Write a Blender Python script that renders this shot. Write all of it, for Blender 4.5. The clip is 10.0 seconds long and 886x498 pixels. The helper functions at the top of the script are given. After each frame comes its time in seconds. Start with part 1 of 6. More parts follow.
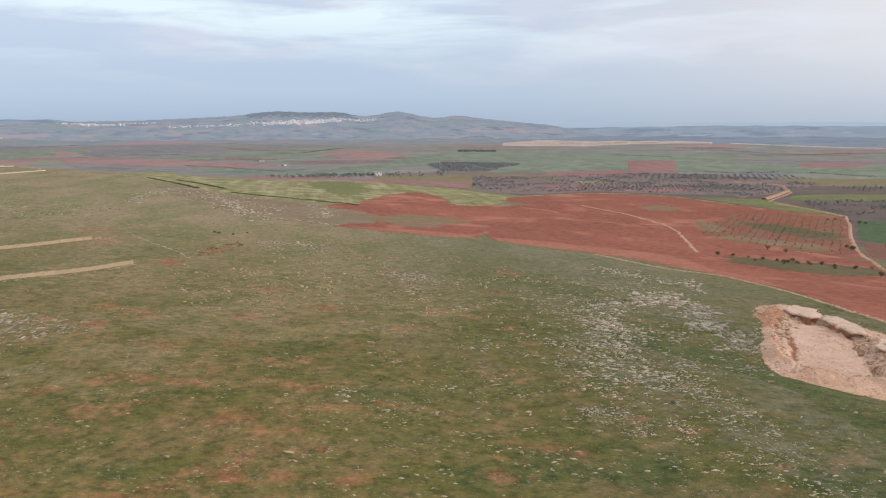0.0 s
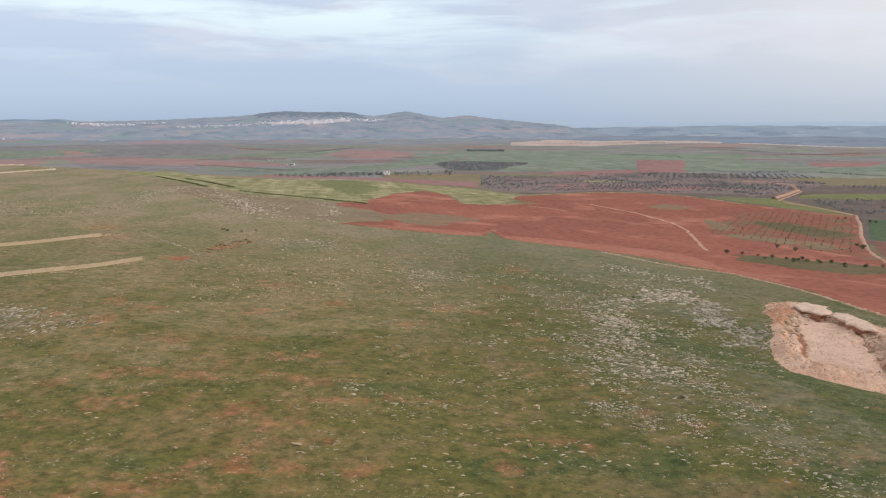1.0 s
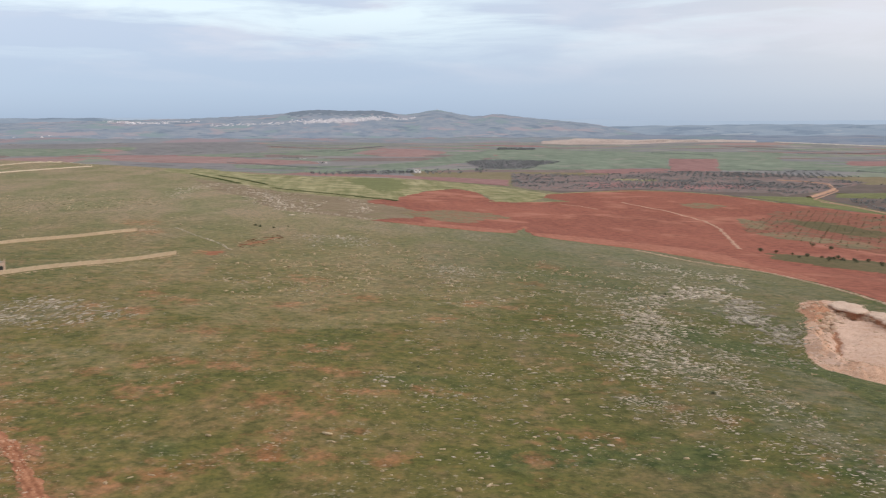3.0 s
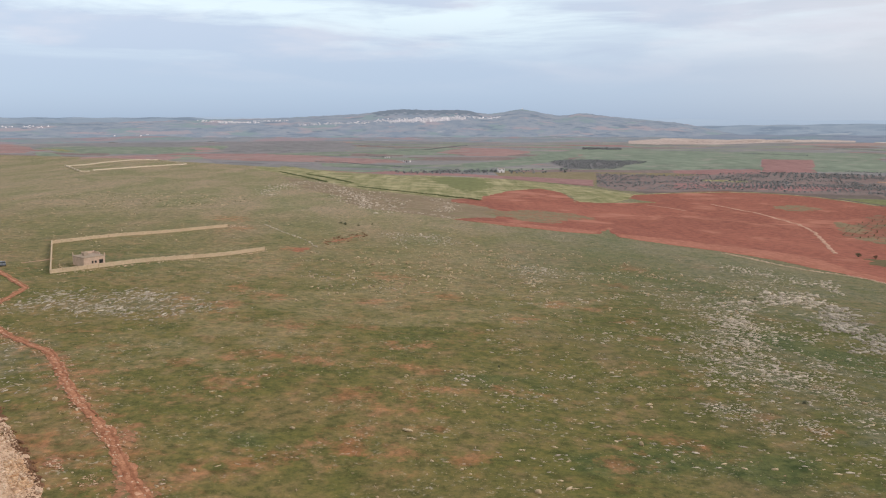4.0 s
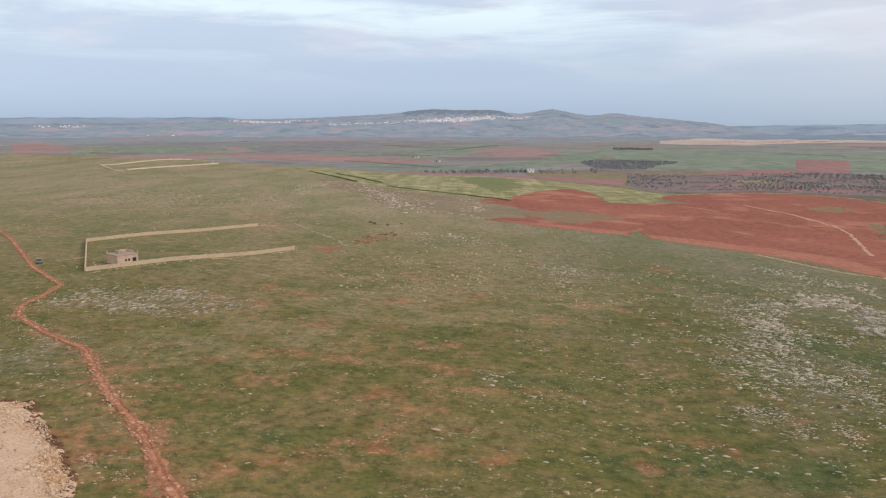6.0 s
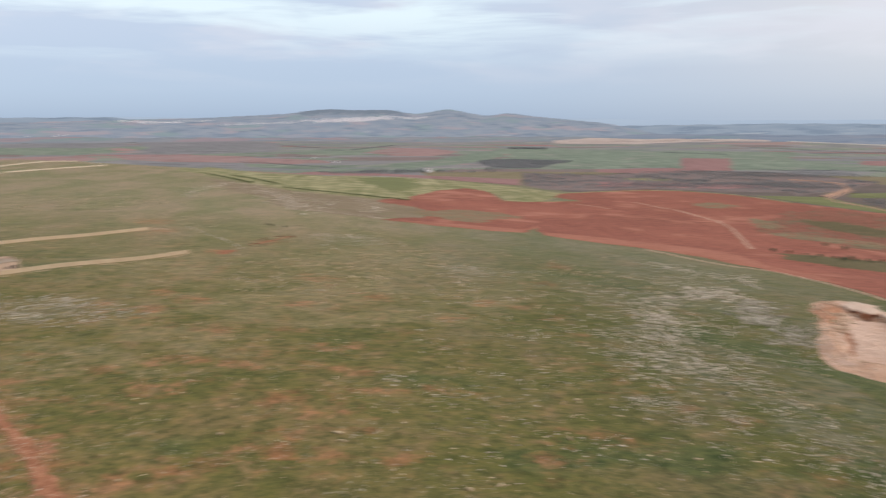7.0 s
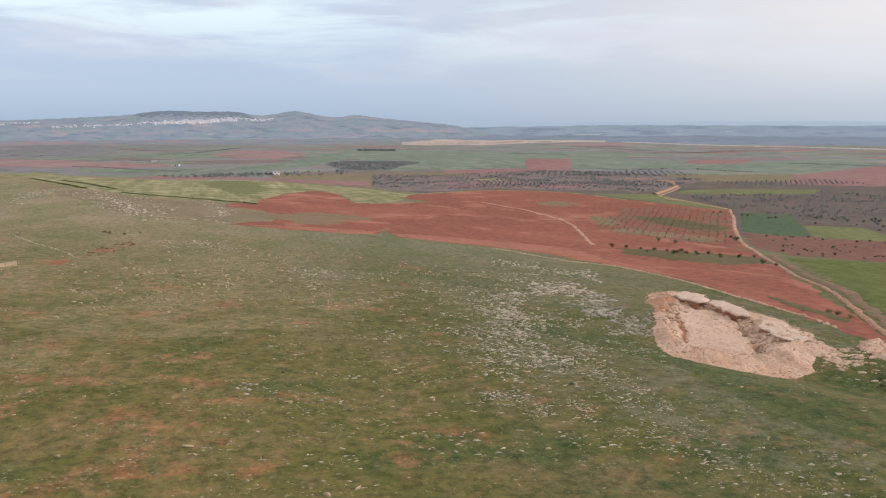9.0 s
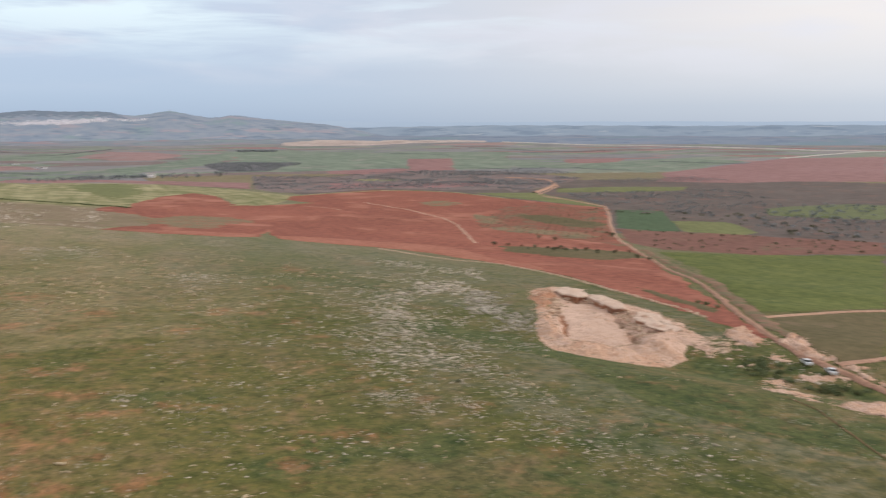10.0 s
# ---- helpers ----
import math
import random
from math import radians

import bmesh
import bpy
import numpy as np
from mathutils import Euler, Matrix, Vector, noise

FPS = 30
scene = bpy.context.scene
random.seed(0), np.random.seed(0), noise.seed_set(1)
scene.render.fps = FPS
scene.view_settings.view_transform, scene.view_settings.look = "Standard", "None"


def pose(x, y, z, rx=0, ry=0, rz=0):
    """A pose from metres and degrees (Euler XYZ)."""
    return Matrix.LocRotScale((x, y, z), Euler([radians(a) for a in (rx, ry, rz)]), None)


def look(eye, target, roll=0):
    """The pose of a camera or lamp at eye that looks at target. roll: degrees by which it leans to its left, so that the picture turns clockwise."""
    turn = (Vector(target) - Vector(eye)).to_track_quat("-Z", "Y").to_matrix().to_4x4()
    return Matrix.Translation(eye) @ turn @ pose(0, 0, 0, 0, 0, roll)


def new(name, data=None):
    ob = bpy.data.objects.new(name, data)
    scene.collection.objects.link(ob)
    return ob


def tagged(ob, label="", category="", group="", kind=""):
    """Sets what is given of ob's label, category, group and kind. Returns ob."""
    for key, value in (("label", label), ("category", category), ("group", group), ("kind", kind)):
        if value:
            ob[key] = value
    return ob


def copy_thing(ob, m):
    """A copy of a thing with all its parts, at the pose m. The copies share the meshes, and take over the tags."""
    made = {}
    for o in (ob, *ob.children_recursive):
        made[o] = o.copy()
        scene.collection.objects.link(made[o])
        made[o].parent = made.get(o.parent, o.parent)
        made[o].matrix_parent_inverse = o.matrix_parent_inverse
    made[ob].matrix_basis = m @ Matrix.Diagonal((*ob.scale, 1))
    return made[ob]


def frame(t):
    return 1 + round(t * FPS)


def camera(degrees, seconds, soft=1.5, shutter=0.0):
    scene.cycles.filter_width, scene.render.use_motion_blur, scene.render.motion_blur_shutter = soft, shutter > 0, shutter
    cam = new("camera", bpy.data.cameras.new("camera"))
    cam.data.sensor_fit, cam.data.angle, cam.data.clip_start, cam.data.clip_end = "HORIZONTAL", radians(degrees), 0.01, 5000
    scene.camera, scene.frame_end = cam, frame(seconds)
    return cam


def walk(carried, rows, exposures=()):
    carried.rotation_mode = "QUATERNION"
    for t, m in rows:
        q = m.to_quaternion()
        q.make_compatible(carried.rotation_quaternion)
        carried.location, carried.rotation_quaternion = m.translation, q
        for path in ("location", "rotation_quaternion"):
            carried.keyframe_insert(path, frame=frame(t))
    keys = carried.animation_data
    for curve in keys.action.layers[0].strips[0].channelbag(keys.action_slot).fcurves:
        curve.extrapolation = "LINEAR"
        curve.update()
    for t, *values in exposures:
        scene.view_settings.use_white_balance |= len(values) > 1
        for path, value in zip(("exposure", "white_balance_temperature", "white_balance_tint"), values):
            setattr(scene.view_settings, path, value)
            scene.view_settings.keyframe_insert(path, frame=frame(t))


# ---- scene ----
from mathutils import geometry

cam = camera(55.4, 10.0, soft=1.2, shutter=0.65)
EYE_Z = 48.0
# seconds, metres aside, ahead and above the hovering place, yaw, pitch
PATH = [(0.0, 0.1, 0.75, 2.2, -8.466, -8.712), (0.5, 0.1, 0.75, 1.53, -8.195, -8.706), (1.0, 0.1, 0.75, 0.92, -7.904, -8.706),
        (1.5, 0.05, 0.75, 0.36, -7.7, -8.716), (2.0, 0.05, 0.75, -0.2, -7.458, -8.722), (2.2, 0.05, 0.72, -0.35, -7.35, -8.73),
        (3.3, 0, 0, 0, -3.46, -8.804), (3.4, 0, 0, 0, -2.3, -8.803), (3.5, 0, 0, 0, -1.157, -8.8), (3.6, 0, 0, 0, -0.23, -8.81), (3.7, 0, 0, 0, -0.2, -8.82), (4.0, 0, 0, 0, -0.159, -8.833),
        (4.5, 0, 0, 0, 0.0, -8.837), (5.0, 0, 0, 0, 0.143, -8.839), (5.1, 0, 0, 0, 0.46, -8.839), (5.2, 0, 0, 0, 1.1, -8.839), (6.3, 0, 0, 0, 1.85, -8.835),
        (6.4, 0, 0, 0, 1.73, -8.834), (6.5, 0, 0, 0, 1.251, -8.834), (6.6, 0, 0, 0, 0.62, -8.834), (6.7, 0, 0, 0, -0.02, -8.834), (6.8, 0, 0, 0, -1.1, -8.834), (6.9, 0, 0, 0, -2.88, -8.834), (7.0, 0, 0, 0, -5.065, -8.833),
        (7.1, 0, 0, 0, -7.335, -8.825), (7.2, 0, 0, 0, -9.15, -8.815), (7.3, 0, 0, 0, -10.6, -8.81), (7.5, 0, 0, 0, -11.851, -8.8), (8.0, 0, 0, 0, -13.241, -8.764),
        (8.5, 0, 0, 0, -14.725, -8.73), (8.6, 0, 0, 0, -14.95, -8.722), (8.8, 0, 0, 0, -15.12, -8.716), (9.0, 0, 0, 0, -15.238, -8.711), (9.3, 0, 0, 0, -15.7, -8.705), (9.5, 0, 0, 0, -17.442, -8.7),
        (9.6, 0, 0, 0, -18.38, -8.698), (9.7, 0, 0, 0, -19.48, -8.696), (9.8, 0, 0, 0, -20.65, -8.694), (10.0, 0, 0, 0, -23.154, -8.691)]
walk(cam, [(t, pose(dx, dy, EYE_Z + dz, 90 + pitch, 0, yaw)) for t, dx, dy, dz, yaw, pitch in PATH])

# ---- sky and sun: a hazy, thinly clouded late afternoon ----
SUN_AZ, SUN_EL = 102.0, 30.0   # degrees clockwise from +y, degrees above the horizon
world = bpy.data.worlds.new("hazy_sky")
scene.world = world
world.use_nodes = True
wn, wl = world.node_tree.nodes, world.node_tree.links
wn.clear()


def wnode(kind, **values):
    n = wn.new(kind)
    for key, value in values.items():
        n.inputs[key].default_value = value
    return n


w_out, w_bg = wn.new("ShaderNodeOutputWorld"), wn.new("ShaderNodeBackground")
w_sky = wn.new("ShaderNodeTexSky")
w_sky.sky_type, w_sky.sun_disc = "NISHITA", False
w_sky.sun_elevation, w_sky.sun_rotation = radians(SUN_EL), radians(SUN_AZ)
w_sky.air_density, w_sky.dust_density = 0.8, 0.6
w_co, w_sep = wn.new("ShaderNodeTexCoord"), wn.new("ShaderNodeSeparateXYZ")
wl.new(w_co.outputs["Generated"], w_sep.inputs[0])
# the cloud veil: pale grey-blue, whiter higher up, warmer towards the sun
w_high = wn.new("ShaderNodeValToRGB")
w_high.color_ramp.elements[0].position, w_high.color_ramp.elements[0].color = 0.0, (0.355, 0.485, 0.68, 1)
w_high.color_ramp.elements[1].position, w_high.color_ramp.elements[1].color = 0.16, (0.60, 0.71, 0.88, 1)
for at, col in ((0.03, (0.405, 0.54, 0.74, 1)), (0.09, (0.495, 0.61, 0.80, 1)), (0.30, (0.72, 0.70, 0.70, 1)), (0.9, (0.76, 0.71, 0.67, 1))):
    w_high.color_ramp.elements.new(at).color = col
wl.new(w_sep.outputs["Z"], w_high.inputs[0])
w_side = wn.new("ShaderNodeVectorMath")
w_side.operation = "DOT_PRODUCT"
w_side.inputs[1].default_value = (math.sin(radians(SUN_AZ)), math.cos(radians(SUN_AZ)), 0.1)
wl.new(w_co.outputs["Generated"], w_side.inputs[0])
w_warmth = wn.new("ShaderNodeMapRange")
w_warmth.interpolation_type = "SMOOTHSTEP"
for key, value in (("From Min", 0.02), ("From Max", 0.75), ("To Min", 0.0), ("To Max", 1.0)):
    w_warmth.inputs[key].default_value = value
wl.new(w_side.outputs["Value"], w_warmth.inputs["Value"])
w_lift = wn.new("ShaderNodeMapRange")
for key, value in (("From Min", 0.015), ("From Max", 0.11)):
    w_lift.inputs[key].default_value = value
wl.new(w_sep.outputs["Z"], w_lift.inputs["Value"])
w_wl = wn.new("ShaderNodeMath")
w_wl.operation = "MULTIPLY"
wl.new(w_warmth.outputs[0], w_wl.inputs[0])
wl.new(w_lift.outputs[0], w_wl.inputs[1])
w_mixa = wn.new("ShaderNodeMix")
w_mixa.data_type = "RGBA"
w_mixa.inputs["B"].default_value = (0.90, 0.83, 0.80, 1)
wl.new(w_wl.outputs[0], w_mixa.inputs["Factor"])
# the east is greyer than the north and west
w_grey = wn.new("ShaderNodeMapRange")
w_grey.interpolation_type = "SMOOTHSTEP"
for key, value in (("From Min", -0.2), ("From Max", 0.5), ("To Min", 0.0), ("To Max", 0.8)):
    w_grey.inputs[key].default_value = value
wl.new(w_side.outputs["Value"], w_grey.inputs["Value"])
w_mixg = wn.new("ShaderNodeMix")
w_mixg.data_type = "RGBA"
w_pall = wn.new("ShaderNodeValToRGB")   # dimmer close to the horizon
w_pall.color_ramp.elements[0].position, w_pall.color_ramp.elements[0].color = 0.0, (0.44, 0.51, 0.625, 1)
w_pall.color_ramp.elements[1].position, w_pall.color_ramp.elements[1].color = 0.075, (0.60, 0.625, 0.70, 1)
wl.new(w_sep.outputs["Z"], w_pall.inputs[0])
wl.new(w_pall.outputs[0], w_mixg.inputs["B"])
wl.new(w_grey.outputs[0], w_mixg.inputs["Factor"])
wl.new(w_high.outputs[0], w_mixg.inputs["A"])
wl.new(w_mixg.outputs["Result"], w_mixa.inputs["A"])
# towards the south, behind the view, the veil is warmer too
w_back = wn.new("ShaderNodeMapRange")
w_back.interpolation_type = "SMOOTHSTEP"
for key, value in (("From Min", 0.05), ("From Max", -0.7), ("To Min", 0.0), ("To Max", 0.9)):
    w_back.inputs[key].default_value = value
wl.new(w_sep.outputs["Y"], w_back.inputs["Value"])
w_mixs = wn.new("ShaderNodeMix")
w_mixs.data_type = "RGBA"
w_mixs.inputs["B"].default_value = (0.86, 0.79, 0.73, 1)
wl.new(w_back.outputs[0], w_mixs.inputs["Factor"])
wl.new(w_mixa.outputs["Result"], w_mixs.inputs["A"])
# streaks of brighter cloud, long along the horizon
w_map = wn.new("ShaderNodeMapping")
w_map.inputs["Scale"].default_value = (2.2, 2.2, 17.0)
w_map.inputs["Rotation"].default_value = (radians(4), radians(-7), 0)
wl.new(w_co.outputs["Generated"], w_map.inputs["Vector"])
w_noise = wnode("ShaderNodeTexNoise", Scale=2.1, Detail=9.0, Roughness=0.58, Distortion=0.35)
wl.new(w_map.outputs[0], w_noise.inputs["Vector"])
w_streak = wn.new("ShaderNodeValToRGB")
w_streak.color_ramp.elements[0].position, w_streak.color_ramp.elements[1].position = 0.44, 0.64
# one long bank of brighter cloud in the north-west, sloping down to the east
w_slope = wn.new("ShaderNodeVectorMath")
w_slope.operation = "DOT_PRODUCT"
w_slope.inputs[1].default_value = (0.097, 0.0, 1.0)
wl.new(w_co.outputs["Generated"], w_slope.inputs[0])
w_off = wn.new("ShaderNodeMath")
w_off.operation = "SUBTRACT"
w_off.inputs[1].default_value = 0.106
wl.new(w_slope.outputs["Value"], w_off.inputs[0])
w_abs = wn.new("ShaderNodeMath")
w_abs.operation = "ABSOLUTE"
wl.new(w_off.outputs[0], w_abs.inputs[0])
w_bank = wn.new("ShaderNodeMapRange")
w_bank.interpolation_type = "SMOOTHSTEP"
for key, value in (("From Min", 0.0), ("From Max", 0.042), ("To Min", 0.07), ("To Max", -0.07)):
    w_bank.inputs[key].default_value = value
wl.new(w_abs.outputs[0], w_bank.inputs["Value"])
w_sum = wn.new("ShaderNodeMath")
wl.new(w_noise.outputs["Fac"], w_sum.inputs[0])
wl.new(w_bank.outputs[0], w_sum.inputs[1])
wl.new(w_sum.outputs[0], w_streak.inputs[0])
w_band = wn.new("ShaderNodeMapRange")
for key, value in (("From Min", 0.055), ("From Max", 0.115)):
    w_band.inputs[key].default_value = value
wl.new(w_sep.outputs["Z"], w_band.inputs["Value"])
w_sf = wn.new("ShaderNodeMath")
w_sf.operation = "MULTIPLY"
wl.new(w_streak.outputs[0], w_sf.inputs[0])
w_clear = wn.new("ShaderNodeMath")   # the streaks thin out towards the east
w_clear.operation = "SUBTRACT"
w_clear.inputs[0].default_value = 1.0
wl.new(w_grey.outputs[0], w_clear.inputs[1])
w_thin = wn.new("ShaderNodeMath")
w_thin.operation = "MULTIPLY"
wl.new(w_band.outputs[0], w_thin.inputs[0])
wl.new(w_clear.outputs[0], w_thin.inputs[1])
wl.new(w_thin.outputs[0], w_sf.inputs[1])
w_mixb = wn.new("ShaderNodeMix")
w_mixb.data_type = "RGBA"
w_mixb.inputs["B"].default_value = (0.82, 0.975, 1.055, 1)
wl.new(w_sf.outputs[0], w_mixb.inputs["Factor"])
w_map2 = wn.new("ShaderNodeMapping")
w_map2.inputs["Scale"].default_value = (1.7, 1.7, 8.5)
w_map2.inputs["Location"].default_value = (3.1, 1.7, 0.4)
wl.new(w_co.outputs["Generated"], w_map2.inputs["Vector"])
w_puff = wnode("ShaderNodeTexNoise", Scale=2.6, Detail=7.0, Roughness=0.55, Distortion=0.2)
wl.new(w_map2.outputs[0], w_puff.inputs["Vector"])
w_puffs = wn.new("ShaderNodeMapRange")
w_puffs.interpolation_type = "SMOOTHSTEP"
for key, value in (("From Min", 0.44), ("From Max", 0.66), ("To Min", 0.0), ("To Max", 0.6)):
    w_puffs.inputs[key].default_value = value
wl.new(w_puff.outputs["Fac"], w_puffs.inputs["Value"])
w_low = wn.new("ShaderNodeMapRange")
w_low.interpolation_type = "SMOOTHSTEP"
for key, value in (("From Min", 0.02), ("From Max", 0.09)):
    w_low.inputs[key].default_value = value
wl.new(w_sep.outputs["Z"], w_low.inputs["Value"])
w_pf = wn.new("ShaderNodeMath")
w_pf.operation = "MULTIPLY"
wl.new(w_puffs.outputs[0], w_pf.inputs[0])
wl.new(w_low.outputs[0], w_pf.inputs[1])
w_mixp = wn.new("ShaderNodeMix")
w_mixp.data_type = "RGBA"
w_mixp.inputs["B"].default_value = (0.745, 0.755, 0.855, 1)
wl.new(w_pf.outputs[0], w_mixp.inputs["Factor"])
wl.new(w_mixs.outputs["Result"], w_mixp.inputs["A"])
wl.new(w_mixp.outputs["Result"], w_mixb.inputs["A"])
# the clear sky shows faintly through the veil
w_bg2 = wn.new("ShaderNodeBackground")
w_bg2.inputs["Strength"].default_value = 0.05
w_pale = wnode("ShaderNodeHueSaturation", Saturation=0.3, Value=0.6)   # seen through thin cloud
wl.new(w_sky.outputs[0], w_pale.inputs["Color"])
wl.new(w_pale.outputs[0], w_bg2.inputs["Color"])
w_bg.inputs["Strength"].default_value = 0.82
wl.new(w_mixb.outputs["Result"], w_bg.inputs["Color"])
w_add = wn.new("ShaderNodeAddShader")
wl.new(w_bg.outputs[0], w_add.inputs[0])
wl.new(w_bg2.outputs[0], w_add.inputs[1])
wl.new(w_add.outputs[0], w_out.inputs[0])

sun = new("sun", bpy.data.lights.new("sun", "SUN"))
sun.data.energy, sun.data.angle, sun.data.color = 1.5, radians(12), (1.0, 0.885, 0.775)
sun_dir = Vector((math.sin(radians(SUN_AZ)) * math.cos(radians(SUN_EL)), math.cos(radians(SUN_AZ)) * math.cos(radians(SUN_EL)), math.sin(radians(SUN_EL))))
sun.matrix_world = look(sun_dir * 400, (0, 0, 0))
scene.view_settings.exposure = 0.0


# ---- materials ----
class Nodes:
    """A small helper that strings material nodes together."""

    def __init__(self, name):
        self.mat = bpy.data.materials.new(name)
        self.mat.use_nodes = True
        self.n, self.l = self.mat.node_tree.nodes, self.mat.node_tree.links
        self.bsdf = self.n["Principled BSDF"]
        self.co = self.n.new("ShaderNodeTexCoord").outputs["Object"]

    def link(self, a, b):
        self.l.new(a, b)

    def noise(self, size, detail=4.0, rough=0.55, stretch=None, shift=0.0, turn=0.0, warp=0.0):
        """Noise whose features are about `size` metres across."""
        m = self.n.new("ShaderNodeMapping")
        m.inputs["Location"].default_value = (shift, shift * 0.7, 0)
        m.inputs["Rotation"].default_value = (0, 0, radians(turn))
        m.inputs["Scale"].default_value = stretch or (1, 1, 1)
        self.link(self.co, m.inputs["Vector"])
        t = self.n.new("ShaderNodeTexNoise")
        t.inputs["Scale"].default_value, t.inputs["Detail"].default_value = 1.0 / size, detail
        t.inputs["Roughness"].default_value, t.inputs["Distortion"].default_value = rough, warp
        self.link(m.outputs[0], t.inputs["Vector"])
        return t.outputs["Fac"]

    def ramp(self, fac, stops):
        r = self.n.new("ShaderNodeValToRGB")
        e = r.color_ramp.elements
        while len(e) < len(stops):
            e.new(0.5)
        for el, (at, col) in zip(e, stops):
            el.position = at
            el.color = (*col, 1) if len(col) == 3 else (col[0], col[0], col[0], 1)
        self.link(fac, r.inputs[0])
        return r.outputs[0]

    def math(self, op, a, b):
        m = self.n.new("ShaderNodeMath")
        m.operation = op
        for k, v in enumerate((a, b)):
            if isinstance(v, (int, float)):
                m.inputs[k].default_value = v
            else:
                self.link(v, m.inputs[k])
        return m.outputs[0]

    def mix(self, fac, a, b, how="MIX"):
        m = self.n.new("ShaderNodeMix")
        m.data_type, m.blend_type = "RGBA", how
        for key, v in (("Factor", fac), ("A", a), ("B", b)):
            sock = m.inputs[key] if key == "Factor" else [s for s in m.inputs if s.name == key and s.type == "RGBA"][0]
            if isinstance(v, (int, float)):
                sock.default_value = v
            elif isinstance(v, tuple):
                sock.default_value = (*v, 1)
            else:
                self.link(v, sock)
        return [s for s in m.outputs if s.type == "RGBA"][0]

    def bump(self, height, strength, distance):
        b = self.n.new("ShaderNodeBump")
        b.inputs["Strength"].default_value, b.inputs["Distance"].default_value = strength, distance
        self.link(height, b.inputs["Height"])
        old = self.bsdf.inputs["Normal"]
        if old.links:
            self.link(old.links[0].from_socket, b.inputs["Normal"])
        self.link(b.outputs[0], old)

    def done(self, colour, rough=0.95, metal=0.0, spec=0.2):
        if isinstance(colour, tuple):
            self.bsdf.inputs["Base Color"].default_value = (*colour, 1)
        else:
            self.link(colour, self.bsdf.inputs["Base Color"])
        self.bsdf.inputs["Roughness"].default_value, self.bsdf.inputs["Metallic"].default_value = rough, metal
        self.bsdf.inputs["Specular IOR Level"].default_value = spec
        return self.mat


def scaled(c, k):
    return tuple(v * k for v in c)


def soil(name, base, other, big=60.0, fine=3.0, rows=None, furrow=0.0, patch=None, patch_at=0.6, row_size=2.2, row_mix=0.35):
    """Bare or sown earth: two tones at two scales, furrows in one direction, patches of a third tone."""
    n = Nodes(name)
    c = n.ramp(n.noise(big, 6, 0.6), [(0.36, scaled(base, 0.80)), (0.5, base), (0.64, other)])
    if rows is not None:
        st = n.noise(row_size, 4, 0.65, stretch=(1, 0.03, 1), turn=rows, warp=0.3)
        c = n.mix(row_mix, c, n.ramp(st, [(0.38, scaled(base, 0.72)), (0.62, scaled(other, 1.12))]))
        n.bump(st, 0.6, furrow)
    f = n.noise(fine, 5, 0.65, shift=13)
    c = n.mix(0.5, c, n.ramp(f, [(0.36, scaled(base, 0.7)), (0.64, scaled(other, 1.15))]))
    if patch:
        p = n.noise(big * 0.45, 7, 0.62, shift=71, warp=0.4)
        c = n.mix(n.ramp(p, [(patch_at, (0,)), (patch_at + 0.09, (1,))]), c, patch)
    n.bump(f, 0.4, 0.15)
    return n.done(c)


# where red earth shows and where the turf stays damp and green: x, y, half width, half depth in metres
# red earth worn bare along the track, and in patches on the hill
TRACK_LINE = [(-97, 184), (-81, 170), (-71, 153), (-62, 138), (-52, 125), (-44, 111), (-34, 95)]
BARE = [(ax + (bx - ax) * u, ay + (by - ay) * u, 4.4, 5.2) for (ax, ay), (bx, by) in zip(TRACK_LINE, TRACK_LINE[1:]) for u in (0.0, 0.33, 0.67)]
BARE_PATCHES_A = [(-20, 199, 7, 4), (-6, 183, 7, 5), (-35, 169, 6, 4), (-16, 278, 9, 9), (3, 246, 7, 8), (-58, 219, 7, 7), (-6, 164, 10, 5), (-28, 115, 7, 4), (-50, 236, 9, 8), (-72, 226, 6, 6),
                  (-1, 150, 9, 4), (-8, 138, 8, 4), (-40, 152, 6, 5), (-66, 157, 7, 4), (-14, 121, 8, 4), (38, 128, 6, 4), (-95, 395, 9, 14), (34, 241, 6, 7), (44, 237, 5, 6), (51, 221, 5, 6)]
BARE_PATCHES_B = [(12, 153, 6, 4), (-14, 144, 7, 4), (-12, 129, 6, 4), (-7, 119, 6, 3), (28, 117, 5, 3), (57, 142, 4, 3), (64, 133, 4, 3), (-43, 170, 5, 5), (-36, 198, 6, 6), (-60, 247, 6, 7),
                  (-45, 116, 6, 4), (-34, 110, 6, 4), (-54, 111, 7, 4), (-77, 161, 5, 4), (75, 330, 8, 12), (60, 280, 6, 8), (20, 215, 7, 6), (-20, 235, 7, 7), (-110, 440, 12, 18), (-17, 147, 5, 3)]
BARE_PATCHES_C = [(5, 117, 5, 3), (51, 201, 4, 5), (64, 136, 3, 2), (-52, 114, 8, 5), (-56, 145, 6, 3), (-60, 333, 6, 7), (-44, 373, 8, 9), (-26, 165, 5, 3), (-52, 164, 5, 4), (25, 118, 4, 3),
                  (-1, 129, 5, 3), (-40, 105, 7, 6), (-12, 95, 6, 4), (95, 238, 4, 5), (-62, 118, 7, 5)]
BARE += BARE_PATCHES_A + BARE_PATCHES_B + BARE_PATCHES_C
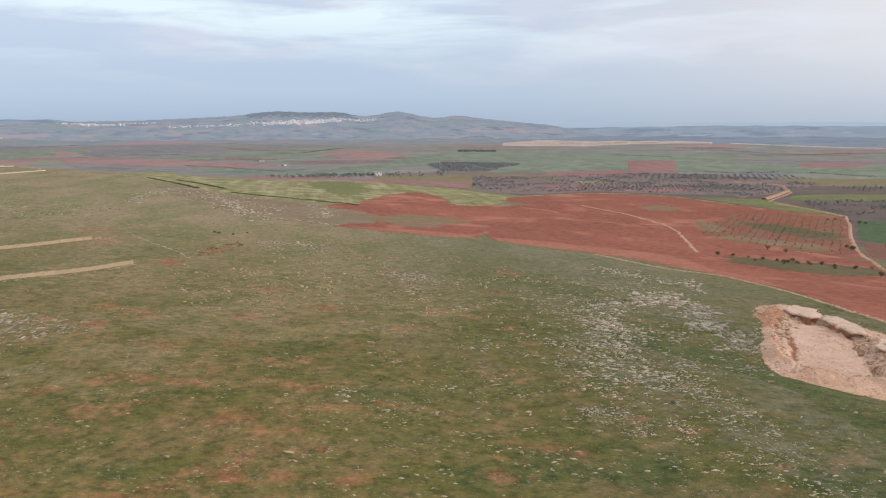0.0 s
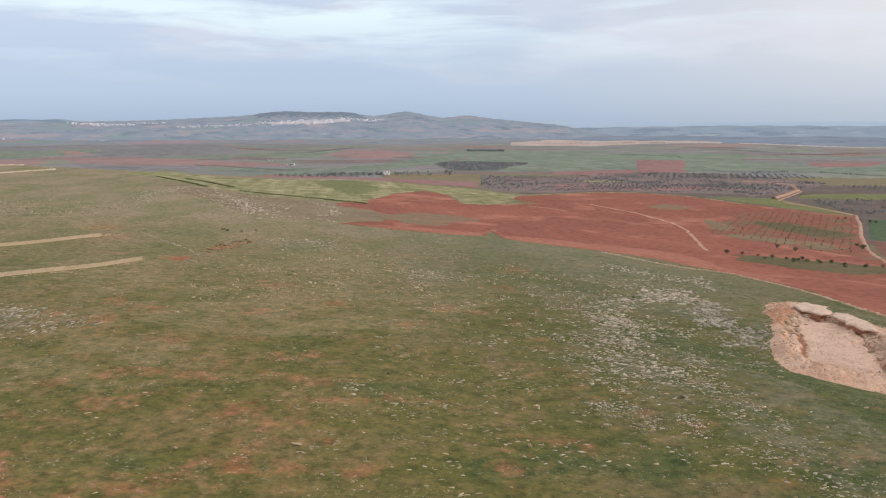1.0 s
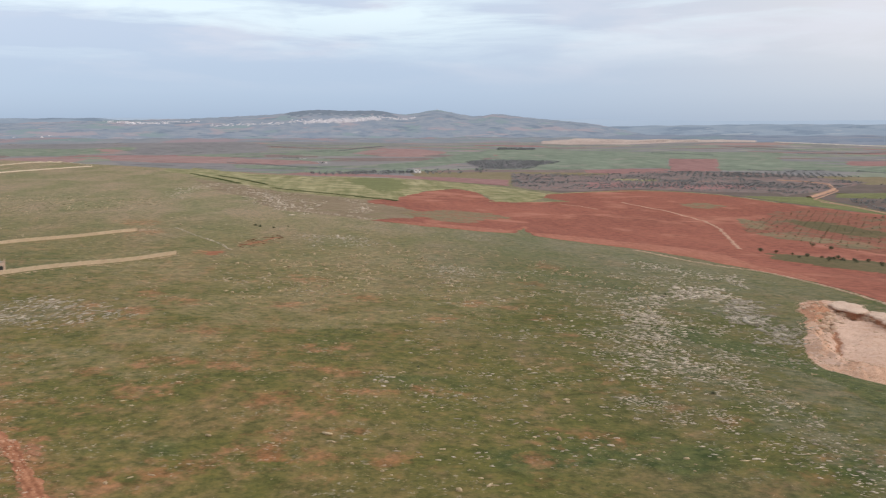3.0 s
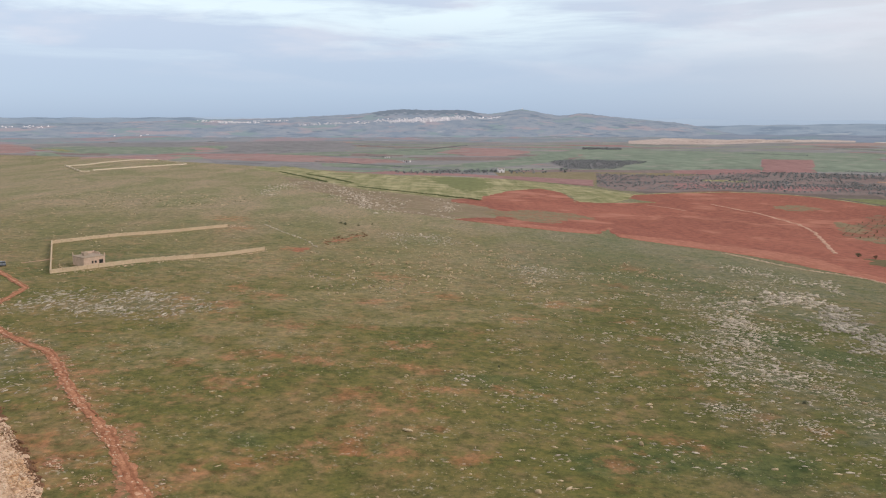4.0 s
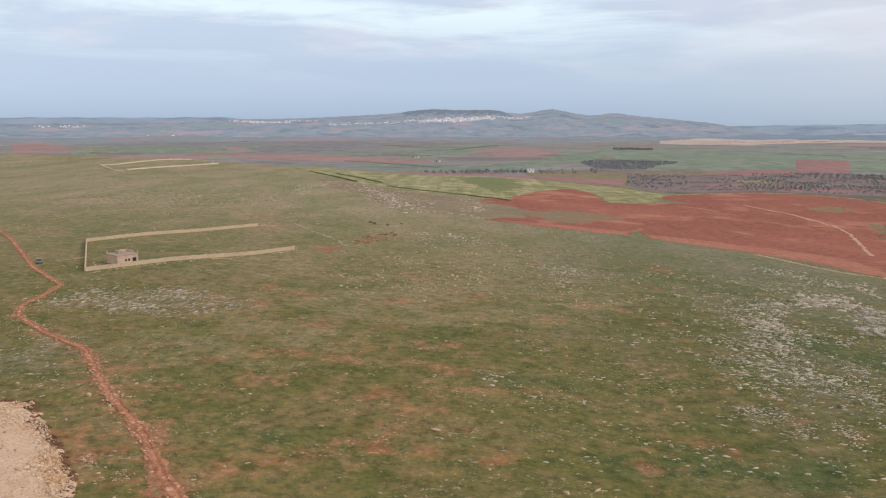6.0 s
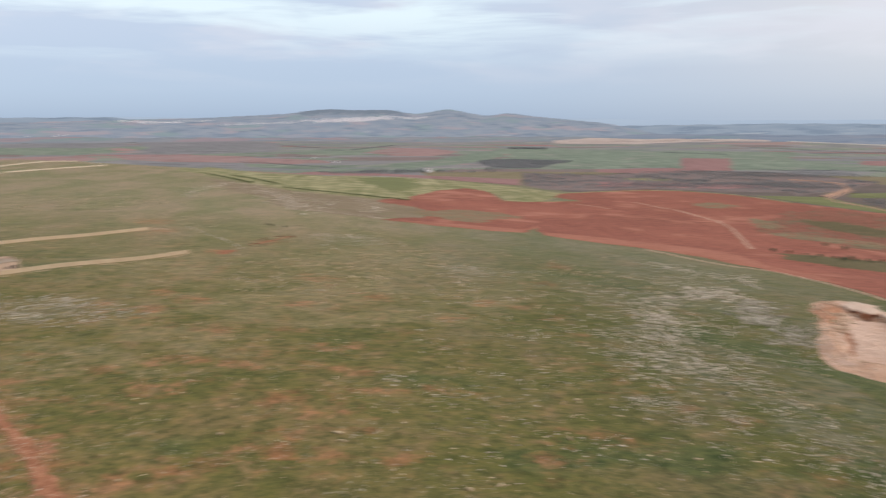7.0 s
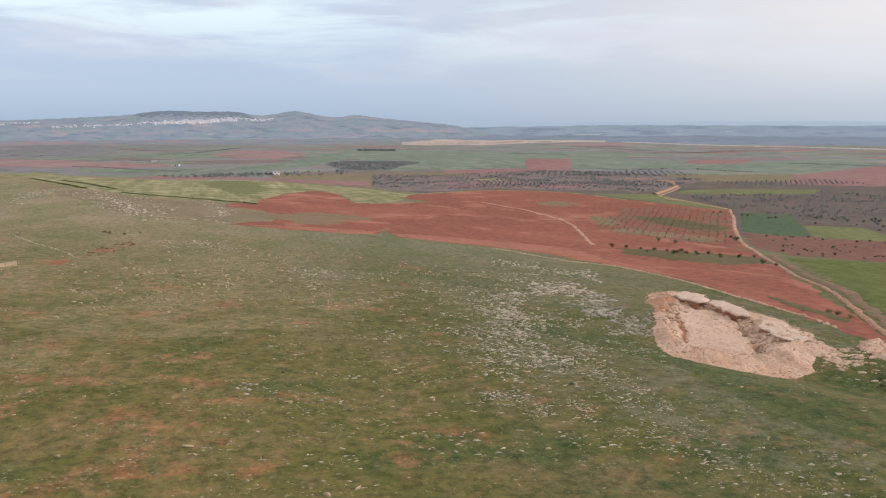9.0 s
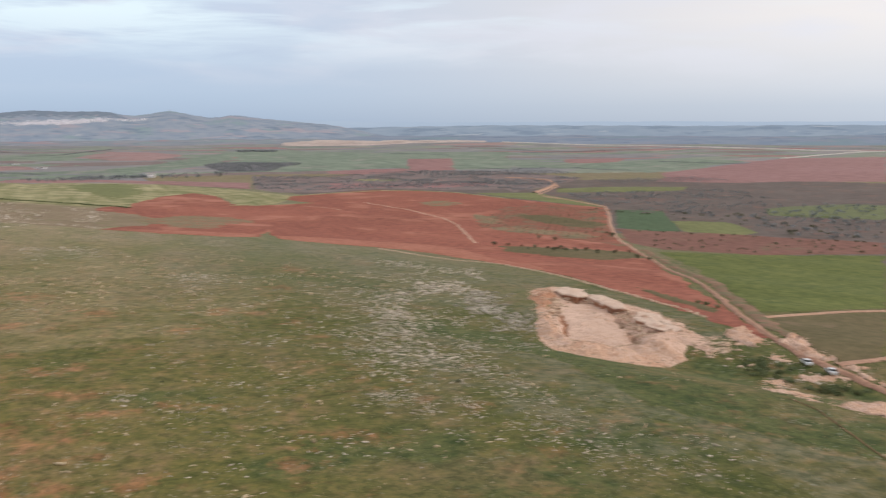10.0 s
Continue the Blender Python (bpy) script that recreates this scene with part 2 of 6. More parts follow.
# stony ground, and turf that stays damp and green
STONY_PATCHES_A = [(88, 154, 11, 9), (89, 136, 11, 9), (90, 123, 11, 9), (92, 112, 11, 9), (95, 101, 11, 9), (98, 92, 11, 9), (100, 84, 11, 9), (105, 258, 30, 36), (68, 175, 15, 36), (-82, 220, 26, 15),
                   (52, 146, 6, 7), (78, 125, 13, 32), (34, 300, 10, 18), (-10, 395, 20, 25), (130, 335, 14, 22), (-88, 165, 14, 22), (124, 225, 14, 22)]
DRY_MARGIN = [(150, 300, 29, 35), (142, 330, 29, 35), (122, 372, 35, 38), (92, 420, 42, 42), (166, 288, 19, 38), (173, 255, 18, 38), (174, 226, 16, 32), (166, 205, 14, 22), (60, 448, 42, 38), (20, 472, 42, 38), (110, 340, 26, 48), (155, 185, 14, 19)]
STONY = STONY_PATCHES_A + DRY_MARGIN
DAMP_PATCHES_A = [(117, 179, 7, 6), (111, 151, 7, 6), (111, 136, 7, 6), (115, 124, 7, 6), (117, 111, 7, 6), (119, 101, 7, 6), (45, 118, 20, 10), (75, 110, 20, 12), (58, 100, 24, 9), (150, 150, 12, 14),
                  (140, 143, 12, 10), (158, 158, 8, 12), (152, 130, 10, 8), (118, 160, 14, 8), (136, 158, 12, 8), (160, 118, 14, 14), (83, 212, 8, 9), (87, 203, 8, 9), (92, 196, 8, 9), (94, 184, 8, 9)]
DAMP_PATCHES_B = [(96, 173, 8, 9), (104, 200, 8, 10), (107, 180, 8, 10), (113, 163, 9, 10), (124, 148, 10, 10), (130, 128, 12, 12), (124, 105, 10, 12), (140, 150, 12, 10), (10, 159, 9, 7), (88, 288, 14, 22),
                  (-4, 187, 5, 4), (87, 211, 10, 16), (-31, 122, 8, 6), (28, 116, 9, 8), (37, 325, 25, 30), (-110, 290, 25, 30), (20, 98, 10, 6)]
DAMP = DAMP_PATCHES_A + DAMP_PATCHES_B


DRY = [(-30, 235, 40, 38), (-48, 190, 28, 26), (6, 215, 36, 26), (-8, 262, 46, 34), (-60, 175, 22, 20), (30, 255, 28, 30), (5, 330, 50, 50), (-70, 300, 36, 40)]


def hill_turf():
    """Grazed stony turf: olive green and dry brown, red earth showing through, grey grit."""
    n = Nodes("stony_turf")

    def spots(name, ragged):
        """Soft patches laid out in the plan, with ragged edges."""
        a = n.n.new("ShaderNodeAttribute")
        a.attribute_name = name
        return n.ramp(n.math("ADD", n.math("MULTIPLY", a.outputs["Fac"], 0.22), n.math("MULTIPLY", ragged, 1.2)), [(0.78, (0,)), (0.98, (1,))])

    big = n.noise(34, 6, 0.6, warp=0.4)
    c = n.ramp(big, [(0.38, (0.118, 0.123, 0.035)), (0.47, (0.161, 0.148, 0.049)), (0.56, (0.211, 0.168, 0.072)), (0.66, (0.270, 0.186, 0.102))])
    mid = n.noise(6.5, 7, 0.64, shift=9)
    c = n.mix(0.45, c, n.ramp(mid, [(0.38, (0.098, 0.112, 0.030)), (0.48, (0.158, 0.148, 0.049)), (0.57, (0.218, 0.170, 0.074)), (0.67, (0.348, 0.218, 0.137))]))
    sep = n.n.new("ShaderNodeSeparateXYZ")
    n.link(n.co, sep.inputs[0])
    # paler, drier pasture on the upper hill, with distance haze put into its colour
    up = n.n.new("ShaderNodeMapRange")
    for key, value in (("From Min", 300.0), ("From Max", 640.0)):
        up.inputs[key].default_value = value
    n.link(n.math("ADD", sep.outputs["Y"], n.math("MULTIPLY", big, 200.0)), up.inputs["Value"])
    rag = n.noise(4.2, 7, 0.72, shift=3)
    damp = spots("damp", n.noise(9, 6, 0.6, shift=81))
    c = n.mix(n.math("MULTIPLY", damp, 0.9), c, n.ramp(mid, [(0.40, (0.086, 0.110, 0.036)), (0.60, (0.138, 0.148, 0.055))]))
    grey = spots("stony", n.noise(6, 6, 0.65, shift=57))
    c = n.mix(n.math("MULTIPLY", grey, 0.65), c, n.ramp(rag, [(0.40, (0.172, 0.158, 0.096)), (0.60, (0.275, 0.240, 0.170))]))
    c = n.mix(n.math("MULTIPLY", spots("dry", n.noise(12, 6, 0.62, shift=39)), 0.6), c, n.ramp(rag, [(0.40, (0.235, 0.205, 0.100)), (0.60, (0.335, 0.265, 0.160))]))
    red = n.math("MULTIPLY", n.ramp(n.noise(24, 6, 0.62, shift=31, warp=0.5), [(0.50, (0,)), (0.60, (1,))]), n.ramp(rag, [(0.50, (0,)), (0.60, (1,))]))
    earth = n.ramp(mid, [(0.40, (0.32, 0.145, 0.075)), (0.60, (0.44, 0.220, 0.130))])
    c = n.mix(n.math("MULTIPLY", red, 0.45), c, earth)
    c = n.mix(n.math("MULTIPLY", up.outputs[0], 0.75), c, n.ramp(n.noise(30, 7, 0.62, shift=63, warp=0.5, stretch=(1, 0.3, 1)), [(0.40, (0.250, 0.246, 0.145)), (0.50, (0.322, 0.278, 0.188)), (0.62, (0.394, 0.310, 0.235))]))
    c = n.mix(n.math("MULTIPLY", spots("bare", rag), 0.66), c, earth)
    fine = n.noise(0.8, 5, 0.75, shift=5)
    c = n.mix(0.75, c, n.ramp(fine, [(0.36, (0.58, 0.62, 0.56)), (0.50, (0.90, 0.90, 0.87)), (0.63, (1.12, 1.08, 1.02))]), "MULTIPLY")
    # single tussocks, and pale grit where the turf is thin
    tussock = n.noise(2.3, 5, 0.68, shift=23)
    c = n.mix(0.9, c, n.ramp(tussock, [(0.37, (0.56, 0.64, 0.52)), (0.49, (0.96, 0.97, 0.94)), (0.62, (1.28, 1.18, 1.10))]), "MULTIPLY")
    grit = n.math("MULTIPLY", n.ramp(n.noise(0.8, 3, 0.6, shift=44), [(0.60, (0,)), (0.66, (1,))]), n.ramp(n.noise(14, 5, 0.65, shift=17), [(0.48, (0,)), (0.58, (1,))]))
    c = n.mix(n.math("MULTIPLY", grit, 0.65), c, (0.46, 0.40, 0.31))
    # the grazing is greener on the east flank
    flank = n.n.new("ShaderNodeMapRange")
    for key, value in (("From Min", 5.0), ("From Max", 75.0)):
        flank.inputs[key].default_value = value
    n.link(n.math("ADD", sep.outputs["X"], n.math("MULTIPLY", n.math("SUBTRACT", big, 0.5), 160.0)), flank.inputs["Value"])
    c = n.mix(n.math("MULTIPLY", flank.outputs[0], 0.95), c, (0.755, 0.85, 0.86), "MULTIPLY")
    n.bump(mid, 0.35, 0.4)
    n.bump(fine, 0.5, 0.15)
    return n.done(c)


def limestone(name, pale, warm, dark, size=6.0):
    n = Nodes(name)
    c = n.ramp(n.noise(size, 7, 0.65), [(0.40, warm), (0.50, pale), (0.62, scaled(pale, 1.12))])
    f = n.noise(size * 0.12, 6, 0.75, shift=8)
    c = n.mix(0.6, c, n.ramp(f, [(0.36, dark), (0.47, warm), (0.58, pale)]))
    n.bump(f, 0.8, size * 0.06)
    return n.done(c, 0.92)


def varied(name, a, b, rough=0.9, size=0.4, metal=0.0, relief=0.02):
    """A plain surface with grain, and a tone that differs from piece to piece."""
    n = Nodes(name)
    info = n.n.new("ShaderNodeObjectInfo")
    f = n.noise(size, 5, 0.7)
    c = n.mix(info.outputs["Random"], a, b)
    c = n.mix(0.55, c, n.ramp(f, [(0.3, scaled(a, 0.7)), (0.7, scaled(b, 1.15))]))
    n.bump(f, 0.5, relief)
    return n.done(c, rough, metal, 0.3)


def leafage(name, a, b, size=1.0):
    n = Nodes(name)
    geo = n.n.new("ShaderNodeNewGeometry")
    c = n.mix(geo.outputs["Random Per Island"], a, b)
    return n.done(c, 0.8)


def pebbles(name, a, b, c3):
    n = Nodes(name)
    geo = n.n.new("ShaderNodeNewGeometry")
    c = n.ramp(geo.outputs["Random Per Island"], [(0.0, a), (0.55, b), (1.0, c3)])
    f = n.noise(0.5, 4, 0.7)
    c = n.mix(0.4, c, n.ramp(f, [(0.35, scaled(a, 0.6)), (0.65, scaled(c3, 1.1))]))
    return n.done(c, 0.9)


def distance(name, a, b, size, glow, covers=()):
    """Far hills as a glowing backdrop, with the distance haze painted into their colours."""
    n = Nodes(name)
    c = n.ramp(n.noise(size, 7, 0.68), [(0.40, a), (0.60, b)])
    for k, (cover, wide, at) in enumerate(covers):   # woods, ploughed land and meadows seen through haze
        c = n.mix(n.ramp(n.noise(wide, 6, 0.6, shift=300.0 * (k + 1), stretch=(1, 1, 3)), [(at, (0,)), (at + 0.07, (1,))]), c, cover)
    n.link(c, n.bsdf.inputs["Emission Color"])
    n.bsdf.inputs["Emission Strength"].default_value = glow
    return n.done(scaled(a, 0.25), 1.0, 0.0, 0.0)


M_TURF = hill_turf()
def plain_land():
    """A broad plain of scrub, crops and fallow land in ragged strips."""
    n = Nodes("plain_scrub")
    # distance haze is mixed into these greyed, bluish tones
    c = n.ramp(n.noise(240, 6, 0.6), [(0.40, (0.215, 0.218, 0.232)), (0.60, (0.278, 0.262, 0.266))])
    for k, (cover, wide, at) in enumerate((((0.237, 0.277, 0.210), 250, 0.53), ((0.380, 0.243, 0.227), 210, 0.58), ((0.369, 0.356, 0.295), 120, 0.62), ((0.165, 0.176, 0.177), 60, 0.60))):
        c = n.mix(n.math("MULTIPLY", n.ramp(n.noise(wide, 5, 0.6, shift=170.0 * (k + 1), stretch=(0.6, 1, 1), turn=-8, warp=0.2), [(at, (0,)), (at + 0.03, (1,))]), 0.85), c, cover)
    f = n.noise(22, 5, 0.7, shift=13)
    c = n.mix(0.5, c, n.ramp(f, [(0.36, (0.72, 0.74, 0.74)), (0.64, (1.15, 1.12, 1.10))]), "MULTIPLY")
    return n.done(c)


M_PLAIN = plain_land()
M_RED = soil("ploughed_red_earth", (0.258, 0.088, 0.060), (0.372, 0.135, 0.092), 120, 4.0, rows=-52, furrow=0.07, patch=(0.42, 0.178, 0.124), patch_at=0.53, row_size=6.0, row_mix=0.18)
# red earth of far fields, dulled by haze put into the colour
M_RED_HAZY = soil("hazy_red_earth", (0.302, 0.163, 0.158), (0.343, 0.200, 0.195), 150, 14, rows=20, furrow=0.1)
M_ORCHARD = soil("orchard_earth", (0.255, 0.092, 0.062), (0.285, 0.128, 0.084), 45, 5, rows=-35, furrow=0.1, patch=(0.18, 0.145, 0.088), patch_at=0.53)
M_BROWN = soil("brown_fallow", (0.205, 0.095, 0.075), (0.245, 0.125, 0.098), 60, 6, rows=60, furrow=0.1, patch=(0.17, 0.14, 0.085), patch_at=0.58)
M_CROP = soil("young_green_crop", (0.145, 0.170, 0.080), (0.185, 0.205, 0.105), 40, 4, rows=10, furrow=0.08, patch=(0.085, 0.125, 0.035), patch_at=0.6)
M_CROP_BRIGHT = soil("bright_green_crop", (0.100, 0.130, 0.030), (0.165, 0.182, 0.052), 24, 4, rows=10, furrow=0.08, patch=(0.085, 0.114, 0.030), patch_at=0.55, row_size=3.5, row_mix=0.4)
M_CROP_OLIVE = soil("olive_green_crop", (0.165, 0.185, 0.075), (0.215, 0.22, 0.095), 30, 5)
M_CROP_DARK = soil("dark_green_crop", (0.075, 0.120, 0.062), (0.095, 0.145, 0.078), 60, 4, rows=15, furrow=0.06)
# far crop, paler and bluer for the painted haze
M_CROP_FAR = soil("hazy_green_crop", (0.169, 0.222, 0.171), (0.251, 0.295, 0.229), 120, 25, rows=80, furrow=0.05, patch=(0.271, 0.271, 0.232), patch_at=0.55, row_size=14.0)
def flowering():
    """A green crop in flower: pale yellow drifts over green."""
    n = Nodes("flowering_green_field")
    drift = n.noise(24, 5, 0.62, warp=1.6, stretch=(0.7, 1, 1), turn=20)
    c = n.ramp(drift, [(0.40, (0.160, 0.175, 0.070)), (0.50, (0.235, 0.225, 0.105)), (0.57, (0.375, 0.34, 0.195)), (0.68, (0.46, 0.41, 0.26))])
    row = n.noise(9.0, 4, 0.65, stretch=(1, 0.06, 1), turn=118, warp=0.3)
    c = n.mix(0.35, c, n.ramp(row, [(0.40, (0.17, 0.18, 0.075)), (0.60, (0.44, 0.39, 0.225))]))
    n.bump(row, 0.6, 0.3)
    return n.done(c)


M_YELLOW = flowering()
# next two: scrub and red earth with distance haze in their tones
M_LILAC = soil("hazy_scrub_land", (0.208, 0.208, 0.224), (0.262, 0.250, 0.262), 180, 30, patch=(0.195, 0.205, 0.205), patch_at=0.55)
M_RED_FAR = soil("hazy_far_red_earth", (0.325, 0.205, 0.200), (0.375, 0.245, 0.235), 160, 20, patch=(0.29, 0.235, 0.225), patch_at=0.56)
M_SLOPE = soil("bare_brown_slope", (0.235, 0.180, 0.115), (0.285, 0.222, 0.150), 34, 4, patch=(0.215, 0.185, 0.105), patch_at=0.54)
M_GREY_TURF = soil("grey_stony_turf", (0.225, 0.187, 0.112), (0.275, 0.225, 0.145), 30, 3, patch=(0.20, 0.185, 0.095), patch_at=0.52)
M_THIN_GRASS = soil("thin_dry_grass", (0.215, 0.172, 0.10), (0.265, 0.205, 0.125), 14, 2.5, patch=(0.31, 0.125, 0.082), patch_at=0.52)
M_DIRT = soil("red_dirt_track", (0.35, 0.142, 0.072), (0.54, 0.272, 0.162), 5, 0.6, rows=-30, furrow=0.08, row_size=0.7, patch=(0.64, 0.40, 0.27), patch_at=0.56)
M_TRODDEN = soil("trodden_earth", (0.17, 0.105, 0.055), (0.25, 0.15, 0.085), 3, 0.6)
M_RUT = soil("worn_wheel_rut", (0.28, 0.11, 0.058), (0.42, 0.20, 0.115), 5, 0.6)
M_GRAVEL = limestone("tan_quarry_gravel", (0.70, 0.52, 0.385), (0.58, 0.38, 0.24), (0.30, 0.165, 0.09), 3.0)
M_ROAD = soil("pale_dirt_road", (0.45, 0.265, 0.188), (0.57, 0.375, 0.28), 12, 1.5)
M_LIME = limestone("quarried_limestone", (0.68, 0.495, 0.40), (0.58, 0.365, 0.26), (0.40, 0.22, 0.14), 7)
M_LIME_PALE = limestone("pale_limestone", (0.715, 0.57, 0.475), (0.64, 0.46, 0.36), (0.47, 0.31, 0.225), 6)
# darker copy of the limestone, for shade in clefts and steep faces
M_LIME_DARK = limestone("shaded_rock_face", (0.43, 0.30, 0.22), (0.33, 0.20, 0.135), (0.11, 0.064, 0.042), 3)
M_ROAD_WORN = soil("worn_reddish_road", (0.37, 0.205, 0.142), (0.50, 0.315, 0.23), 5, 0.8, patch=(0.28, 0.165, 0.11), patch_at=0.54)
M_VERGE = soil("worn_road_verge", (0.22, 0.135, 0.088), (0.30, 0.18, 0.122), 14, 2.0, patch=(0.165, 0.15, 0.082), patch_at=0.48)
M_SCRUB = soil("scrub_earth", (0.130, 0.109, 0.099), (0.175, 0.138, 0.124), 40, 6, patch=(0.202, 0.123, 0.103), patch_at=0.56)
M_PASTURE = soil("brown_olive_pasture", (0.122, 0.104, 0.048), (0.160, 0.128, 0.066), 30, 3, patch=(0.185, 0.135, 0.08), patch_at=0.58)
M_RED_PALE = soil("pale_red_margin", (0.36, 0.135, 0.09), (0.44, 0.19, 0.13), 30, 3, rows=128, furrow=0.1)
# grove earth, its blue raised to paint in some haze
M_BELT = soil("grove_earth", (0.208, 0.165, 0.158), (0.255, 0.196, 0.188), 60, 10, rows=30, furrow=0.1, patch=(0.285, 0.169, 0.145), patch_at=0.58)
M_LIME_ORANGE = limestone("orange_limestone_spoil", (0.665, 0.455, 0.34), (0.58, 0.35, 0.24), (0.40, 0.21, 0.13), 5)
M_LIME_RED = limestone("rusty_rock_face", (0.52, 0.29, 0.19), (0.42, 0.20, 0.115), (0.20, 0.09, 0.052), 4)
M_LIME_FLOOR = limestone("trodden_limestone_dust", (0.70, 0.52, 0.425), (0.62, 0.42, 0.32), (0.49, 0.31, 0.225), 7)
# grove earth further off, greyed by painted haze
M_GROVE = soil("hazy_grove_earth", (0.183, 0.178, 0.197), (0.224, 0.206, 0.221), 70, 12)
M_CLIFF = limestone("far_quarry_face", (0.60, 0.505, 0.47), (0.46, 0.37, 0.335), (0.27, 0.24, 0.22), 95)
M_FAR_ROAD = soil("far_pale_road", (0.56, 0.52, 0.49), (0.66, 0.61, 0.57), 60, 20)
M_STONE = pebbles("weathered_limestone", (0.297, 0.253, 0.202), (0.522, 0.451, 0.370), (0.847, 0.748, 0.638))
M_STONE_GREY = pebbles("grey_weathered_limestone", (0.24, 0.21, 0.17), (0.40, 0.355, 0.295), (0.63, 0.57, 0.485))
M_STONE_TAN = pebbles("tan_field_stone", (0.38, 0.285, 0.175), (0.53, 0.415, 0.27), (0.70, 0.57, 0.40))
M_RUBBLE = pebbles("broken_limestone", (0.48, 0.33, 0.23), (0.60, 0.44, 0.325), (0.72, 0.56, 0.44))
M_BLOCK = varied("concrete_block", (0.50, 0.39, 0.27), (0.60, 0.48, 0.345), 0.9, 0.8)
M_WALL_FAR = varied("weathered_pale_wall", (0.62, 0.54, 0.43), (0.70, 0.61, 0.49), 0.9, 2.0)
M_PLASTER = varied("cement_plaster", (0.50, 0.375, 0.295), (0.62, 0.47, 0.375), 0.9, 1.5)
M_ROOF = varied("grey_cement_roof", (0.34, 0.27, 0.21), (0.40, 0.325, 0.255), 0.9, 1.2)
M_DARK = varied("dark_opening", (0.03, 0.028, 0.026), (0.045, 0.04, 0.038), 0.6, 0.5)
M_GLASS = varied("window_glass", (0.03, 0.035, 0.04), (0.05, 0.055, 0.06), 0.12, 0.5)
M_BARK = varied("grey_bark", (0.11, 0.085, 0.065), (0.15, 0.12, 0.09), 0.95, 0.2)
M_LEAF = leafage("olive_leaves", (0.105, 0.118, 0.066), (0.182, 0.188, 0.120))
M_LEAF_GREEN = leafage("green_leaves", (0.105, 0.140, 0.062), (0.185, 0.210, 0.110))
# far leaves lightened and greyed: haze painted into the leaf colour
M_LEAF_FAR = leafage("hazy_scrub_leaves", (0.213, 0.235, 0.243), (0.299, 0.317, 0.329))
M_WHITE = varied("whitewashed_wall", (0.74, 0.73, 0.78), (0.86, 0.84, 0.88), 0.9, 4)
M_CARPAINT = varied("blue_grey_car_paint", (0.11, 0.125, 0.145), (0.14, 0.155, 0.175), 0.35, 1.0)
M_CARWHITE = varied("white_car_paint", (0.66, 0.68, 0.72), (0.74, 0.76, 0.78), 0.3, 1.0)
M_TYRE = varied("black_rubber", (0.02, 0.02, 0.02), (0.03, 0.03, 0.03), 0.8, 0.3)
M_RIM = varied("grey_wheel_rim", (0.35, 0.35, 0.36), (0.4, 0.4, 0.41), 0.4, 0.3, 0.8)
# backdrop layers: blue-grey haze is put into these glowing tones
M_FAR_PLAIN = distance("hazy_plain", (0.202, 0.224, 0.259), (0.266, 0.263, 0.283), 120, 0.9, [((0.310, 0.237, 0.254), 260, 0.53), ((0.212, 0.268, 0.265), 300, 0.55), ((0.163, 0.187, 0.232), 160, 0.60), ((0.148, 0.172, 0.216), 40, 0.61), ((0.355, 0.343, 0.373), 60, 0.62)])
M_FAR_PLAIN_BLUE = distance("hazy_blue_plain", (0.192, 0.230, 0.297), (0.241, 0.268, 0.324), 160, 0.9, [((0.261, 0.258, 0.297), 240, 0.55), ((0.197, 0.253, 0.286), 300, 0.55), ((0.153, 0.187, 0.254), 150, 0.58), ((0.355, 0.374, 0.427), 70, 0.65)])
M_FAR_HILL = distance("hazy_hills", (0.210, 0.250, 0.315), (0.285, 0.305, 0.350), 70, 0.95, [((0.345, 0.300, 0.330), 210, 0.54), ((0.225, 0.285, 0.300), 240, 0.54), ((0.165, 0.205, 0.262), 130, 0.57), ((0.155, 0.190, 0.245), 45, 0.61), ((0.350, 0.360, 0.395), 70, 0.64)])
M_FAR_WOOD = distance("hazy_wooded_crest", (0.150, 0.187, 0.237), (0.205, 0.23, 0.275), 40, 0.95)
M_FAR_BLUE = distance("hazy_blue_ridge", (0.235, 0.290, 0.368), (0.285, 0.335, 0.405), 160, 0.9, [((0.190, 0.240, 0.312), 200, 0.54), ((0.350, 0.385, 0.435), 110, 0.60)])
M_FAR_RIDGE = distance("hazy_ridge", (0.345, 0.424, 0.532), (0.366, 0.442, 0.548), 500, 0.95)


# ---- the shape of the land ----
def step01(a, b, v):
    """Smooth step from 0 at a to 1 at b."""
    u = np.clip((v - a) / (b - a), 0.0, 1.0)
    return u * u * (3 - 2 * u)


def bump(x, y, cx, cy, rx, ry, turn=0.0):
    """A soft mound of height 1 round (cx, cy)."""
    c, s = math.cos(math.radians(turn)), math.sin(math.radians(turn))
    u, v = (x - cx) * c + (y - cy) * s, -(x - cx) * s + (y - cy) * c
    return np.exp(-(u / rx) ** 2 - (v / ry) ** 2)


